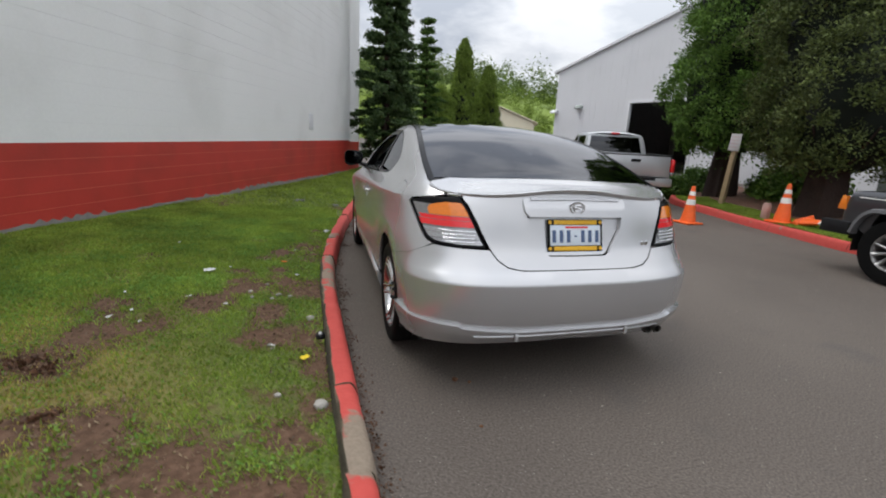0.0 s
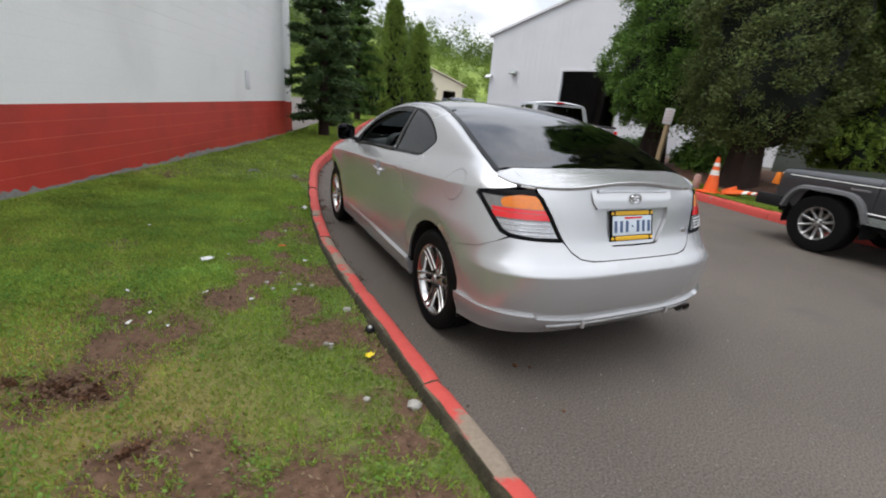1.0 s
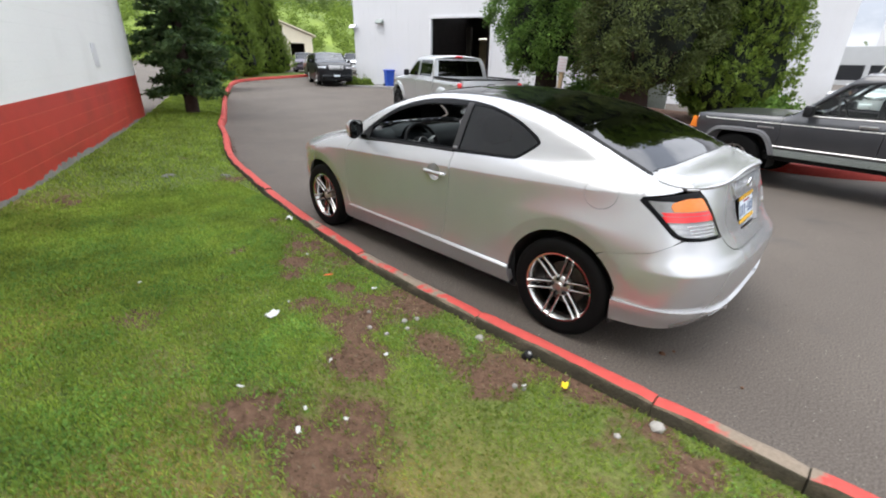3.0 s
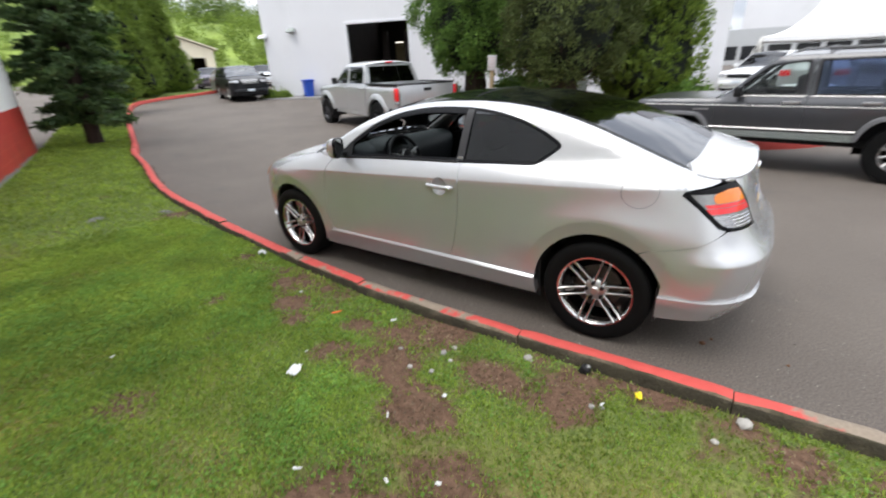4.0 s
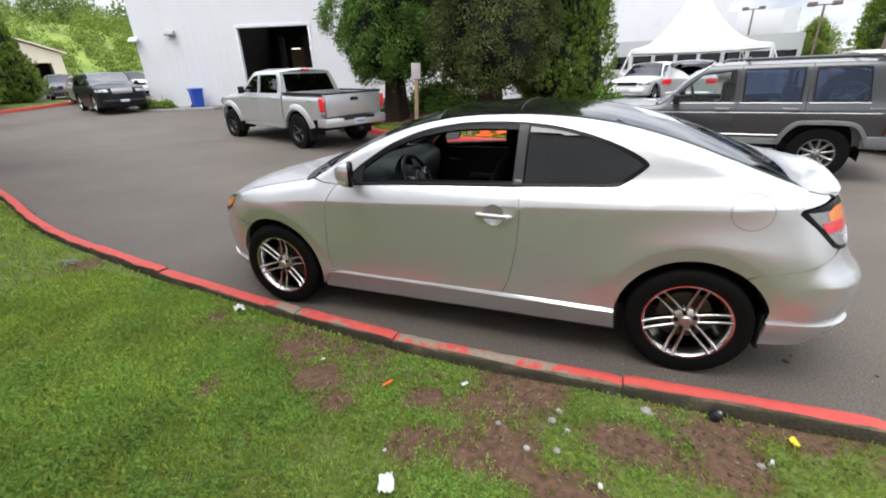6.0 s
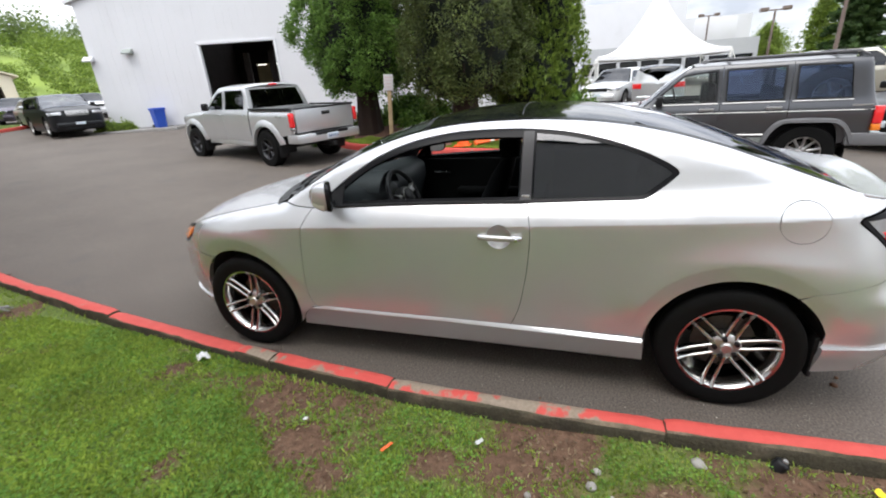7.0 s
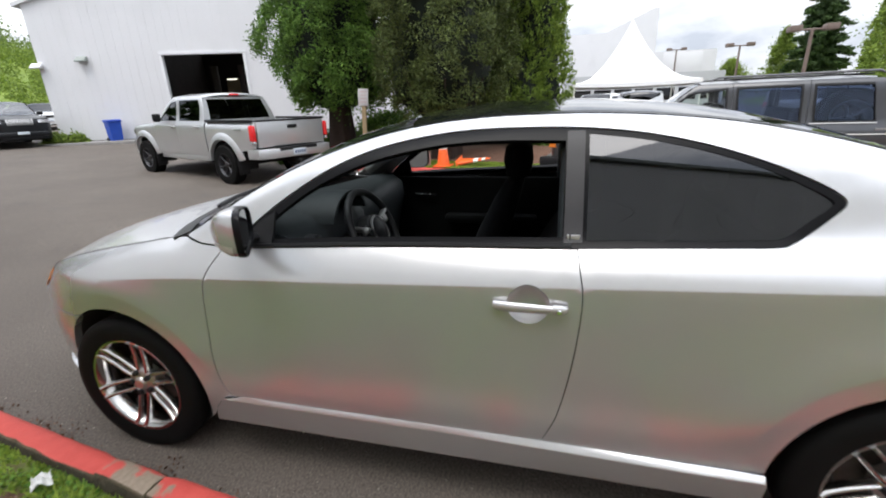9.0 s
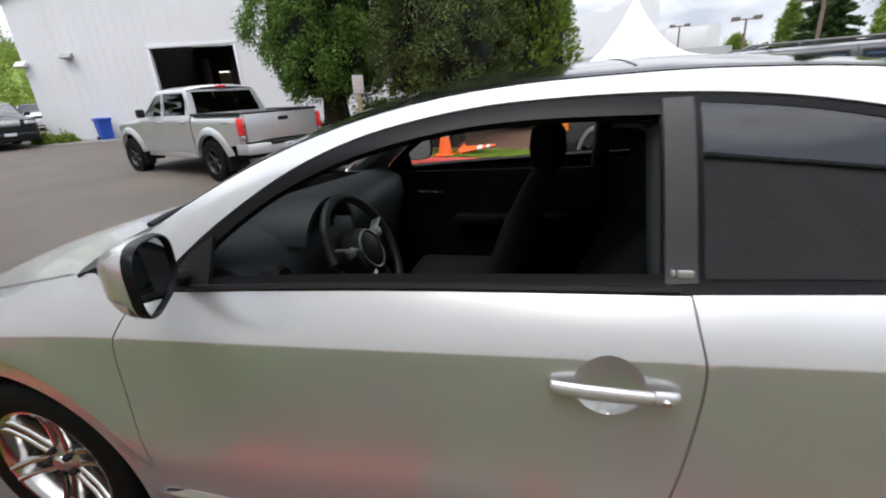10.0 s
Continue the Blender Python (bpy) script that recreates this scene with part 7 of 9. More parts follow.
    gate = part("tailgate", bm_box((-0.785, -2.615, 0.74), (0.785, -2.54, 1.21), 0.018, seg=3), M_SILVER2, car)
    part("tailgate_cap", bm_box((-0.785, -2.618, 1.205), (0.785, -2.535, 1.235), 0.01), M_BLACK, gate)
    part("tailgate_handle", bm_box((-0.11, -2.63, 1.06), (0.11, -2.605, 1.13), 0.01), M_BLACK, gate, "black tailgate handle")
    part("rear_bumper", bm_prism([(-0.90, -2.40), (-0.86, -2.68), (-0.60, -2.76), (0.60, -2.76), (0.86, -2.68), (0.90, -2.40)], 2, 0.53, 0.71, 0.02), M_SILVER2, car)
    part("bumper_step", bm_box((-0.45, -2.765, 0.66), (0.45, -2.60, 0.725), 0.01), M_BLACK, car)
    part("number_plate", bm_box((-0.155, -2.775, 0.56), (0.155, -2.762, 0.68), 0.004), M_PLATE, car)
    for k in range(5):
        part("plate_mark", bm_box((-0.12 + 0.055 * k, -2.779, 0.59), (-0.09 + 0.055 * k, -2.772, 0.65)), M_PLATEBAR, car)
    part("tow_hitch", bm_box((-0.05, -2.83, 0.40), (0.05, -2.5, 0.48), 0.01), M_INNER, car)
    part("front_bumper", bm_box((-0.80, 2.12, 0.45), (0.80, 2.34, 0.76), 0.06, seg=3), M_SILVER2, car)
    part("frame_rails", bm_box((-0.50, -2.5, 0.48), (0.50, 2.3, 0.60), 0.02), M_INNER, car)
    part("rear_axle", bm_tube([(-0.7, -ax, 0.385), (0.7, -ax, 0.385)], 0.07, 10), M_INNER, car)
    part("front_axle", bm_tube([(-0.7, ax, 0.385), (0.7, ax, 0.385)], 0.06, 10), M_INNER, car)
    part("cab_tub", bm_box((-0.78, -0.92, 0.55), (0.78, 0.95, 1.05), 0.03), M_SEAT, car)
    part("nose_fill", bm_box((-0.72, 1.05, 0.55), (0.72, 2.12, 1.0), 0.03), M_INNER, car)
    for x in (-0.38, 0.38):
        part("front_seat", bm_box((x - 0.24, -0.05, 1.0), (x + 0.24, 0.08, 1.52), 0.05, seg=3), M_SEAT, car)
    put_wheels(car, wheel(0.385, 0.225, 0.25, 6, "dark"), 0.80, (-ax, ax), hr)
    return car


M_FLARE = mat("faded_grey_plastic", (0.12, 0.12, 0.125), 0.55, 0, 0.12, 8, 120)
jeep = build_jeep()
truck = build_truck()
far_car("black_suv", "black mid-size sport utility car with a chrome slotted grille", M_BLACKCAR, (10.75, 20.4), radians(159), 4.5, 1.84, 1.62, 2.75, 1.05, 1.08, 0.95, 0.25, -1.7, 0, 0, 0.385, suv=True, glassmat=glass("pale_reflecting_glass", (0.30, 0.33, 0.34), 0.03, 2.1))
far_car("grey_saloon_car", "grey saloon car parked behind a black sport utility car", M_SILVER2, (13.1, 25.2), radians(160), 4.5, 1.76, 1.45, group="parked saloons")
far_car("dark_saloon_car", "dark blue-grey saloon car beside the hedge", M_PURPLECAR, (15.2, 31.2), radians(155), 4.5, 1.76, 1.45, group="parked saloons", detail=False)
far_car("red_car", "small red car beside the conical hedge trees", M_REDCAR, (14.4, 34.2), radians(150), 4.2, 1.72, 1.42, detail=False)
far_car("white_hatchback", "white car parked near the white tent", M_WHITECAR, (19.5, -2.1), radians(65), 4.4, 1.78, 1.5, tail_y=-1.9, roof_r=-1.3, detail=False)
far_car("silver_hatchback", "silver hatchback with dark glass and red tail lamps", M_SILVER2, (17.8, -3.6), radians(-100), 4.4, 1.80, 1.58, suv=True, roof_r=-1.5, belt=0.98, hood=1.0, detail=False)
far_car("tan_suv", "tan metallic sport utility car with a slotted grille", M_TANCAR, (18.2, -10.5), radians(150), 4.4, 1.82, 1.72, 2.65, 1.05, 1.06, 0.9, 0.25, -1.6, 0, 0, 0.36, suv=True, group="cars in the lot")
far_car("black_coupe", "low black car with an orange side marker", M_BLACKCAR, (7.6, -7.0), radians(38), 4.6, 1.84, 1.24, tail_y=-1.9, hood=0.84, belt=0.84, deck=0.88, cowl=0.40, roof_f=-0.35, roof_r=-1.1, detail=False)

far_car("white_saloon_car", "white saloon car behind a black sport utility car", M_WHITECAR, (18.6, 29.6), radians(150), 4.5, 1.76, 1.47, group="parked saloons", detail=False)

# ---- buildings ----
BW_A, BW_D, BW_N = Vector((11.70, 19.10, 0)), Vector((0.357, -0.934, 0)).normalized(), Vector((0.934, 0.357, 0)).normalized()
WS_M = Matrix.Translation((BW_A.x, BW_A.y, 0.2)) @ Matrix(((BW_D.x, BW_N.x, 0, 0), (BW_D.y, BW_N.y, 0, 0), (0, 0, 1, 0), (0, 0, 0, 1)))


def workshop():
    """White metal gable building with a roller-door opening; x along the gable, y into the building."""
    root = thing("workshop", WS_M, "white metal workshop with an open roller door", "building", kind="structure")
    EV, SL, LEN, D = 5.25, 0.30, 21.0, 16.0
    ridge = EV + SL * LEN / 2
    d0, d1, dh = 4.55, 7.62, 3.43
    prof = lambda x: EV + SL * min(x, LEN - x)
    bm = bmesh.new()

    def pier(x0, x1, z0, z1f):
        n = max(1, int((x1 - x0) / 0.305))
        for k in range(n):
            a, b = x0 + (x1 - x0) * k / n, x0 + (x1 - x0) * (k + 1) / n
            m_ = (a + b) / 2
            # ribbed sheet: a narrow raised rib on every strip
            for u0, u1, o in ((a, b - 0.045, 0.0), (b - 0.045, b, -0.006)):
                v = [bm.verts.new((u0, o, z0)), bm.verts.new((u1, o, z0)), bm.verts.new((u1, o, z1f(u1))), bm.verts.new((u0, o, z1f(u0)))]
                bm.faces.new(v)
            v = [bm.verts.new((b - 0.045, 0, z0)), bm.verts.new((b - 0.045, -0.006, z0)), bm.verts.new((b - 0.045, -0.006, z1f(m_))), bm.verts.new((b - 0.045, 0, z1f(m_)))]
            bm.faces.new(v)
            v = [bm.verts.new((b, -0.006, z0)), bm.verts.new((b, 0, z0)), bm.verts.new((b, 0, z1f(m_))), bm.verts.new((b, -0.006, z1f(m_)))]
            bm.faces.new(v)
    pier(0, d0, -0.6, prof)
    pier(d1, LEN, -0.6, prof)
    pier(d0, d1, dh, prof)
    part("front_wall", bm, M_METALWALL, root, smooth=False)
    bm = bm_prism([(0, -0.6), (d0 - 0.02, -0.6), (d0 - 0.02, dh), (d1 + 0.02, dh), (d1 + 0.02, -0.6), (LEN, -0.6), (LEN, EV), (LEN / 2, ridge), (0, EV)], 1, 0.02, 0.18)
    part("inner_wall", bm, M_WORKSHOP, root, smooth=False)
    # dark sheets added inside the white side walls, so the interior reads as shaded
    part("shade_liner", bm_box((0.16, 0.19, -0.2), (0.26, D - 0.1, EV - 0.1)), M_WORKSHOP, root, smooth=False)
    part("shade_liner", bm_box((LEN - 0.26, 0.19, -0.2), (LEN - 0.16, D - 0.1, EV - 0.1)), M_WORKSHOP, root, smooth=False)
    bm = bm_box((0, 0.02, -0.6), (0.15, D, EV))
    part("side_wall", bm, M_METALWALL, root, smooth=False)
    bm = bm_box((LEN - 0.15, 0.02, -0.6), (LEN, D, EV))
    part("side_wall", bm, M_METALWALL, root, smooth=False)
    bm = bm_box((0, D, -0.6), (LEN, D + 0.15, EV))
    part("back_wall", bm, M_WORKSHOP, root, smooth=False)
    for s0, s1 in ((0, LEN / 2), (LEN, LEN / 2)):
        e = -0.25 if s0 == 0 else 0.25
        bm = bm_prism([(s0 + e, EV - 0.07), (s1, ridge), (s1, ridge + 0.12), (s0 + e, EV + 0.05)], 1, -0.12, D + 0.3)
        part("roof_slope", bm, M_METALWALL, root, smooth=False)
    part("door_head", bm_box((d0 - 0.12, -0.05, dh), (d1 + 0.12, 0.04, dh + 0.12), 0.01), M_METALWALL, root)
    for x in (d0 - 0.10, d1 + 0.0):
        part("door_jamb", bm_box((x, -0.05, -0.4), (x + 0.10, 0.16, dh), 0.01), M_METALWALL, root)
    part("floor_slab", bm_box((0.2, 0.2, -0.3), (LEN - 0.2, D, 0.22)), M_FOUND, root, smooth=False)
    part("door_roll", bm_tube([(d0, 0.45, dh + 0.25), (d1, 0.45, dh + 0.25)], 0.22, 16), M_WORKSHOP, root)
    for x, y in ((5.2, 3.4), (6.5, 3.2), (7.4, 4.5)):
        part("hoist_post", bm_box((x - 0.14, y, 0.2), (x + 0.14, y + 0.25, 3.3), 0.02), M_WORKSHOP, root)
    part("partition", bm_box((4.4, 7.4, 0.2), (8.6, 7.5, 3.0)), M_CREAMDARK, root, smooth=False)
    for x, y, z, l in ((5.1, 5.4, 2.80, 0.45), (6.0, 5.4, 2.80, 0.80), (7.7, 5.4, 2.80, 0.6)):
        part("strip_lamp", bm_box((x, y, z), (x + l, y + 0.10, z + 0.05)), M_INTERIORLAMP, root, "lit fluorescent strip lamp")
    # lamps on the wall
    for x, z in ((1.65, 3.35), (0.02, 3.15)):
        lamp = part("wall_lamp", bm_prism([(-0.30, -0.06), (-0.10, 0.10), (0.0, 0.10), (0.0, -0.08), (-0.28, -0.10)], 0, x - 0.18, x + 0.18, 0.015), M_GREYMETAL if x > 1 else M_METALWALL, root, "grey wall-pack lamp")
        lamp.data.transform(Matrix.Translation((0, 0, z)))
    part("base_angle", bm_box((0, -0.03, -0.3), (d0 - 0.12, 0.0, 0.32)), M_FOUND, root, smooth=False)
    part("side_door", bm_box((9.6, -0.03, 0.0), (10.5, 0.03, 2.2), 0.01), M_METALWALL, root)
    return root


M_CREAMDARK = mat("stained_partition", (0.42, 0.35, 0.20), 0.8, 0, 0.3, 1, 20)
workshop()

# kerb strip and weeds at the foot of the workshop
bm = bm_box((-0.2, -1.3, -0.02), (3.4, -0.05, 0.30), 0.02)
pad = part("concrete_apron", bm, M_FOUND, None)
pad.matrix_basis = WS_M
tagged(pad, "low concrete apron along the workshop wall", "apron", kind="structure")


def bin_thing(x, y):
    root = thing("wheeled_bin", Matrix.Translation((x, y, gz(x, y))) @ Matrix.Rotation(radians(-22), 4, "Z") @ Matrix.Diagonal((0.80, 0.80, 0.82, 1)), "blue plastic wheeled rubbish bin", "bin")
    lo = [[(sx * w, sy * d - 0.02 * k, z) for sx, sy in ((-1, -1), (1, -1), (1, 1), (-1, 1))] for k, (w, d, z) in enumerate(((0.22, 0.25, 0.06), (0.235, 0.27, 0.3), (0.27, 0.31, 0.95), (0.30, 0.34, 0.96), (0.30, 0.34, 1.00)))]
    bm = bm_strip(lo, closed=True, caps=True)
    part("bin_body", bm, M_BLUE, root)
    lo = [[(sx * w, sy * d, z) for sx, sy in ((-1, -1), (1, -1), (1, 1), (-1, 1))] for w, d, z in ((0.31, 0.36, 1.0), (0.31, 0.36, 1.03), (0.26, 0.30, 1.07))]
    part("bin_lid", bm_strip(lo, closed=True, caps=True), M_BLUE, root)
    part("bin_handle", bm_tube([(-0.22, 0.40, 0.95), (-0.22, 0.44, 1.0), (0.22, 0.44, 1.0), (0.22, 0.40, 0.95)], 0.018, 8), M_BLUE, root)
    for s in (-1, 1):
        part("bin_wheel", bm_lathe([(-0.03, 0.03), (-0.03, 0.12), (0.03, 0.12), (0.03, 0.03)], "x", 20, centre=(s * 0.27, 0.24, 0.12)), M_BLACK, root)
    return root


bin_thing(12.1, 16.75)


def cone(x, y, z, label, tip=Matrix(), group="traffic cones"):
    root = thing("traffic_cone", Matrix.Translation((x, y, z)) @ tip, label, "traffic cone", group)
    base = bm_box((-0.19, -0.19, 0.0), (0.19, 0.19, 0.035), 0.012)
    part("cone_base", base, M_ORANGE, root)
    prof = lambda h: 0.142 - 0.112 * h / 0.70
    for a, b, m_, nm in ((0.03, 0.36, M_ORANGE, "cone_body"), (0.36, 0.46, M_CONEWHITE, "white_band"), (0.46, 0.535, M_ORANGE, "cone_body"), (0.535, 0.61, M_CONEWHITE, "white_band"), (0.61, 0.71, M_ORANGE, "cone_body")):
        e = 0.002 if "white" in nm else 0.0
        part(nm, bm_lathe([(a, prof(a) + e), (b, prof(b) + e)], "z", 28), m_, root)
    return root


cone(5.55, 2.68, 0.01, "orange traffic cone with two white bands on the asphalt")
cone(6.92, 1.93, 0.16, "orange traffic cone with two white bands on the kerb strip")
cone(7.02, 1.62, 0.225, "flattened orange traffic cone lying on the grass strip", Matrix.Diagonal((1, 1, 0.42, 1)) @ Matrix.Rotation(radians(-20), 4, "Z") @ Matrix.Rotation(radians(88), 4, "X") @ Matrix.Rotation(radians(12), 4, "Z"))
stump = part("bollard_stump", bm_lathe([(0.0, 0.065), (0.02, 0.075), (0.26, 0.07), (0.30, 0.05), (0.31, 0.0)], "z", 16), mat("faded_pink_concrete", (0.42, 0.26, 0.22), 0.85, 0, 0.25, 10, 90, bump=0.3), None)
stump.matrix_basis = Matrix.Translation((6.98, 2.30, 0.17))
tagged(stump, "short faded concrete stump beside a traffic cone", "bollard")


def sign_post(x, y):
    z = float(island_z(np.array(x), np.array(y)))
    root = thing("sign_post", Matrix.Translation((x, y, z - 0.05)) @ Matrix.Rotation(radians(-78), 4, "Z") @ Matrix.Rotation(radians(3), 4, "Y"), "weathered wooden post with a small white sign", "sign post")
    part("post", bm_box((-0.05, -0.05, -0.3), (0.05, 0.05, 1.62), 0.008), M_WOOD, root)
    sg = part("sign_board", bm_box((-0.12, -0.075, 1.30), (0.12, -0.052, 1.68), 0.01), M_SIGN, root, "white sign board with faint marks")
    for k in range(4):
        part("sign_mark", bm_box((-0.08, -0.078, 1.60 - k * 0.075), (0.08, -0.073, 1.622 - k * 0.075)), M_REDFAINT, sg)
    return root


M_REDFAINT = mat("faded_sign_ink", (0.55, 0.42, 0.42), 0.6, 0, 0.1, 20, 100)
sign_post(7.95, 4.15)

tb = thing("utility_cabinet", Matrix.Translation((13.2, 3.6, 0.25)) @ Matrix.Rotation(radians(-70), 4, "Z"), "grey-green metal utility cabinet behind the trees", "utility cabinet")
part("cabinet_body", bm_box((-0.45, -0.4, 0.0), (0.45, 0.4, 1.05), 0.03), M_GREYMETAL, tb)
part("cabinet_lid", bm_box((-0.48, -0.43, 1.0), (0.48, 0.43, 1.10), 0.02), M_GREYMETAL, tb)

# cream shed at the end of the drive
shed = thing("cream_shed", Matrix.Translation((18.9, 44.5, 1.1)) @ Matrix.Rotation(radians(-24), 4, "Z"), "small cream gabled building with a dark doorway", "building", kind="structure")
for lo_, hi_ in (((-4, 0, -0.5), (1.8, 0.2, 3.0)), ((3.2, 0, -0.5), (4, 0.2, 3.0)), ((1.8, 0, 2.3), (3.2, 0.2, 3.0))):
    part("front_wall", bm_box(lo_, hi_), M_CREAM, shed, smooth=False)
part("gable", bm_prism([(-4, 3.0), (4, 3.0), (0, 4.5)], 1, 0, 0.2), M_CREAM, shed, smooth=False)
part("side_wall", bm_box((-4, 0.2, -0.5), (-3.8, 9, 3.0)), M_CREAM, shed, smooth=False)
part("side_wall", bm_box((3.8, 0.2, -0.5), (4, 9, 3.0)), M_CREAM, shed, smooth=False)
part("back_wall", bm_box((-3.8, 8.8, -0.5), (3.8, 9, 3.0)), M_WORKSHOP, shed, smooth=False)
for s in (-1, 1):
    part("roof_slope", bm_prism([(s * 4.4, 2.95), (0, 4.6), (0, 4.72), (s * 4.4, 3.07)], 1, -0.3, 9.2), M_CREAM, shed, smooth=False)


def tent(x0, y0):
    root = thing("canopy_tent", Matrix.Translation((x0, y0, 0)), "white peaked canopy tent on poles", "tent")
    w, h, top = 8.2, 2.45, 6.9
    n = 16
    lo = []
    for k in range(9):
        t = k / 8
        r = (1 - t) * w / 2
        z = h + (top - h) * t ** 2.1
        ring = [(r, -r), (r, r), (-r, r), (-r, -r)]
        pts = []
        for a, b in zip(ring, ring[1:] + ring[:1]):
            for j in range(4):
                u = j / 4
                pts.append((a[0] + (b[0] - a[0]) * u, a[1] + (b[1] - a[1]) * u, z - 0.10 * math.sin(u * math.pi) * (1 - t)))
        lo.append(pts)
    part("canopy", bm_strip(lo, closed=True), M_CANVAS, root)
    bm = bm_strip([[(q[0], q[1], q[2]) for q in lo[0]], [(q[0], q[1], q[2] - 0.28) for q in lo[0]]], closed=True)
    part("valance", bm, M_CANVAS, root)
    for sx in (-1, 1):
        for sy in (-1, 1):
            part("tent_pole", bm_tube([(sx * w / 2, sy * w / 2, 0), (sx * w / 2, sy * w / 2, h)], 0.05, 10), M_CONEWHITE, root)
            part("guy_strap", bm_tube([(sx * (w / 2 + 0.5), sy * (w / 2 + 0.9), 0.0), (sx * w / 2, sy * w / 2, h)], 0.03, 6), M_CONEWHITE, root)


tent(36.5, -5.6)
dealer = thing("showroom", Matrix.Translation((45, -6, 0)), "low grey building with a row of windows", "building", kind="structure")
part("lower_wall", bm_box((0, -9, -0.2), (8, 10, 1.0)), M_GREYWALL, dealer, smooth=False)
part("upper_wall", bm_box((0, -9, 2.1), (8, 10, 3.4)), M_GREYWALL, dealer, smooth=False)
for k in range(11):
    part("window_pier", bm_box((0.0, -9 + k * 1.87, 1.0), (0.3, -9 + k * 1.87 + 0.3, 2.1)), M_GREYWALL, dealer, smooth=False)
for k in range(10):
    part("window_pane", bm_box((0.16, -8.7 + k * 1.87, 1.0), (0.2, -9 + (k + 1) * 1.87, 2.1)), M_DARKTINT, dealer, smooth=False)
part("room_back", bm_box((6, -9, 1.0), (6.2, 10, 2.1)), M_WORKSHOP, dealer, smooth=False)
hall = thing("white_hall", Matrix.Translation((62, -8, 0)), "tall white hall with a parapet", "building", kind="structure")
part("main_wall", bm_box((0, -4, -0.5), (16, 9, 9.2)), M_METALWALL, hall, smooth=False)
part("gable", bm_prism([(-4, 9.2), (2, 9.2), (-3.4, 11.6), (-4, 11.6)], 0, 0.0, 0.4), M_METALWALL, hall, smooth=False)
part("side_wing", bm_box((0, -11, -0.5), (14, -4, 6.6)), M_METALWALL, hall, smooth=False)
part("wall_panel", bm_box((-0.06, -9.5, 3.2), (0.0, -5.0, 6.4), 0.02), M_METALWALL, hall)

# ---- lamp posts ----
def lamp_post(x, y, h, label):
    root = thing("lamp_post", Matrix.Translation((x, y, gz(x, y))), label, "lamp post", "lot lamp posts")
    part("pole", bm_tube([(0, 0, 0), (0, 0, h)], 0.11, 10, taper=0.08), M_POLE, root)
    part("cross_arm", bm_tube([(0, -0.8, h), (0, 0.8, h)], 0.05, 8), M_POLE, root)
    for s in (-1, 1):
        part("lamp_head", bm_box((-0.25, s * 0.8 - 0.28, h - 0.08), (0.25, s * 0.8 + 0.28, h + 0.22), 0.03), M_POLE, root)


for x, y, h in ((26.5, -12.9, 4.35), (43.5, -15.3, 5.0), (60, -14.0, 6.0)):
    lamp_post(x, y, h, "brown steel lamp post with two box heads")

# orange post by the hedge
op = part("marker_post", bm_box((-0.07, -0.07, -0.1), (0.07, 0.07, 1.45), 0.012), mat("faded_orange_post", (0.60, 0.17, 0.03), 0.6, 0, 0.2, 8, 80), None)
op.matrix_basis = Matrix.Translation((7.6, 25.5, gz(7.6, 25.5) + 0.1))
tagged(op, "faded orange marker post beside the conical trees", "post")


# ---- trees ----
def leaf_mat(name, c1, c2, trans=0.25, grain=1.3, swing=0.3, gloss=0.3):
    m = bpy.data.materials.new(name)
    m.use_nodes = True
    nt = m.node_tree
    b = nt.nodes["Principled BSDF"]
    geo = nt.nodes.new("ShaderNodeNewGeometry")
    r = nt.nodes.new("ShaderNodeValToRGB")
    r.color_ramp.elements[0].color, r.color_ramp.elements[1].color = (*c1, 1), (*c2, 1)
    nt.links.new(geo.outputs["Random Per Island"], r.inputs["Fac"])
    co = nt.nodes.new("ShaderNodeTexCoord")
    n = nt.nodes.new("ShaderNodeTexNoise")
    n.inputs["Scale"].default_value = grain
    n.inputs["Detail"].default_value = 3
    nt.links.new(co.outputs["Object"], n.inputs["Vector"])
    mr = nt.nodes.new("ShaderNodeMapRange")
    mr.inputs["From Min"].default_value, mr.inputs["From Max"].default_value = 0.3, 0.7
    mr.inputs["To Min"].default_value, mr.inputs["To Max"].default_value = 1 - swing, 1 + swing
    nt.links.new(n.outputs["Fac"], mr.inputs["Value"])
    hs = nt.nodes.new("ShaderNodeHueSaturation")
    nt.links.new(r.outputs["Color"], hs.inputs["Color"])
    nt.links.new(mr.outputs["Result"], hs.inputs["Value"])
    nt.links.new(hs.outputs["Color"], b.inputs["Base Color"])
    b.inputs["Roughness"].default_value = 0.6
    b.inputs["Specular IOR Level"].default_value = gloss
    tl = nt.nodes.new("ShaderNodeBsdfTranslucent")
    nt.links.new(hs.outputs["Color"], tl.inputs["Color"])
    mx = nt.nodes.new("ShaderNodeMixShader")
    mx.inputs[0].default_value = trans
    nt.links.new(b.outputs[0], mx.inputs[1])
    nt.links.new(tl.outputs[0], mx.inputs[2])
    nt.links.new(mx.outputs[0], nt.nodes["Material Output"].inputs["Surface"])
    return m


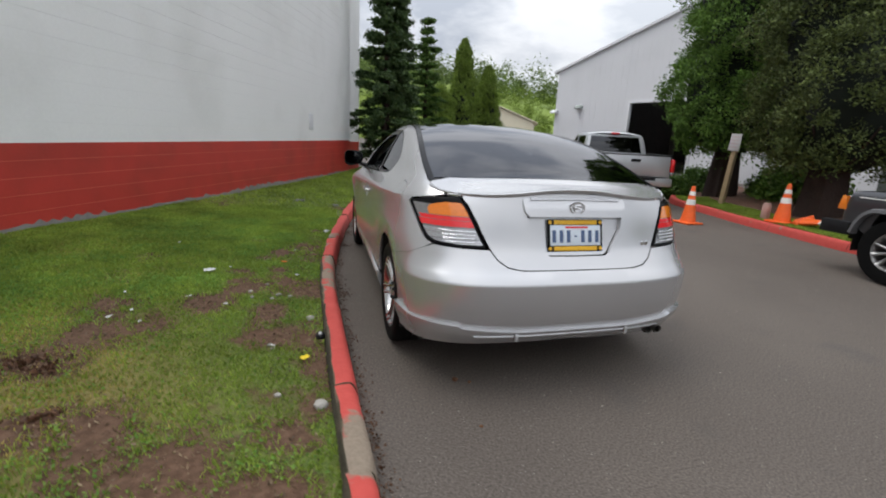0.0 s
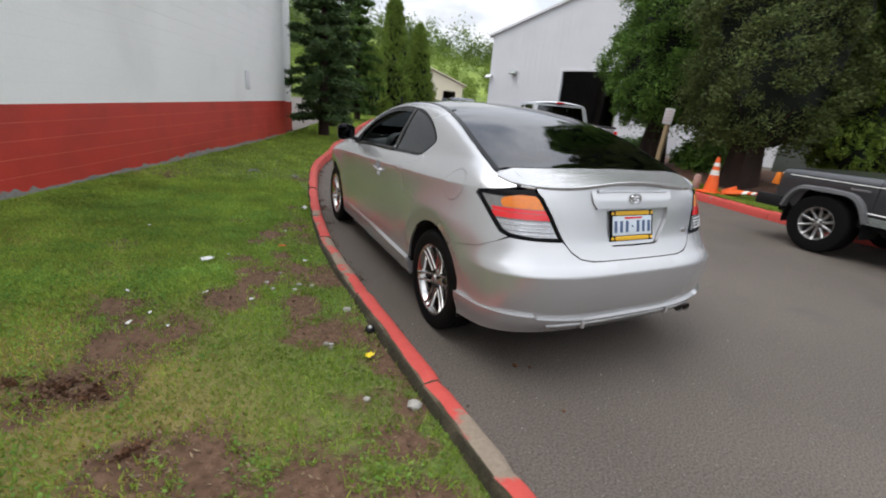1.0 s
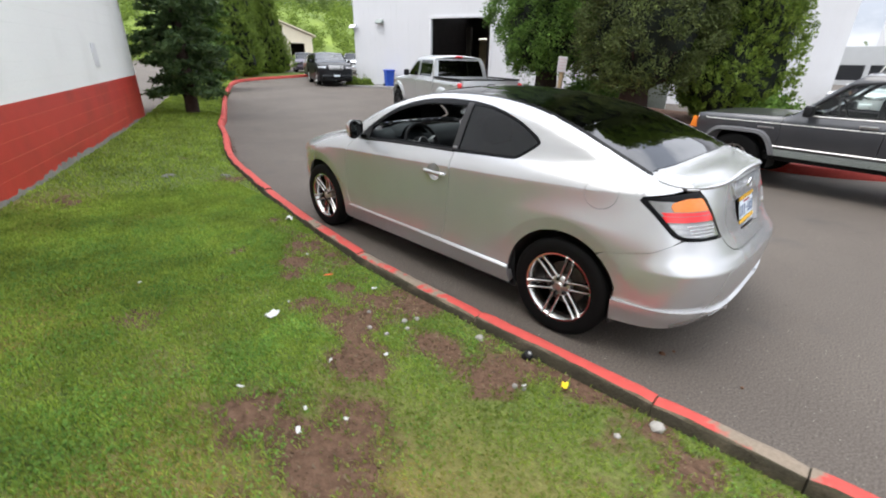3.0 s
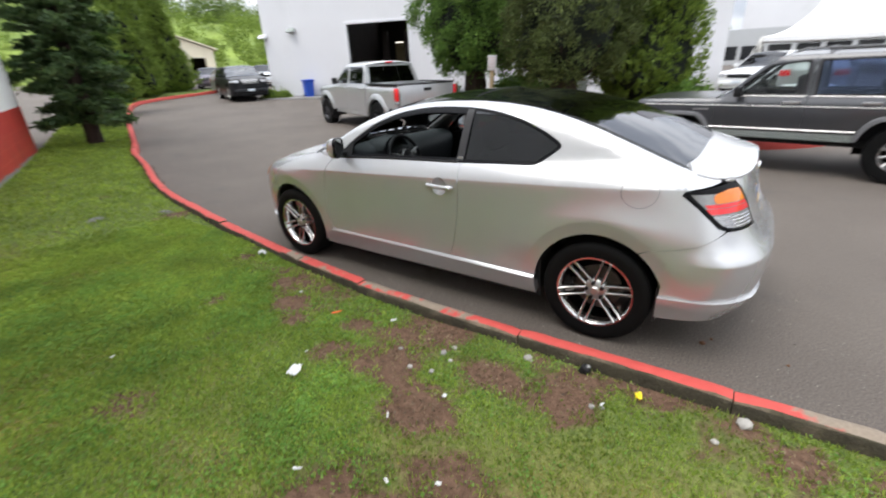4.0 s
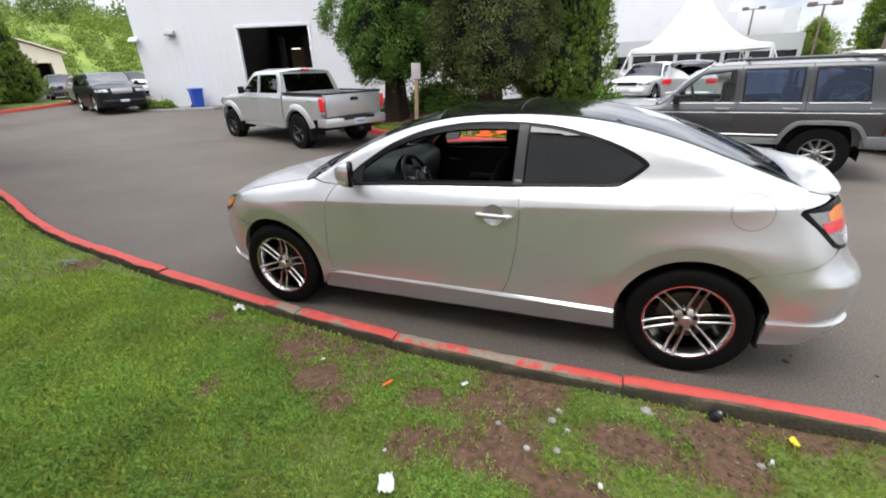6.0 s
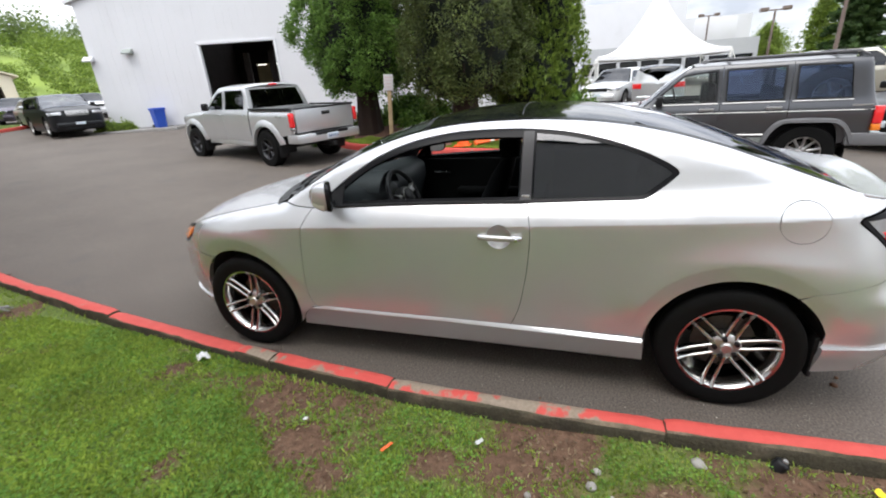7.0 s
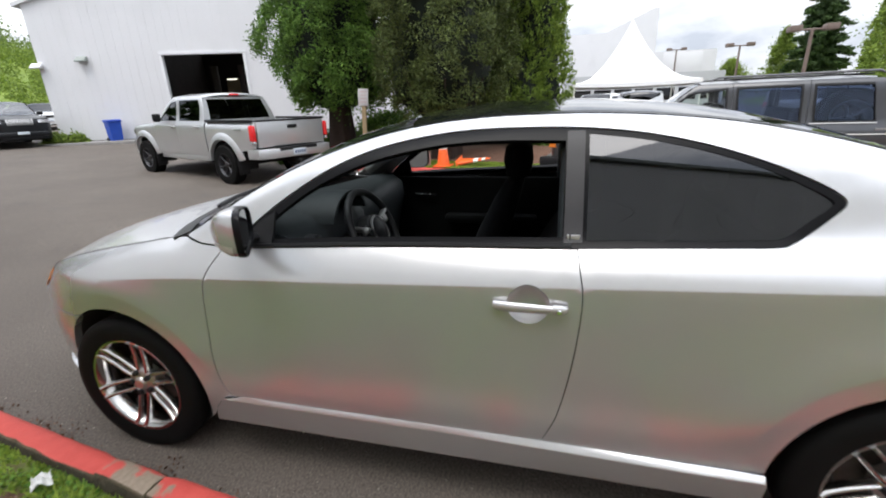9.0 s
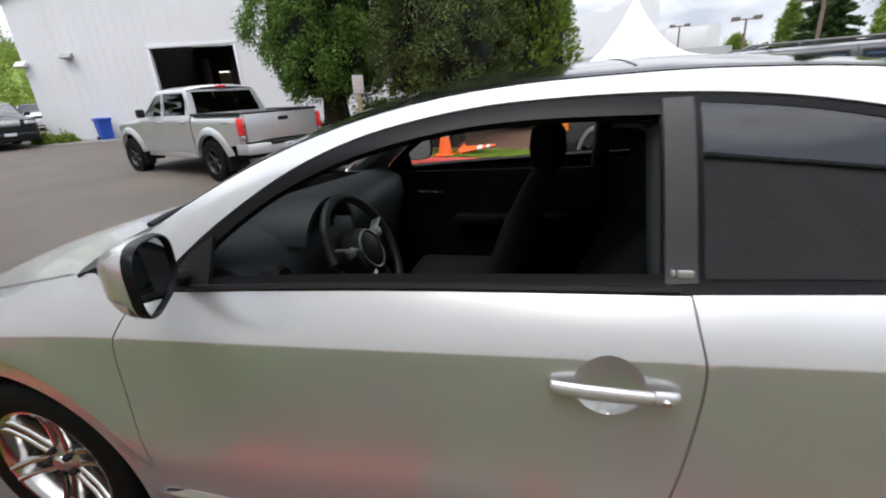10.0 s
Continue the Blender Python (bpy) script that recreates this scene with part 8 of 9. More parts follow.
M_LEAF_DARK = leaf_mat("cypress_leaf", (0.050, 0.105, 0.018), (0.145, 0.250, 0.044), 0.15, 2.6, 0.45, 0.2)
M_LEAF_MID = leaf_mat("hedge_leaf", (0.030, 0.070, 0.014), (0.095, 0.165, 0.030), 0.2, 4.2, 0.5, 0.2)
M_LEAF_OLIVE = leaf_mat("olive_cypress_leaf", (0.038, 0.054, 0.017), (0.132, 0.166, 0.048), 0.15, 2.6, 0.45, 0.2)
M_LEAF_LIGHT = leaf_mat("sunny_hedge_leaf", (0.080, 0.135, 0.022), (0.250, 0.345, 0.058), 0.2, 2.6, 0.35, 0.2)
M_LEAF_CONE = leaf_mat("clipped_conifer_leaf", (0.105, 0.165, 0.028), (0.215, 0.295, 0.052), 0.2, 1.5, 0.25, 0.2)
M_LEAF_PINE = leaf_mat("pine_needles", (0.030, 0.062, 0.022), (0.085, 0.135, 0.042))
M_LEAF_SPRING = leaf_mat("spring_leaf", (0.10, 0.16, 0.022), (0.23, 0.31, 0.05))
M_LEAF_WOOD = leaf_mat("woodland_leaf", (0.090, 0.140, 0.036), (0.165, 0.225, 0.056), 0.3, 0.12, 0.35)
# near-black colour standing in for the shade deep inside a crown
M_CORE = mat("crown_shade_dark", (0.006, 0.010, 0.005), 0.95, 0, 0.4, 3, 20)


def leaf_mesh(name, centres, size, rng, material, parent, up=0.4, stretch=1.8, label="", axes=None, flat=None, face=None):
    """Small leaves as quads; face turns them roughly that way."""
    c = np.asarray(centres)
    n = len(c)
    d = rng.normal(size=(n, 3))
    d[:, 2] = d[:, 2] * (0.7 if flat is None else flat) + up
    if axes is not None:
        d = d * 0.55 + axes
    d /= np.linalg.norm(d, axis=1, keepdims=True)
    s = np.cross(d, rng.normal(size=(n, 3)) * (1.0 if flat is None else flat) + np.array([0, 0, 0.0 if flat is None else 1.0]))
    if face is not None:
        s = np.cross(d, face + 0.45 * rng.normal(size=(n, 3)))
    s /= np.maximum(np.linalg.norm(s, axis=1, keepdims=True), 1e-6)
    sz = size * rng.uniform(0.6, 1.4, (n, 1))
    a, b = d * sz * stretch, s * sz * 0.55
    v = np.empty((n, 4, 3))
    v[:, 0], v[:, 1], v[:, 2], v[:, 3] = c - a * 0.5, c + b, c + a * 0.5, c - b
    me = bpy.data.meshes.new(name)
    me.vertices.add(n * 4)
    me.vertices.foreach_set("co", v.ravel())
    me.loops.add(n * 4)
    me.loops.foreach_set("vertex_index", np.arange(n * 4, dtype=np.int32))
    me.polygons.add(n)
    me.polygons.foreach_set("loop_start", np.arange(0, n * 4, 4, dtype=np.int32))
    me.update(calc_edges=True)
    me.materials.append(material)
    ob = new(name, me)
    if parent is not None:
        ob.parent = parent
    if label:
        tagged(ob, label)
    return ob


def column_tree(x, y, z, radius, height, clear, seed, material, label, clumps=900, leaves=55, size=0.055, trunk=0.28, taper=0.35, lean=0.0, group="", name="cypress_tree", spray=1.0, billow=0.0):
    """Dense columnar evergreen: trunk, dark core that stands in for the crown's inner shade, and a crown of leaf clumps
    with an uneven outline.
    """
    rng = np.random.default_rng(seed)
    root = thing(name, Matrix.Translation((x, y, z)), label, "tree", group)
    ph = rng.uniform(0, 6.28, 8)

    def rad(h, a):
        t = np.clip((h - clear) / (height - clear), 0, 1)
        base = np.minimum(1, 0.35 + 0.65 * np.sqrt(np.clip(t / (0.13 if billow else 0.07), 0, 1))) * (1 - taper * t) * np.sqrt(np.clip((1 - t) / 0.12, 0, 1))
        lump = 1 + 0.13 * np.sin(3 * a + ph[0] + h * 0.9) + 0.11 * np.sin(5 * a + ph[1] - h * 1.7) + 0.07 * np.sin(2.3 * h + ph[2] + 2 * a) + 0.05 * np.sin(7 * a + 4.1 * h + ph[3])
        return radius * base * lump
    H = np.linspace(clear, height, 26)
    A = np.linspace(0, 2 * math.pi, 28)[:-1]
    # closed dark shell added behind the leaves, so gaps look shaded
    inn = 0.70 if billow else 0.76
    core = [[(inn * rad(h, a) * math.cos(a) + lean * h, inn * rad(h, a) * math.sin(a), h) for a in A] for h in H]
    part("shade_core", bm_strip(core, closed=True, caps=True), M_CORE, root)
    tr = []
    for k, h in enumerate(np.linspace(-0.3, clear + 1.0, 7)):
        r = trunk * (1.35 - 0.12 * k)
        tr.append([(r * (1 + 0.16 * math.sin(4 * a + seed) + 0.08 * math.sin(9 * a)) * math.cos(a) + lean * h, r * (1 + 0.16 * math.sin(4 * a + seed)) * math.sin(a), h) for a in np.linspace(0, 2 * math.pi, 23)[:-1]])
    part("trunk", bm_strip(tr, closed=True, caps=True), M_BARK, root, "reddish furrowed trunk")
    for k in range(9):
        a = 2 * math.pi * k / 9 + rng.uniform(-0.2, 0.2)
        r1 = radius * 0.7
        part("limb", bm_tube([(0.1 * math.cos(a), 0.1 * math.sin(a), clear - 0.25 + 0.06 * k), (r1 * 0.5 * math.cos(a), r1 * 0.5 * math.sin(a), clear + 0.15), (r1 * math.cos(a), r1 * math.sin(a), clear + 0.75)], 0.05, 6, taper=0.015), M_BARK, root)
    if billow:
        # rounded tufts of foliage, each a shell of leaves round a hollow, with dark gaps between
        hh = clear + (height - clear) * (np.arange(clumps) + rng.uniform(0, 1, clumps)) / clumps
        aa = (np.arange(clumps) * 2.39996 + rng.uniform(-0.5, 0.5, clumps)) % (2 * math.pi)
        rr = rad(hh, aa) * rng.uniform(0.72, 0.98, clumps)
        cc = np.stack([rr * np.cos(aa) + lean * hh, rr * np.sin(aa), hh], 1)
        big = np.repeat(billow * rng.uniform(0.6, 1.35, clumps), leaves)[:, None]
        out = np.repeat(np.stack([np.cos(aa), np.sin(aa), np.full(clumps, 0.45)], 1), leaves, 0)
        n = clumps * leaves
        u = rng.normal(size=(n, 3))
        u /= np.linalg.norm(u, axis=1, keepdims=True)
        u = u + 0.75 * out
        u /= np.linalg.norm(u, axis=1, keepdims=True)
        lob = 1 + 0.22 * np.sin(5 * u[:, :1] + 9 * u[:, 2:] + big * 40) + 0.15 * np.sin(11 * u[:, 1:2] - 7 * u[:, 2:] + big * 90)
        pts = np.repeat(cc, leaves, 0) + u * big * lob * (1 - 0.45 * rng.uniform(0, 1, (n, 1)) ** 2.2)
        leaf_mesh("crown", pts, size * 0.80, rng, material, root, up=0.25, stretch=2.1, axes=0.8 * u, face=out * 0.5 + np.cross(u, rng.normal(size=(n, 3))) * 0.3 + u)
        return root
    # sprays of foliage that lean out and up, in lobes with gaps between
    hh = clear + (height - clear) * rng.uniform(0, 1, clumps) ** 0.95
    aa = rng.uniform(0, 2 * math.pi, clumps)
    rr = rad(hh, aa) * rng.uniform(0.76, 1.04, clumps)
    cc = np.stack([rr * np.cos(aa) + lean * hh, rr * np.sin(aa), hh], 1)
    out = np.stack([np.cos(aa), np.sin(aa), np.zeros(clumps)], 1)
    grow = out * rng.uniform(0.35, 0.9, (clumps, 1)) + np.array([0, 0, 1.0]) + rng.normal(size=(clumps, 3)) * 0.25
    grow /= np.linalg.norm(grow, axis=1, keepdims=True)
    long_ = rng.uniform(0.30, 0.62, clumps) * (radius / 1.7) ** 0.5 * spray
    n = clumps * leaves
    t = rng.uniform(0, 1, n)
    G, Ln = np.repeat(grow, leaves, 0), np.repeat(long_, leaves)[:, None]
    wide = (0.30 * np.sin(np.pi * np.clip(t, 0.08, 0.97)) ** 0.8)[:, None] * Ln
    pts = np.repeat(cc, leaves, 0) + G * (t[:, None] - 0.4) * Ln + rng.normal(size=(n, 3)) * wide
    leaf_mesh("crown", pts, size * 0.82, rng, material, root, up=0.0, stretch=2.5, axes=G * 1.1)
    return root


Z = lambda x, y: float(island_z(np.array(x), np.array(y)))
column_tree(9.15, 5.3, Z(9.15, 5.3), 1.72, 9.5, 1.15, 11, M_LEAF_DARK, "large dark green cypress with a reddish trunk", 430, 420, 0.036, billow=0.33, group="cypress trees in the bed")
column_tree(8.15, 2.15, Z(8.15, 2.15), 1.66, 9.0, 0.88, 12, M_LEAF_OLIVE, "large dark green cypress, its crown low over the mulch", 560, 320, 0.032, billow=0.26, group="cypress trees in the bed")
column_tree(10.3, 0.75, Z(10.3, 0.75), 1.32, 8.2, 0.15, 13, M_LEAF_LIGHT, "broad columnar evergreen with lighter green foliage", 3200, 42, 0.034, group="cypress trees in the bed", spray=0.45)
column_tree(8.6, 26.9, gz(8.6, 26.9) + 0.1, 1.50, 7.6, 0.1, 21, M_LEAF_CONE, "conical clipped evergreen beside the kerb", 2600, 30, 0.05, taper=0.80, group="conical hedge trees", name="conical_evergreen", spray=0.4)
column_tree(11.3, 29.0, gz(11.3, 29.0) + 0.1, 1.55, 6.3, 0.1, 22, M_LEAF_CONE, "conical clipped evergreen beside the kerb", 2600, 30, 0.05, taper=0.80, group="conical hedge trees", name="conical_evergreen", spray=0.4)
column_tree(6.4, 24.9, gz(6.4, 24.9) + 0.1, 1.4, 4.2, 0.1, 23, M_LEAF_CONE, "rounded evergreen shrub tree beside the kerb", 1700, 30, 0.05, taper=0.6, group="conical hedge trees", name="conical_evergreen", spray=0.4)


def pine(x, y, z, height, spread, seed, label, material, density=34, start=0.7, needle=0.05):
    """Open conifer: whorls of drooping limbs hung with needle clumps."""
    rng = np.random.default_rng(seed)
    root = thing("conifer_tree", Matrix.Translation((x, y, z)), label, "tree", "conifers")
    part("trunk", bm_tube([(0, 0, -0.2), (0.03, 0.02, height * 0.4), (0, 0.05, height * 0.98)], 0.12 + height * 0.008, 12, taper=0.02), M_BARK, root)
    pts = []
    h = start
    while h < height * 0.97:
        t = h / height
        reach = spread * (1 - t) ** 0.75 * (0.75 + 0.25 * math.sin(h * 5.0)) * min(1, 0.55 + t * 3)
        k = 6
        off = rng.uniform(0, 6.28)
        for i in range(k):
            a = off + 2 * math.pi * i / k + rng.uniform(-0.25, 0.25)
            r = max(0.25, reach * rng.uniform(0.55, 1.10))
            tip = np.array([r * math.cos(a), r * math.sin(a), h - 0.10 * r + 0.22 * rng.uniform(-0.5, 1)])
            mid = np.array([0.5 * r * math.cos(a), 0.5 * r * math.sin(a), h + 0.10])
            if rng.random() < 0.7:
                part("limb", bm_tube([(0, 0, h - 0.05), tuple(mid), tuple(tip)], 0.022, 5, taper=0.006), M_BARK, root)
            n = int(density * (0.5 + r))
            u = rng.uniform(0.15, 1.05, n) ** 0.8
            p = mid[None] * (2 * u * (1 - u))[:, None] * 1.0 + tip[None] * (u * u)[:, None] + np.array([0, 0, h - 0.05])[None] * ((1 - u) ** 2)[:, None]
            for q in p:
                pts.append(q[None] + rng.normal(size=(7, 3)) * np.array([0.085, 0.085, 0.05]))
        h += 0.34 + 0.10 * t
    leaf_mesh("needles", np.concatenate(pts), needle, rng, material, root, up=0.35, stretch=2.6)
    return root


pine(0.95, 11.45, 0.28, 7.9, 1.62, 31, "dark green conifer at the corner of the long wall", M_LEAF_PINE, 52, 0.5)
pine(2.0, 15.0, 0.42, 7.0, 1.6, 32, "dark green conifer behind another beside the kerb", M_LEAF_PINE, 48, 0.5)
pine(4.2, 19.5, 0.60, 6.8, 1.9, 33, "dull green conifer beside the kerb", M_LEAF_MID, 46, 0.4)
pine(53, -25.5, -0.2, 15.5, 4.2, 34, "tall dark fir at the edge of the lot", M_LEAF_PINE, 22, 1.2, 0.17)


def shrub(x, y, z, r, seed, material, label, n=260, group="shrubs"):
    rng = np.random.default_rng(seed)
    root = thing("shrub", Matrix.Translation((x, y, z)), label, "shrub", group)
    d = rng.normal(size=(n, 3))
    d /= np.linalg.norm(d, axis=1, keepdims=True)
    d[:, 2] = np.abs(d[:, 2])
    c = d * rng.uniform(0.4, 1.0, (n, 1)) * np.array([r, r, r * 0.95])
    pts = np.repeat(c, 26, 0) + rng.normal(size=(n * 26, 3)) * 0.08
    for k in range(5):
        a = 2 * math.pi * k / 5
        part("stem", bm_tube([(0, 0, -0.1), (0.5 * r * math.cos(a), 0.5 * r * math.sin(a), r * 0.7)], 0.02, 5, taper=0.006), M_BARK, root)
    leaf_mesh("leaves", pts, 0.05, rng, material, root, up=0.5)
    return root


shrub(9.6, 3.7, Z(9.6, 3.7) - 0.1, 0.85, 41, M_LEAF_DARK, "dark green shrub behind the sign post")
shrub(10.2, 6.9, Z(9.6, 6.2) - 0.1, 0.85, 47, M_LEAF_MID, "green shrub behind the cypress trunks")
shrub(10.6, 4.2, Z(10.4, 4.2) - 0.1, 1.0, 49, M_LEAF_DARK, "dark green shrub behind the cypress trunks")
shrub(8.3, 6.2, Z(8.3, 6.2) - 0.1, 0.55, 42, M_LEAF_MID, "low green shrub under a cypress")
shrub(10.9, 4.9, Z(10.9, 4.9) - 0.1, 0.95, 46, M_LEAF_DARK, "dark green shrub behind the cypress trunks")
shrub(9.9, -0.4, Z(9.9, -0.4) - 0.1, 0.8, 48, M_LEAF_DARK, "dark green shrub behind the cypress trunks")
shrub(11.2, 18.6, gz(11.2, 18.6), 0.45, 44, M_LEAF_LIGHT, "weeds at the foot of the workshop wall", 120)
shrub(11.5, 18.0, gz(11.5, 18.0), 0.35, 45, M_LEAF_LIGHT, "weeds at the foot of the workshop wall", 90)

# ---- wooded hill beyond the drive ----
def hill_z(x, y):
    x, y = np.asarray(x, float), np.asarray(y, float)
    d = (0.38 * x + 0.925 * y) - 52
    s = np.clip(d / 75, 0, 1)
    return rise(x, y) - 1.2 + 17.5 * s * s * (3 - 2 * s) * (0.8 + 0.2 * np.sin(x * 0.05 + 1)) * np.exp(-((x - 40) / 95) ** 2)


hill = height_sheet("hillside", np.arange(-80, 200, 7.0), np.arange(28, 240, 6.0), hill_z, M_FARGRASS)
tagged(hill, "bright green grassy hillside below the woods", "hillside", kind="structure")


def woodland(name, label, n, xr_, yr_, size, seed, material, fz, keep=lambda x, y: True, leaves=150, lsize=0.5):
    rng = np.random.default_rng(seed)
    pts = []
    got = 0
    while got < n:
        x, y = rng.uniform(*xr_), rng.uniform(*yr_)
        if not keep(x, y):
            continue
        got += 1
        s = size * rng.uniform(0.6, 1.4)
        d = rng.normal(size=(leaves, 3))
        d /= np.linalg.norm(d, axis=1, keepdims=True)
        c = d * s * rng.uniform(0.55, 1.05, (leaves, 1)) * np.array([0.8, 0.8, 1.15]) + rng.normal(size=(leaves, 3)) * 0.15 * s
        pts.append(c + np.array([x, y, float(fz(x, y)) + s * 0.9]))
    ob = leaf_mesh(name, np.concatenate(pts), lsize, rng, material, None, up=0.6, stretch=1.3)
    return tagged(ob, label, "trees", kind="stuff")


woodland("hill_woodland", "spring-green broadleaf woods covering the hill", 260, (-40, 120), (92, 170), 3.4, 51, M_LEAF_WOOD, hill_z, leaves=480, lsize=0.36)
woodland("hill_bushes", "bright bushes along the foot of the hill", 150, (5, 75), (54, 95), 1.5, 52, M_LEAF_SPRING, hill_z, leaves=520, lsize=0.17)
woodland("hill_firs", "dark firs among the woods on the hill", 14, (0, 110), (110, 160), 3.6, 53, M_LEAF_DARK, hill_z, leaves=300, lsize=0.5)


def broadleaf(x, y, z, h, r, seed, material, label, name="poplar_tree", slim=1.0):
    rng = np.random.default_rng(seed)
    root = thing(name, Matrix.Translation((x, y, z)), label, "tree", "trees beyond the lot")
    part("trunk", bm_tube([(0, 0, -0.3), (0.1, 0, h * 0.4), (0, 0.1, h * 0.9)], 0.16, 8, taper=0.03), M_BARK, root)
    n = 130
    t = rng.uniform(0.22, 1, n)
    a = rng.uniform(0, 6.28, n)
    rr = r * np.sin(np.clip(t * 1.05, 0, 1) * math.pi) ** 0.6 * rng.uniform(0.3, 1, n) * slim
    c = np.stack([rr * np.cos(a), rr * np.sin(a), t * h], 1)
    for k in range(8):
        part("limb", bm_tube([(0, 0, c[k, 2] * 0.75), tuple(c[k])], 0.05, 5, taper=0.01), M_BARK, root)
    pts = np.repeat(c, 130, 0) + rng.normal(size=(n * 130, 3)) * r * 0.17
    leaf_mesh("crown", pts, 0.10, rng, material, root, up=0.5)


broadleaf(58, -24.5, 0, 7.6, 1.4, 61, M_LEAF_SPRING, "slim poplar in fresh spring leaf")
broadleaf(75, -25, 0, 6.0, 1.5, 62, M_LEAF_SPRING, "slim poplar in fresh spring leaf")
broadleaf(44, -25.5, 0, 8.2, 1.0, 63, M_LEAF_SPRING, "tall poplar in fresh spring leaf")
broadleaf(30, -21.5, 0, 9.0, 3.6, 64, M_LEAF_SPRING, "spreading broadleaf tree in spring leaf", "broadleaf_tree")
broadleaf(36, -30.0, 0, 10.0, 4.2, 65, M_LEAF_SPRING, "spreading broadleaf tree in spring leaf", "broadleaf_tree")
broadleaf(85, -28, 0, 5.5, 3.2, 66, M_LEAF_SPRING, "rounded broadleaf tree in spring leaf", "broadleaf_tree")
bank = height_sheet("far_bank", np.arange(24, 64, 4.0), np.arange(-60, -17, 3.0), lambda X, Y: -0.3 + 2.4 * np.clip((-Y - 17) / 14, 0, 1) * np.clip((X - 20) / 8, 0, 1), M_FARGRASS)
tagged(bank, "grassy bank at the edge of the lot", "bank", kind="structure")
woodland("far_treeline", "hazy tree line beyond the lot", 70, (110, 160), (-120, 40), 3.0, 54, M_LEAF_WOOD, lambda x, y: 0.0, leaves=120, lsize=0.6)

# ---- grass, litter and small things ----
BARE = [(-2.55, -0.91, 0.20), (-2.36, -1.28, 0.24), (-1.51, -0.50, 0.22), (-1.98, -0.86, 0.14), (-2.10, -2.20, 0.22), (-1.33, -2.36, 0.14), (-1.52, -1.42, 0.16), (-1.30, -1.80, 0.20), (-1.30, 0.83, 0.22), (-1.33, 0.45, 0.13), (-1.89, -0.20, 0.12), (-1.80, -0.55, 0.14), (-2.03, -0.90, 0.16), (-1.57, -1.17, 0.16), (-1.78, -2.45, 0.24), (-2.64, 3.3, 0.28), (-2.72, 0.30, 0.13), (-1.90, 1.0, 0.10), (-1.30, 1.55, 0.10), (-1.0, 3.5, 0.16), (-2.62, -1.62, 0.20), (-2.5, -1.74, 0.16), (-2.78, -1.56, 0.09), (-2.32, -2.12, 0.14), (-1.42, -0.05, 0.10), (-1.42, 0.74, 0.20), (-1.62, 0.52, 0.16), (-1.78, 0.28, 0.09), (-1.60, -0.08, 0.11), (-1.42, -0.62, 0.16), (-1.60, -1.02, 0.13), (-1.34, -1.55, 0.11), (-1.40, -2.7, 0.16), (-2.15, 0.55, 0.08)]
DARKSOIL = [(-2.60, -1.66, 0.15), (-2.48, -1.72, 0.10), (-2.79, -1.57, 0.07), (-2.32, -2.12, 0.09)]


def bareness(x, y):
    """How bare the turf is: worn spots with ragged edges."""
    b = np.zeros_like(x)
    rag = 0.9 * (patchy(x, y, 0.21, 11) - 0.5) + 0.8 * (patchy(x, y, 0.09, 12) - 0.5) + 0.5 * (patchy(x, y, 0.035, 13) - 0.5)
    for cx, cy, r in BARE:
        d = np.hypot((x - cx), (y - cy) * 0.80) / r
        b = np.maximum(b, np.clip(1.26 - d + 1.1 * rag, 0, 1) * (d < 2.2))
    return b


def patchy(x, y, size, seed):
    """Smooth random field from 0 to 1 with blotches of one size."""
    g = np.random.default_rng(seed).uniform(0, 1, (64, 64))
    u, v = np.asarray(x, float) / size + 400, np.asarray(y, float) / size + 400
    i, j = np.floor(u).astype(int), np.floor(v).astype(int)
    f, h = u - i, v - j
    f, h = f * f * (3 - 2 * f), h * h * (3 - 2 * h)
    q = lambda a, b: g[(i + a) % 64, (j + b) % 64]
    return (q(0, 0) * (1 - f) + q(1, 0) * f) * (1 - h) + (q(0, 1) * (1 - f) + q(1, 1) * f) * h


def tone(x, y):
    """0 where the turf is yellowed, 1 where it is lush."""
    return np.clip(0.5 + 1.1 * (0.55 * patchy(x, y, 0.95, 1) + 0.30 * patchy(x, y, 0.30, 2) + 0.15 * patchy(x, y, 0.10, 3) - 0.5), 0, 1)


def thin(x, y):
    """Worn, thinly grown stretches at two scales, worst along the kerb."""
    kx = np.interp(y, np.array(KL_IN)[:, 1], np.array(KL_IN)[:, 0])
    near_kerb = np.exp(-((x - kx) / 0.42) ** 2) * np.clip((2.2 - y) / 0.8, 0, 1)
    a = 0.6 * patchy(x, y, 0.34, 4) + 0.4 * patchy(x, y, 0.12, 5)
    return np.clip(2.2 * (a - 0.56) + 0.50 * near_kerb, 0, 1)


def parched(x, y):
    d = np.full_like(x, 9.0)
    for cx, cy, r in DARKSOIL:
        d = np.minimum(d, np.hypot(x - cx, y - cy))
    return np.exp(-(d / 0.55) ** 2)


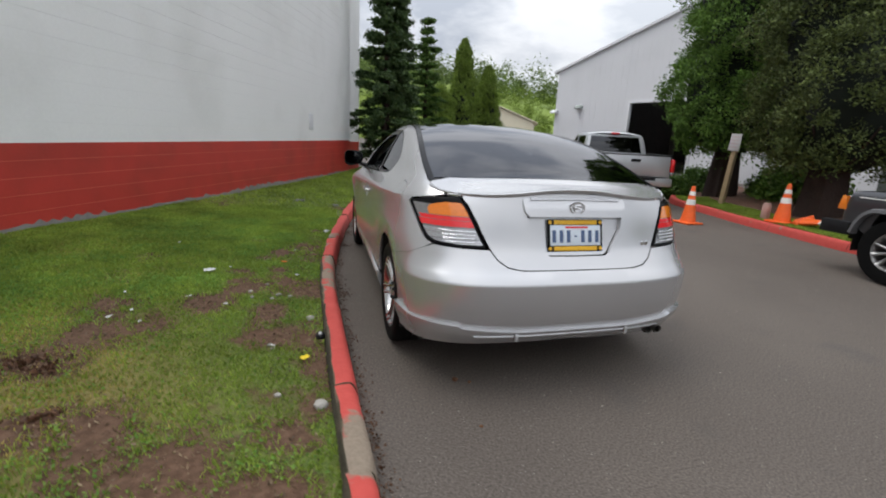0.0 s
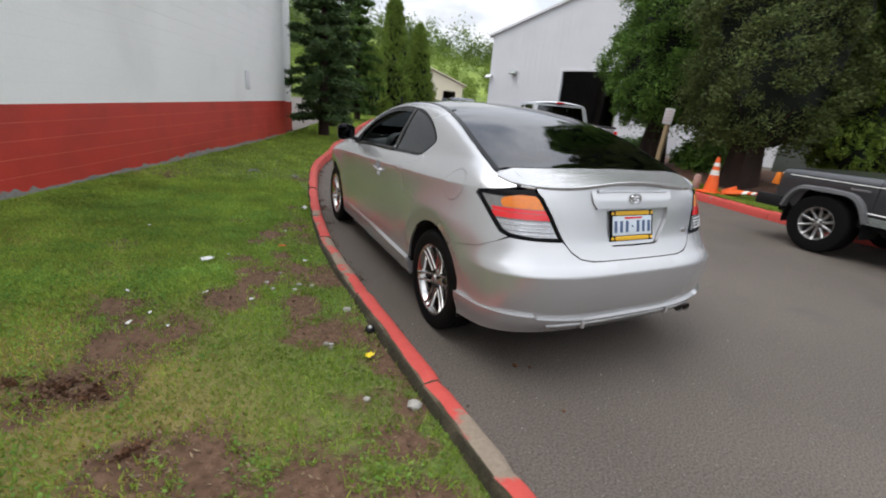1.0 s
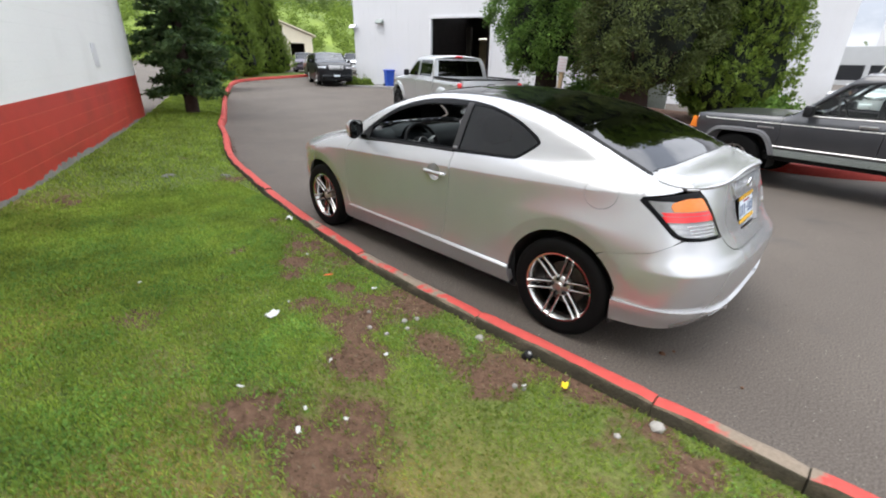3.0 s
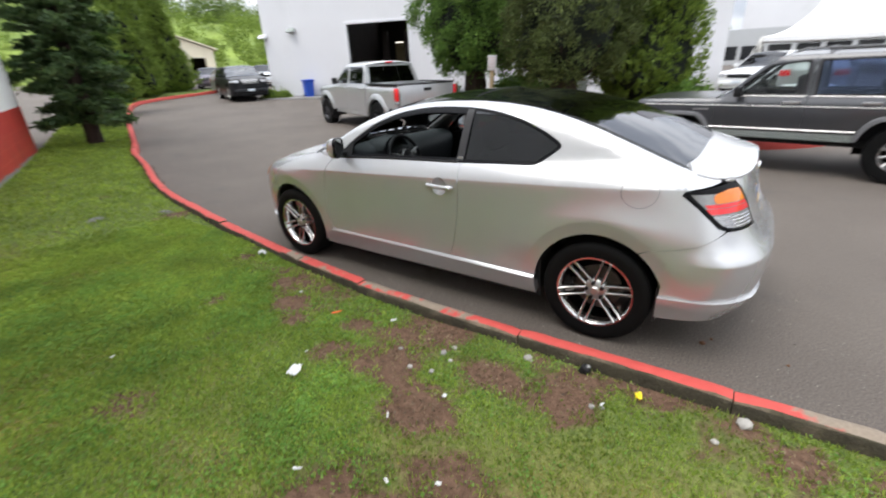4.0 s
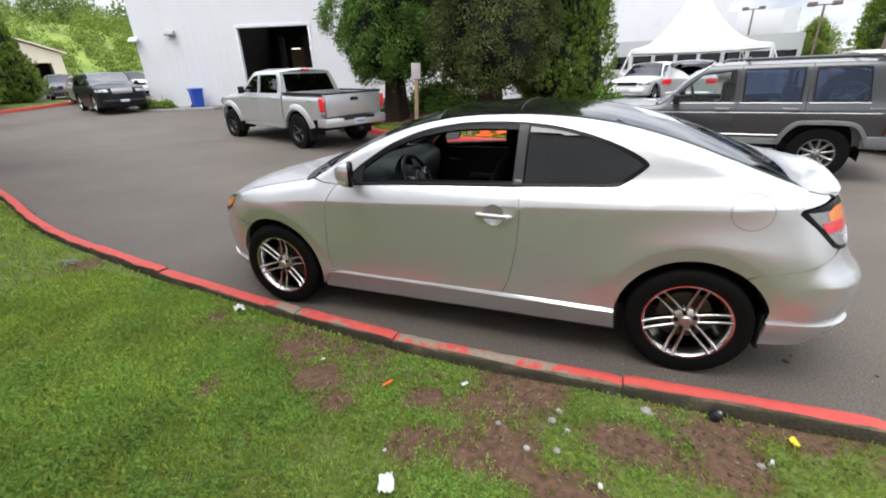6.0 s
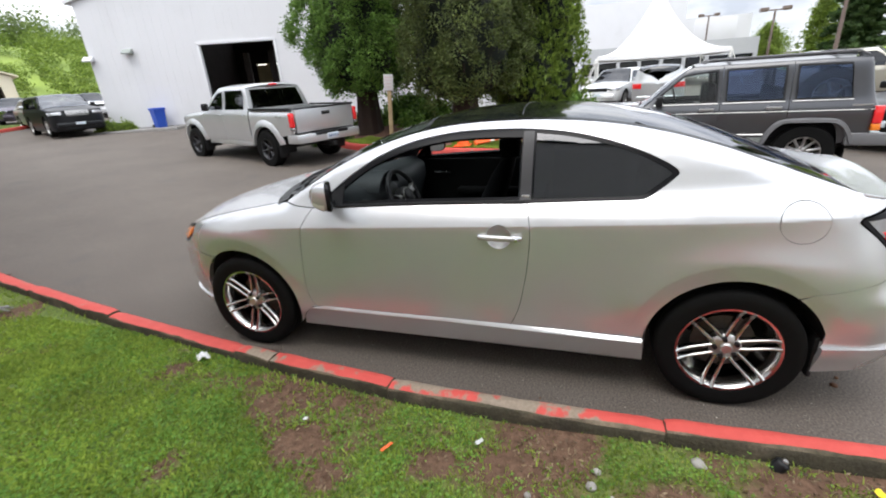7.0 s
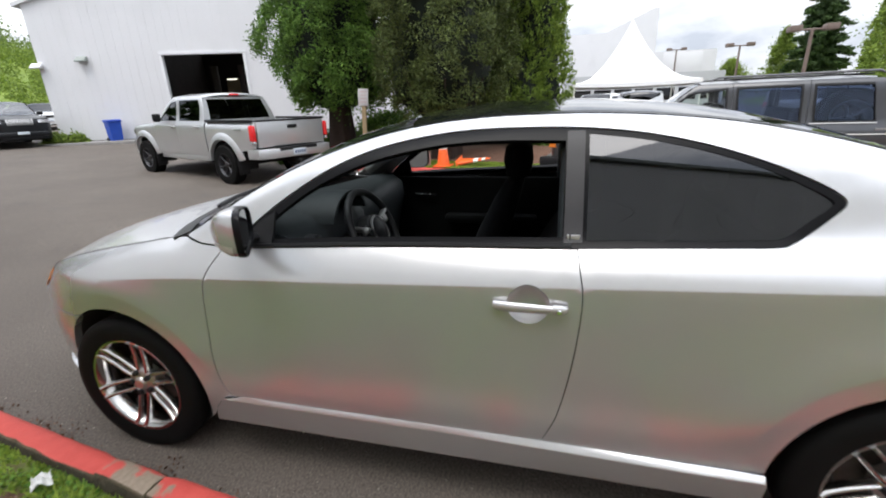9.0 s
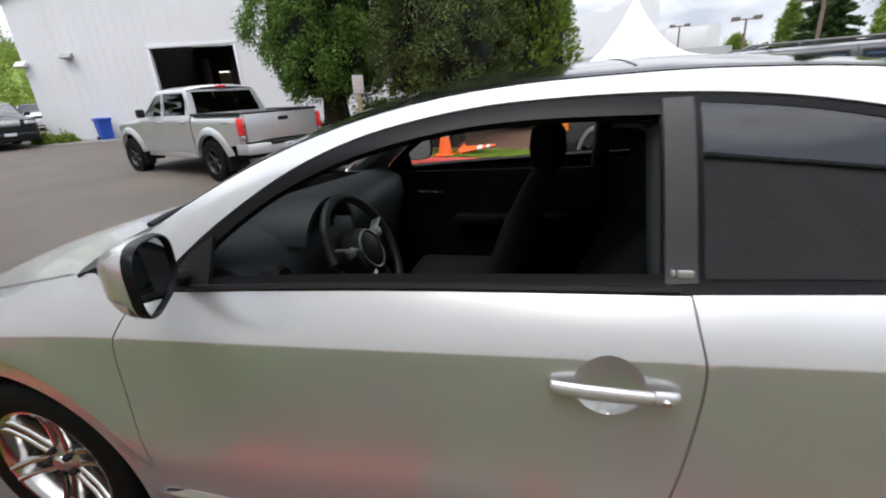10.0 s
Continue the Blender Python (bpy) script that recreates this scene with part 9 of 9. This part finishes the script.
def grass_blades(name, material, n, box, seed, hmin, hmax, pick, label):
    rng = np.random.default_rng(seed)
    x, y = rng.uniform(box[0], box[1], n), rng.uniform(box[2], box[3], n)
    poly = np.array(lawn_loop)
    ok = inside(np.stack([x, y], 1), poly)
    ok &= pick(x, y, rng.uniform(0, 1, n))
    x, y = x[ok], y[ok]
    z = lawn_z(x, y) - 0.004
    m = len(x)
    h = rng.uniform(hmin, hmax, m) * (0.7 + 0.5 * tone(x, y))
    a = rng.uniform(0, 2 * math.pi, m)
    w = rng.uniform(0.0019, 0.0037, m) * np.clip(1 + 0.25 * (y + 1), 1, 4)
    lean = rng.uniform(0.2, 1.0, m) * h
    la = rng.uniform(0, 2 * math.pi, m)
    dx, dy = np.cos(a) * w, np.sin(a) * w
    lx, ly = np.cos(la) * lean, np.sin(la) * lean
    v = np.empty((m, 5, 3))
    v[:, 0] = np.stack([x - dx, y - dy, z], 1)
    v[:, 1] = np.stack([x + dx, y + dy, z], 1)
    v[:, 2] = np.stack([x + dx * 0.9 + lx * 0.4, y + dy * 0.9 + ly * 0.4, z + h * 0.62], 1)
    v[:, 3] = np.stack([x - dx * 0.9 + lx * 0.4, y - dy * 0.9 + ly * 0.4, z + h * 0.62], 1)
    v[:, 4] = np.stack([x + lx, y + ly, z + h * 0.95], 1)
    i = np.arange(m)[:, None] * 5
    quads, tris = (i + np.array([[0, 1, 2, 3]])), (i + np.array([[3, 2, 4]]))
    me = bpy.data.meshes.new(name)
    me.vertices.add(m * 5)
    me.vertices.foreach_set("co", v.ravel())
    me.loops.add(m * 7)
    me.loops.foreach_set("vertex_index", np.concatenate([quads, tris], 1).ravel().astype(np.int32))
    me.polygons.add(m * 2)
    st = (np.arange(m)[:, None] * 7 + np.array([[0, 4]])).ravel()
    me.polygons.foreach_set("loop_start", st.astype(np.int32))
    me.update(calc_edges=True)
    me.materials.append(material)
    return tagged(new(name, me), label, "grass", kind="stuff")


M_GRASS = leaf_mat("lawn_grass", (0.155, 0.240, 0.036), (0.330, 0.420, 0.074), 0.38, 2.2, 0.30, 0.12)
M_GRASS2 = leaf_mat("yellowed_grass", (0.27, 0.235, 0.060), (0.45, 0.37, 0.105), 0.30, 2.2, 0.30, 0.12)
M_CLOVER = leaf_mat("clover_leaf", (0.094, 0.212, 0.036), (0.222, 0.362, 0.074), 0.38, 2.2, 0.25, 0.12)
near = (-5.0, -1.0, -4.6, 3.6)


def dryness(x, y):
    """Yellowed turf: most of it towards the wall and round the spilled mulch."""
    west = np.clip((-x - 2.35) / 0.5, 0, 1) * np.clip((1.6 - y) / 1.2, 0, 1) * np.clip(2.2 * patchy(x, y, 0.55, 9) - 0.35, 0, 1)
    spots = 2.6 * (0.50 - tone(x, y)) * np.clip((-x - 1.8) / 0.5, 0.12, 1)
    return np.clip(np.maximum(np.maximum(spots, 1.1 * parched(x, y)), west), 0, 1)


def feather(x, y):
    """Fades the dense near turf out towards its limits."""
    return np.clip((y + 4.6) / 0.9, 0, 1) * np.clip((3.6 - y) / 0.9, 0, 1) * np.clip((x + 5.0) / 0.8, 0, 1)


grass_blades("lawn_grass", M_GRASS, 400000, near, 71, 0.010, 0.034, lambda x, y, r: (r > 0.99 * bareness(x, y)) & (r > 0.92 * thin(x, y)) & (r > 0.75 * parched(x, y)) & (r > 1 - 1.3 * feather(x, y)), "short uneven green lawn grass")
grass_blades("dry_grass", M_GRASS2, 230000, near, 72, 0.008, 0.020, lambda x, y, r: (r > 0.9 * bareness(x, y)) & (r < feather(x, y) * dryness(x, y)), "yellowed patches of lawn grass")
grass_blades("back_lawn_grass", M_GRASS, 110000, (-6.5, -1.0, -10, -3.6), 76, 0.02, 0.05, lambda x, y, r: r > 0.1 + 0.9 * feather(x, y), "short lawn grass further back along the drive")
grass_blades("far_lawn_grass", M_GRASS, 210000, (-4.6, 6.5, 2.6, 26), 73, 0.03, 0.055, lambda x, y, r: (r > 0.9 * bareness(x, y)) & (r > 0.8 * feather(x, y)) & (r < np.clip(1.25 - (y - 3.2) / 26, 0.3, 1)), "green lawn grass along the drive")


def clover(n, seed):
    """Low broad leaves in tufts, lying nearly flat."""
    rng = np.random.default_rng(seed)
    x, y = rng.uniform(near[0], near[1], n), rng.uniform(near[2], near[3], n)
    ok = inside(np.stack([x, y], 1), np.array(lawn_loop))
    tuft = 0.5 * patchy(x, y, 0.075, 6) + 0.5 * patchy(x, y, 0.21, 7)
    lush = np.clip(3.4 * (0.6 * tone(x, y) + 0.4 * patchy(x, y, 0.5, 8) - 0.36), 0.05, 1) * (1 - 0.75 * dryness(x, y)) * np.clip((tuft - 0.22) / 0.3, 0, 1)
    ok &= (rng.uniform(0, 1, n) > bareness(x, y)) & (rng.uniform(0, 1, n) > 0.85 * thin(x, y)) & (rng.uniform(0, 1, n) < lush * np.clip(feather(x, y), 0.0, 1))
    x, y, tuft = x[ok], y[ok], tuft[ok]
    z = lawn_z(x, y) + 0.004 + rng.uniform(0.0, 1.0, len(x)) * 0.05 * np.clip(tuft - 0.2, 0, 1)
    ob = leaf_mesh("clover", np.stack([x, y, z], 1), 0.0088, rng, M_CLOVER, None, up=0.1, stretch=1.5, flat=0.45)
    return tagged(ob, "patches of small clover leaves in the lawn", "clover", kind="stuff")


clover(420000, 74)


def mark_worn():
    """Stores on the lawn how far each spot is worn through."""
    me = lawn.data
    v = np.empty(len(me.vertices) * 3)
    me.vertices.foreach_get("co", v)
    v = v.reshape(-1, 3)
    at = me.attributes.new("worn", "FLOAT", "POINT")
    dr = me.attributes.new("dry", "FLOAT", "POINT")
    dr.data.foreach_set("value", (0.8 * dryness(v[:, 0], v[:, 1])).astype(np.float32))
    at.data.foreach_set("value", np.clip(np.maximum(bareness(v[:, 0], v[:, 1]), 0.62 * thin(v[:, 0], v[:, 1])), 0, 1).astype(np.float32))


mark_worn()
M_DARKMULCH = leaf_mat("rotted_mulch", (0.045, 0.018, 0.009), (0.140, 0.066, 0.032), 0.0)


def mulch_chips(seed):
    """Dark rotted chips spilled over the worn spots."""
    rng = np.random.default_rng(seed)
    P = []
    for cx, cy, r in DARKSOIL:
        n = int(20000 * r * r)
        a, d = rng.uniform(0, 2 * math.pi, n), np.abs(rng.normal(0, 0.50, n))
        x = cx + r * d * np.cos(a) * (1 + 0.3 * np.sin(3 * a)) * 1.2
        y = cy + r * d * np.sin(a) * (1 + 0.3 * np.cos(2 * a))
        ok = np.sin(23 * x + 2 * np.sin(17 * y)) * np.sin(21 * y + 2 * np.sin(15 * x)) > -0.25
        x, y = x[ok], y[ok]
        P.append(np.stack([x, y, lawn_z(x, y) + rng.uniform(0.0, 0.014, len(x))], 1))
    ob = leaf_mesh("mulch_chips", np.concatenate(P), 0.011, rng, M_DARKMULCH, None, up=0.0, stretch=2.2)
    return tagged(ob, "dark rotted mulch chips spilled on the lawn", "mulch", kind="stuff")


mulch_chips(75)


def pebble(x, y, r, seed, material, label, name="pebble", cat="stone", group="pebbles on the lawn"):
    rnd = random.Random(seed)
    bm = bmesh.new()
    bmesh.ops.create_icosphere(bm, subdivisions=2, radius=r)
    for v in bm.verts:
        v.co *= 1 + 0.22 * noise.noise(v.co * (2.0 / r) + Vector((seed, 0, 0)))
        v.co.z *= 0.6
    ob = part(name, bm, material, None)
    ob.matrix_basis = Matrix.Translation((x, y, float(lawn_z(np.array(x), np.array(y))) + r * 0.25)) @ Matrix.Rotation(rnd.uniform(0, 6), 4, "Z")
    return tagged(ob, label, cat, group)


for k, (x, y, r) in enumerate(((-1.56, -0.75, 0.022), (-1.48, -0.77, 0.018), (-1.33, -1.16, 0.026), (-1.27, -2.16, 0.034), (-1.46, -2.06, 0.016), (-1.73, -0.79, 0.017), (-1.66, -0.52, 0.014), (-1.60, -0.82, 0.015), (-1.76, -0.67, 0.015), (-1.54, -1.57, 0.016), (-1.52, -1.61, 0.013), (-1.34, -1.18, 0.012))):
    pebble(x, y, r, k + 3, M_STONE, "small grey stone on bare soil")


def litter(name, x, y, w, l, turn, material, label, seed, crumple=0.012):
    rnd = random.Random(seed)
    bm = bmesh.new()
    n = 5
    grid = [[bm.verts.new(((i / n - 0.5) * w * rnd.uniform(0.85, 1.1), (j / n - 0.5) * l * rnd.uniform(0.85, 1.1), rnd.uniform(0, crumple))) for i in range(n + 1)] for j in range(n + 1)]
    for j in range(n):
        for i in range(n):
            bm.faces.new((grid[j][i], grid[j][i + 1], grid[j + 1][i + 1], grid[j + 1][i]))
    geo = bmesh.ops.extrude_face_region(bm, geom=list(bm.faces))
    for v in geo["geom"]:
        if isinstance(v, bmesh.types.BMVert):
            v.co.z += 0.002
    ob = part(name, bm, material, None, smooth=False)
    ob.matrix_basis = Matrix.Translation((x, y, float(lawn_z(np.array(x), np.array(y))) + 0.020)) @ Matrix.Rotation(turn, 4, "Z")
    return tagged(ob, label, "litter", "litter on the lawn")


litter("paper_scrap", -2.13, -0.19, 0.085, 0.06, 0.5, M_PAPER, "crumpled white paper scrap on the grass", 1)
litter("paper_scrap", -1.19, 1.48, 0.07, 0.06, 1.0, M_PAPER, "torn white paper scrap beside the kerb", 2, 0.03)
litter("wrapper_scrap", -1.35, -1.735, 0.045, 0.03, 0.3, mat("yellow_wrapper", (0.80, 0.62, 0.02), 0.4, 0, 0.1, 60, 300), "small bright yellow wrapper on bare soil", 3)
litter("orange_strip", -1.58, 0.09, 0.06, 0.016, -0.5, M_ORANGE, "thin orange plastic strip on the grass", 4, 0.004)
for k, (x, y, w, l) in enumerate(((-1.505, 0.545, 0.03, 0.03), (-1.45, -0.29, 0.028, 0.05), (-1.87, -0.97, 0.03, 0.035), (-2.46, -1.14, 0.03, 0.05), (-2.53, -0.72, 0.02, 0.05), (-1.52, -1.61, 0.02, 0.03), (-2.12, -0.83, 0.015, 0.05), (-2.28, -1.22, 0.025, 0.03), (-1.99, -0.11, 0.02, 0.02), (-2.61, 0.81, 0.02, 0.03), (-2.38, -1.05, 0.02, 0.03))):
    litter("paper_scrap", x, y, w * 0.62, l * 0.75, k * 0.9, M_PAPER, "small white scrap on the lawn", 10 + k, 0.008)

sp = thing("sprinkler_head", Matrix.Translation((-1.27, -1.45, float(lawn_z(np.array(-1.27), np.array(-1.45))))) @ Matrix.Rotation(0.5, 4, "X") @ Matrix.Diagonal((0.75, 0.75, 0.8, 1)), "black plastic sprinkler head in the soil by the kerb", "sprinkler")
part("sprinkler_body", bm_lathe([(-0.03, 0.036), (0.035, 0.036), (0.045, 0.030), (0.050, 0.018)], "z", 20), M_BLACK, sp)
part("sprinkler_cap", bm_lathe([(0.048, 0.016), (0.060, 0.015), (0.064, 0.008)], "z", 16), M_ALLOY, sp, "grey nozzle cap")
for x, y, r in ((-0.57, -1.94, 0.018), (-0.50, -1.98, 0.010), (-0.57, -2.35, 0.009)):
    ob = pebble(x, y, r, int(r * 1000), M_DARKMULCH, "dark clod of dirt on the asphalt", "dirt_clod", "debris", "clods on the asphalt")
    ob.matrix_basis = Matrix.Translation((x, y, 0.004))
ROOTX = [(-1.60, 4.05), (-1.0, 3.7)]
for k, (x, y) in enumerate(ROOTX):
    z = float(lawn_z(np.array(x), np.array(y))) + 0.02
    tw = thing("dead_twigs", Matrix.Translation((x, y, z)) @ Matrix.Rotation(0.5 + k, 4, "Z"), "small tangle of grey dead twigs on the grass", "twigs", "dead twigs")
    for j in range(5):
        a = j * 0.9
        part("twig", bm_tube([(-0.10 * math.cos(a), -0.06 * math.sin(a), 0.0), (0.0, 0.02, 0.025), (0.11 * math.cos(a + 0.3), 0.07 * math.sin(a + 0.3), 0.01)], 0.008, 5, taper=0.003), M_FOUND, tw)


# grass strip inside the island kerb
def island_grass():
    rng = np.random.default_rng(81)
    n = 60000
    k = rng.integers(20, 80, n)
    L = np.array(KR_IN)
    f = rng.uniform(0, 1, n)
    k = np.minimum(k, len(L) - 2)
    base = L[k] + (L[k + 1] - L[k]) * f[:, None]
    t = L[k + 1] - L[k]
    t /= np.linalg.norm(t, axis=1, keepdims=True)
    nrm = np.stack([-t[:, 1], t[:, 0]], 1)
    p = base + nrm * rng.uniform(0.0, 0.75, n)[:, None] ** 1.0
    z = island_z(p[:, 0], p[:, 1])
    ob = leaf_mesh("bed_edge_grass", np.stack([p[:, 0], p[:, 1], z + 0.02], 1), 0.025, rng, M_GRASS, None, up=1.2, stretch=2.0)
    return tagged(ob, "strip of green grass inside the red kerb", "grass", kind="stuff")


island_grass()
# wall details
vent = part("wall_vent", bm_box((-3.46, -0.016, 1.42), (-3.20, 0.006, 1.82), 0.008), M_METALWALL, None)
vent.matrix_basis = WALL_M
tagged(vent, "small white cover plate on the white wall", "vent cover")


def gutter_debris():
    """Dead leaf bits and grit swept against the foot of the kerb."""
    rng = np.random.default_rng(91)
    L = np.array(KERB_L)
    L = L[(L[:, 1] > -6) & (L[:, 1] < 8)]
    n = 11000
    k = rng.integers(0, len(L) - 1, n)
    f = rng.uniform(0, 1, n)
    base = L[k] + (L[k + 1] - L[k]) * f[:, None]
    t = L[k + 1] - L[k]
    t /= np.linalg.norm(t, axis=1, keepdims=True)
    out = np.stack([t[:, 1], -t[:, 0]], 1)
    d = np.abs(rng.normal(0, 0.055, n)) + 0.012
    heap = np.clip(3.2 * (patchy(base[:, 0], base[:, 1], 0.17, 31) - 0.52), 0, 1)
    d *= 0.6 + 0.5 * heap
    keep = rng.uniform(0, 1, n) < 0.22 + 0.78 * heap
    p = (base + out * d[:, None])[keep]
    z = rise(p[:, 0], p[:, 1]) + 0.004 + rng.uniform(0, 1, len(p)) * (0.005 + 0.020 * heap[keep] * np.exp(-d[keep] / 0.05))
    ob = leaf_mesh("gutter_debris", np.stack([p[:, 0], p[:, 1], z], 1), 0.007, rng, M_DARKMULCH, None, up=0.0, stretch=1.8)
    return tagged(ob, "dark leaf bits and grit along the foot of the kerb", "debris", kind="stuff")


def road_grit():
    """Loose pale grit on the asphalt."""
    rng = np.random.default_rng(92)
    n = 9000
    x, y = rng.uniform(-1.0, 4.5, n), rng.uniform(-6.5, 4.0, n)
    kx = np.interp(y, np.array(KERB_L)[:, 1], np.array(KERB_L)[:, 0])
    ok = (x > kx + 0.05) & (rng.uniform(0, 1, n) < 0.25 + 0.75 * np.exp(-((x - kx) / 0.9) ** 2))
    x, y = x[ok], y[ok]
    ob = leaf_mesh("road_grit", np.stack([x, y, rise(x, y) + 0.004], 1), 0.0055, rng, M_GRIT, None, up=0.0, stretch=1.3)
    return tagged(ob, "pale loose grit scattered on the asphalt", "grit", kind="stuff")


M_GRIT = leaf_mat("pale_grit", (0.07, 0.06, 0.05), (0.38, 0.35, 0.31), 0.0)
gutter_debris()
road_grit()


def straw(seed):
    """Pale dead stems and crumbs on the bare spots."""
    rng = np.random.default_rng(seed)
    P = []
    for cx, cy, r in BARE:
        n = int(700 * r)
        a, d = rng.uniform(0, 2 * math.pi, n), np.sqrt(rng.uniform(0, 1.3, n))
        x, y = cx + r * d * np.cos(a), cy + r * d * np.sin(a)
        P.append(np.stack([x, y, lawn_z(x, y) + 0.006], 1))
    P = np.concatenate(P)
    P = P[inside(P[:, :2], np.array(lawn_loop))]
    ob = leaf_mesh("dead_straw", P, 0.006, rng, M_STRAW, None, up=0.0, stretch=3.5)
    return tagged(ob, "pale dead straw and crumbs on bare soil", "straw", kind="stuff")


M_STRAW = leaf_mat("dead_straw", (0.06, 0.04, 0.025), (0.27, 0.20, 0.12), 0.0)
straw(93)
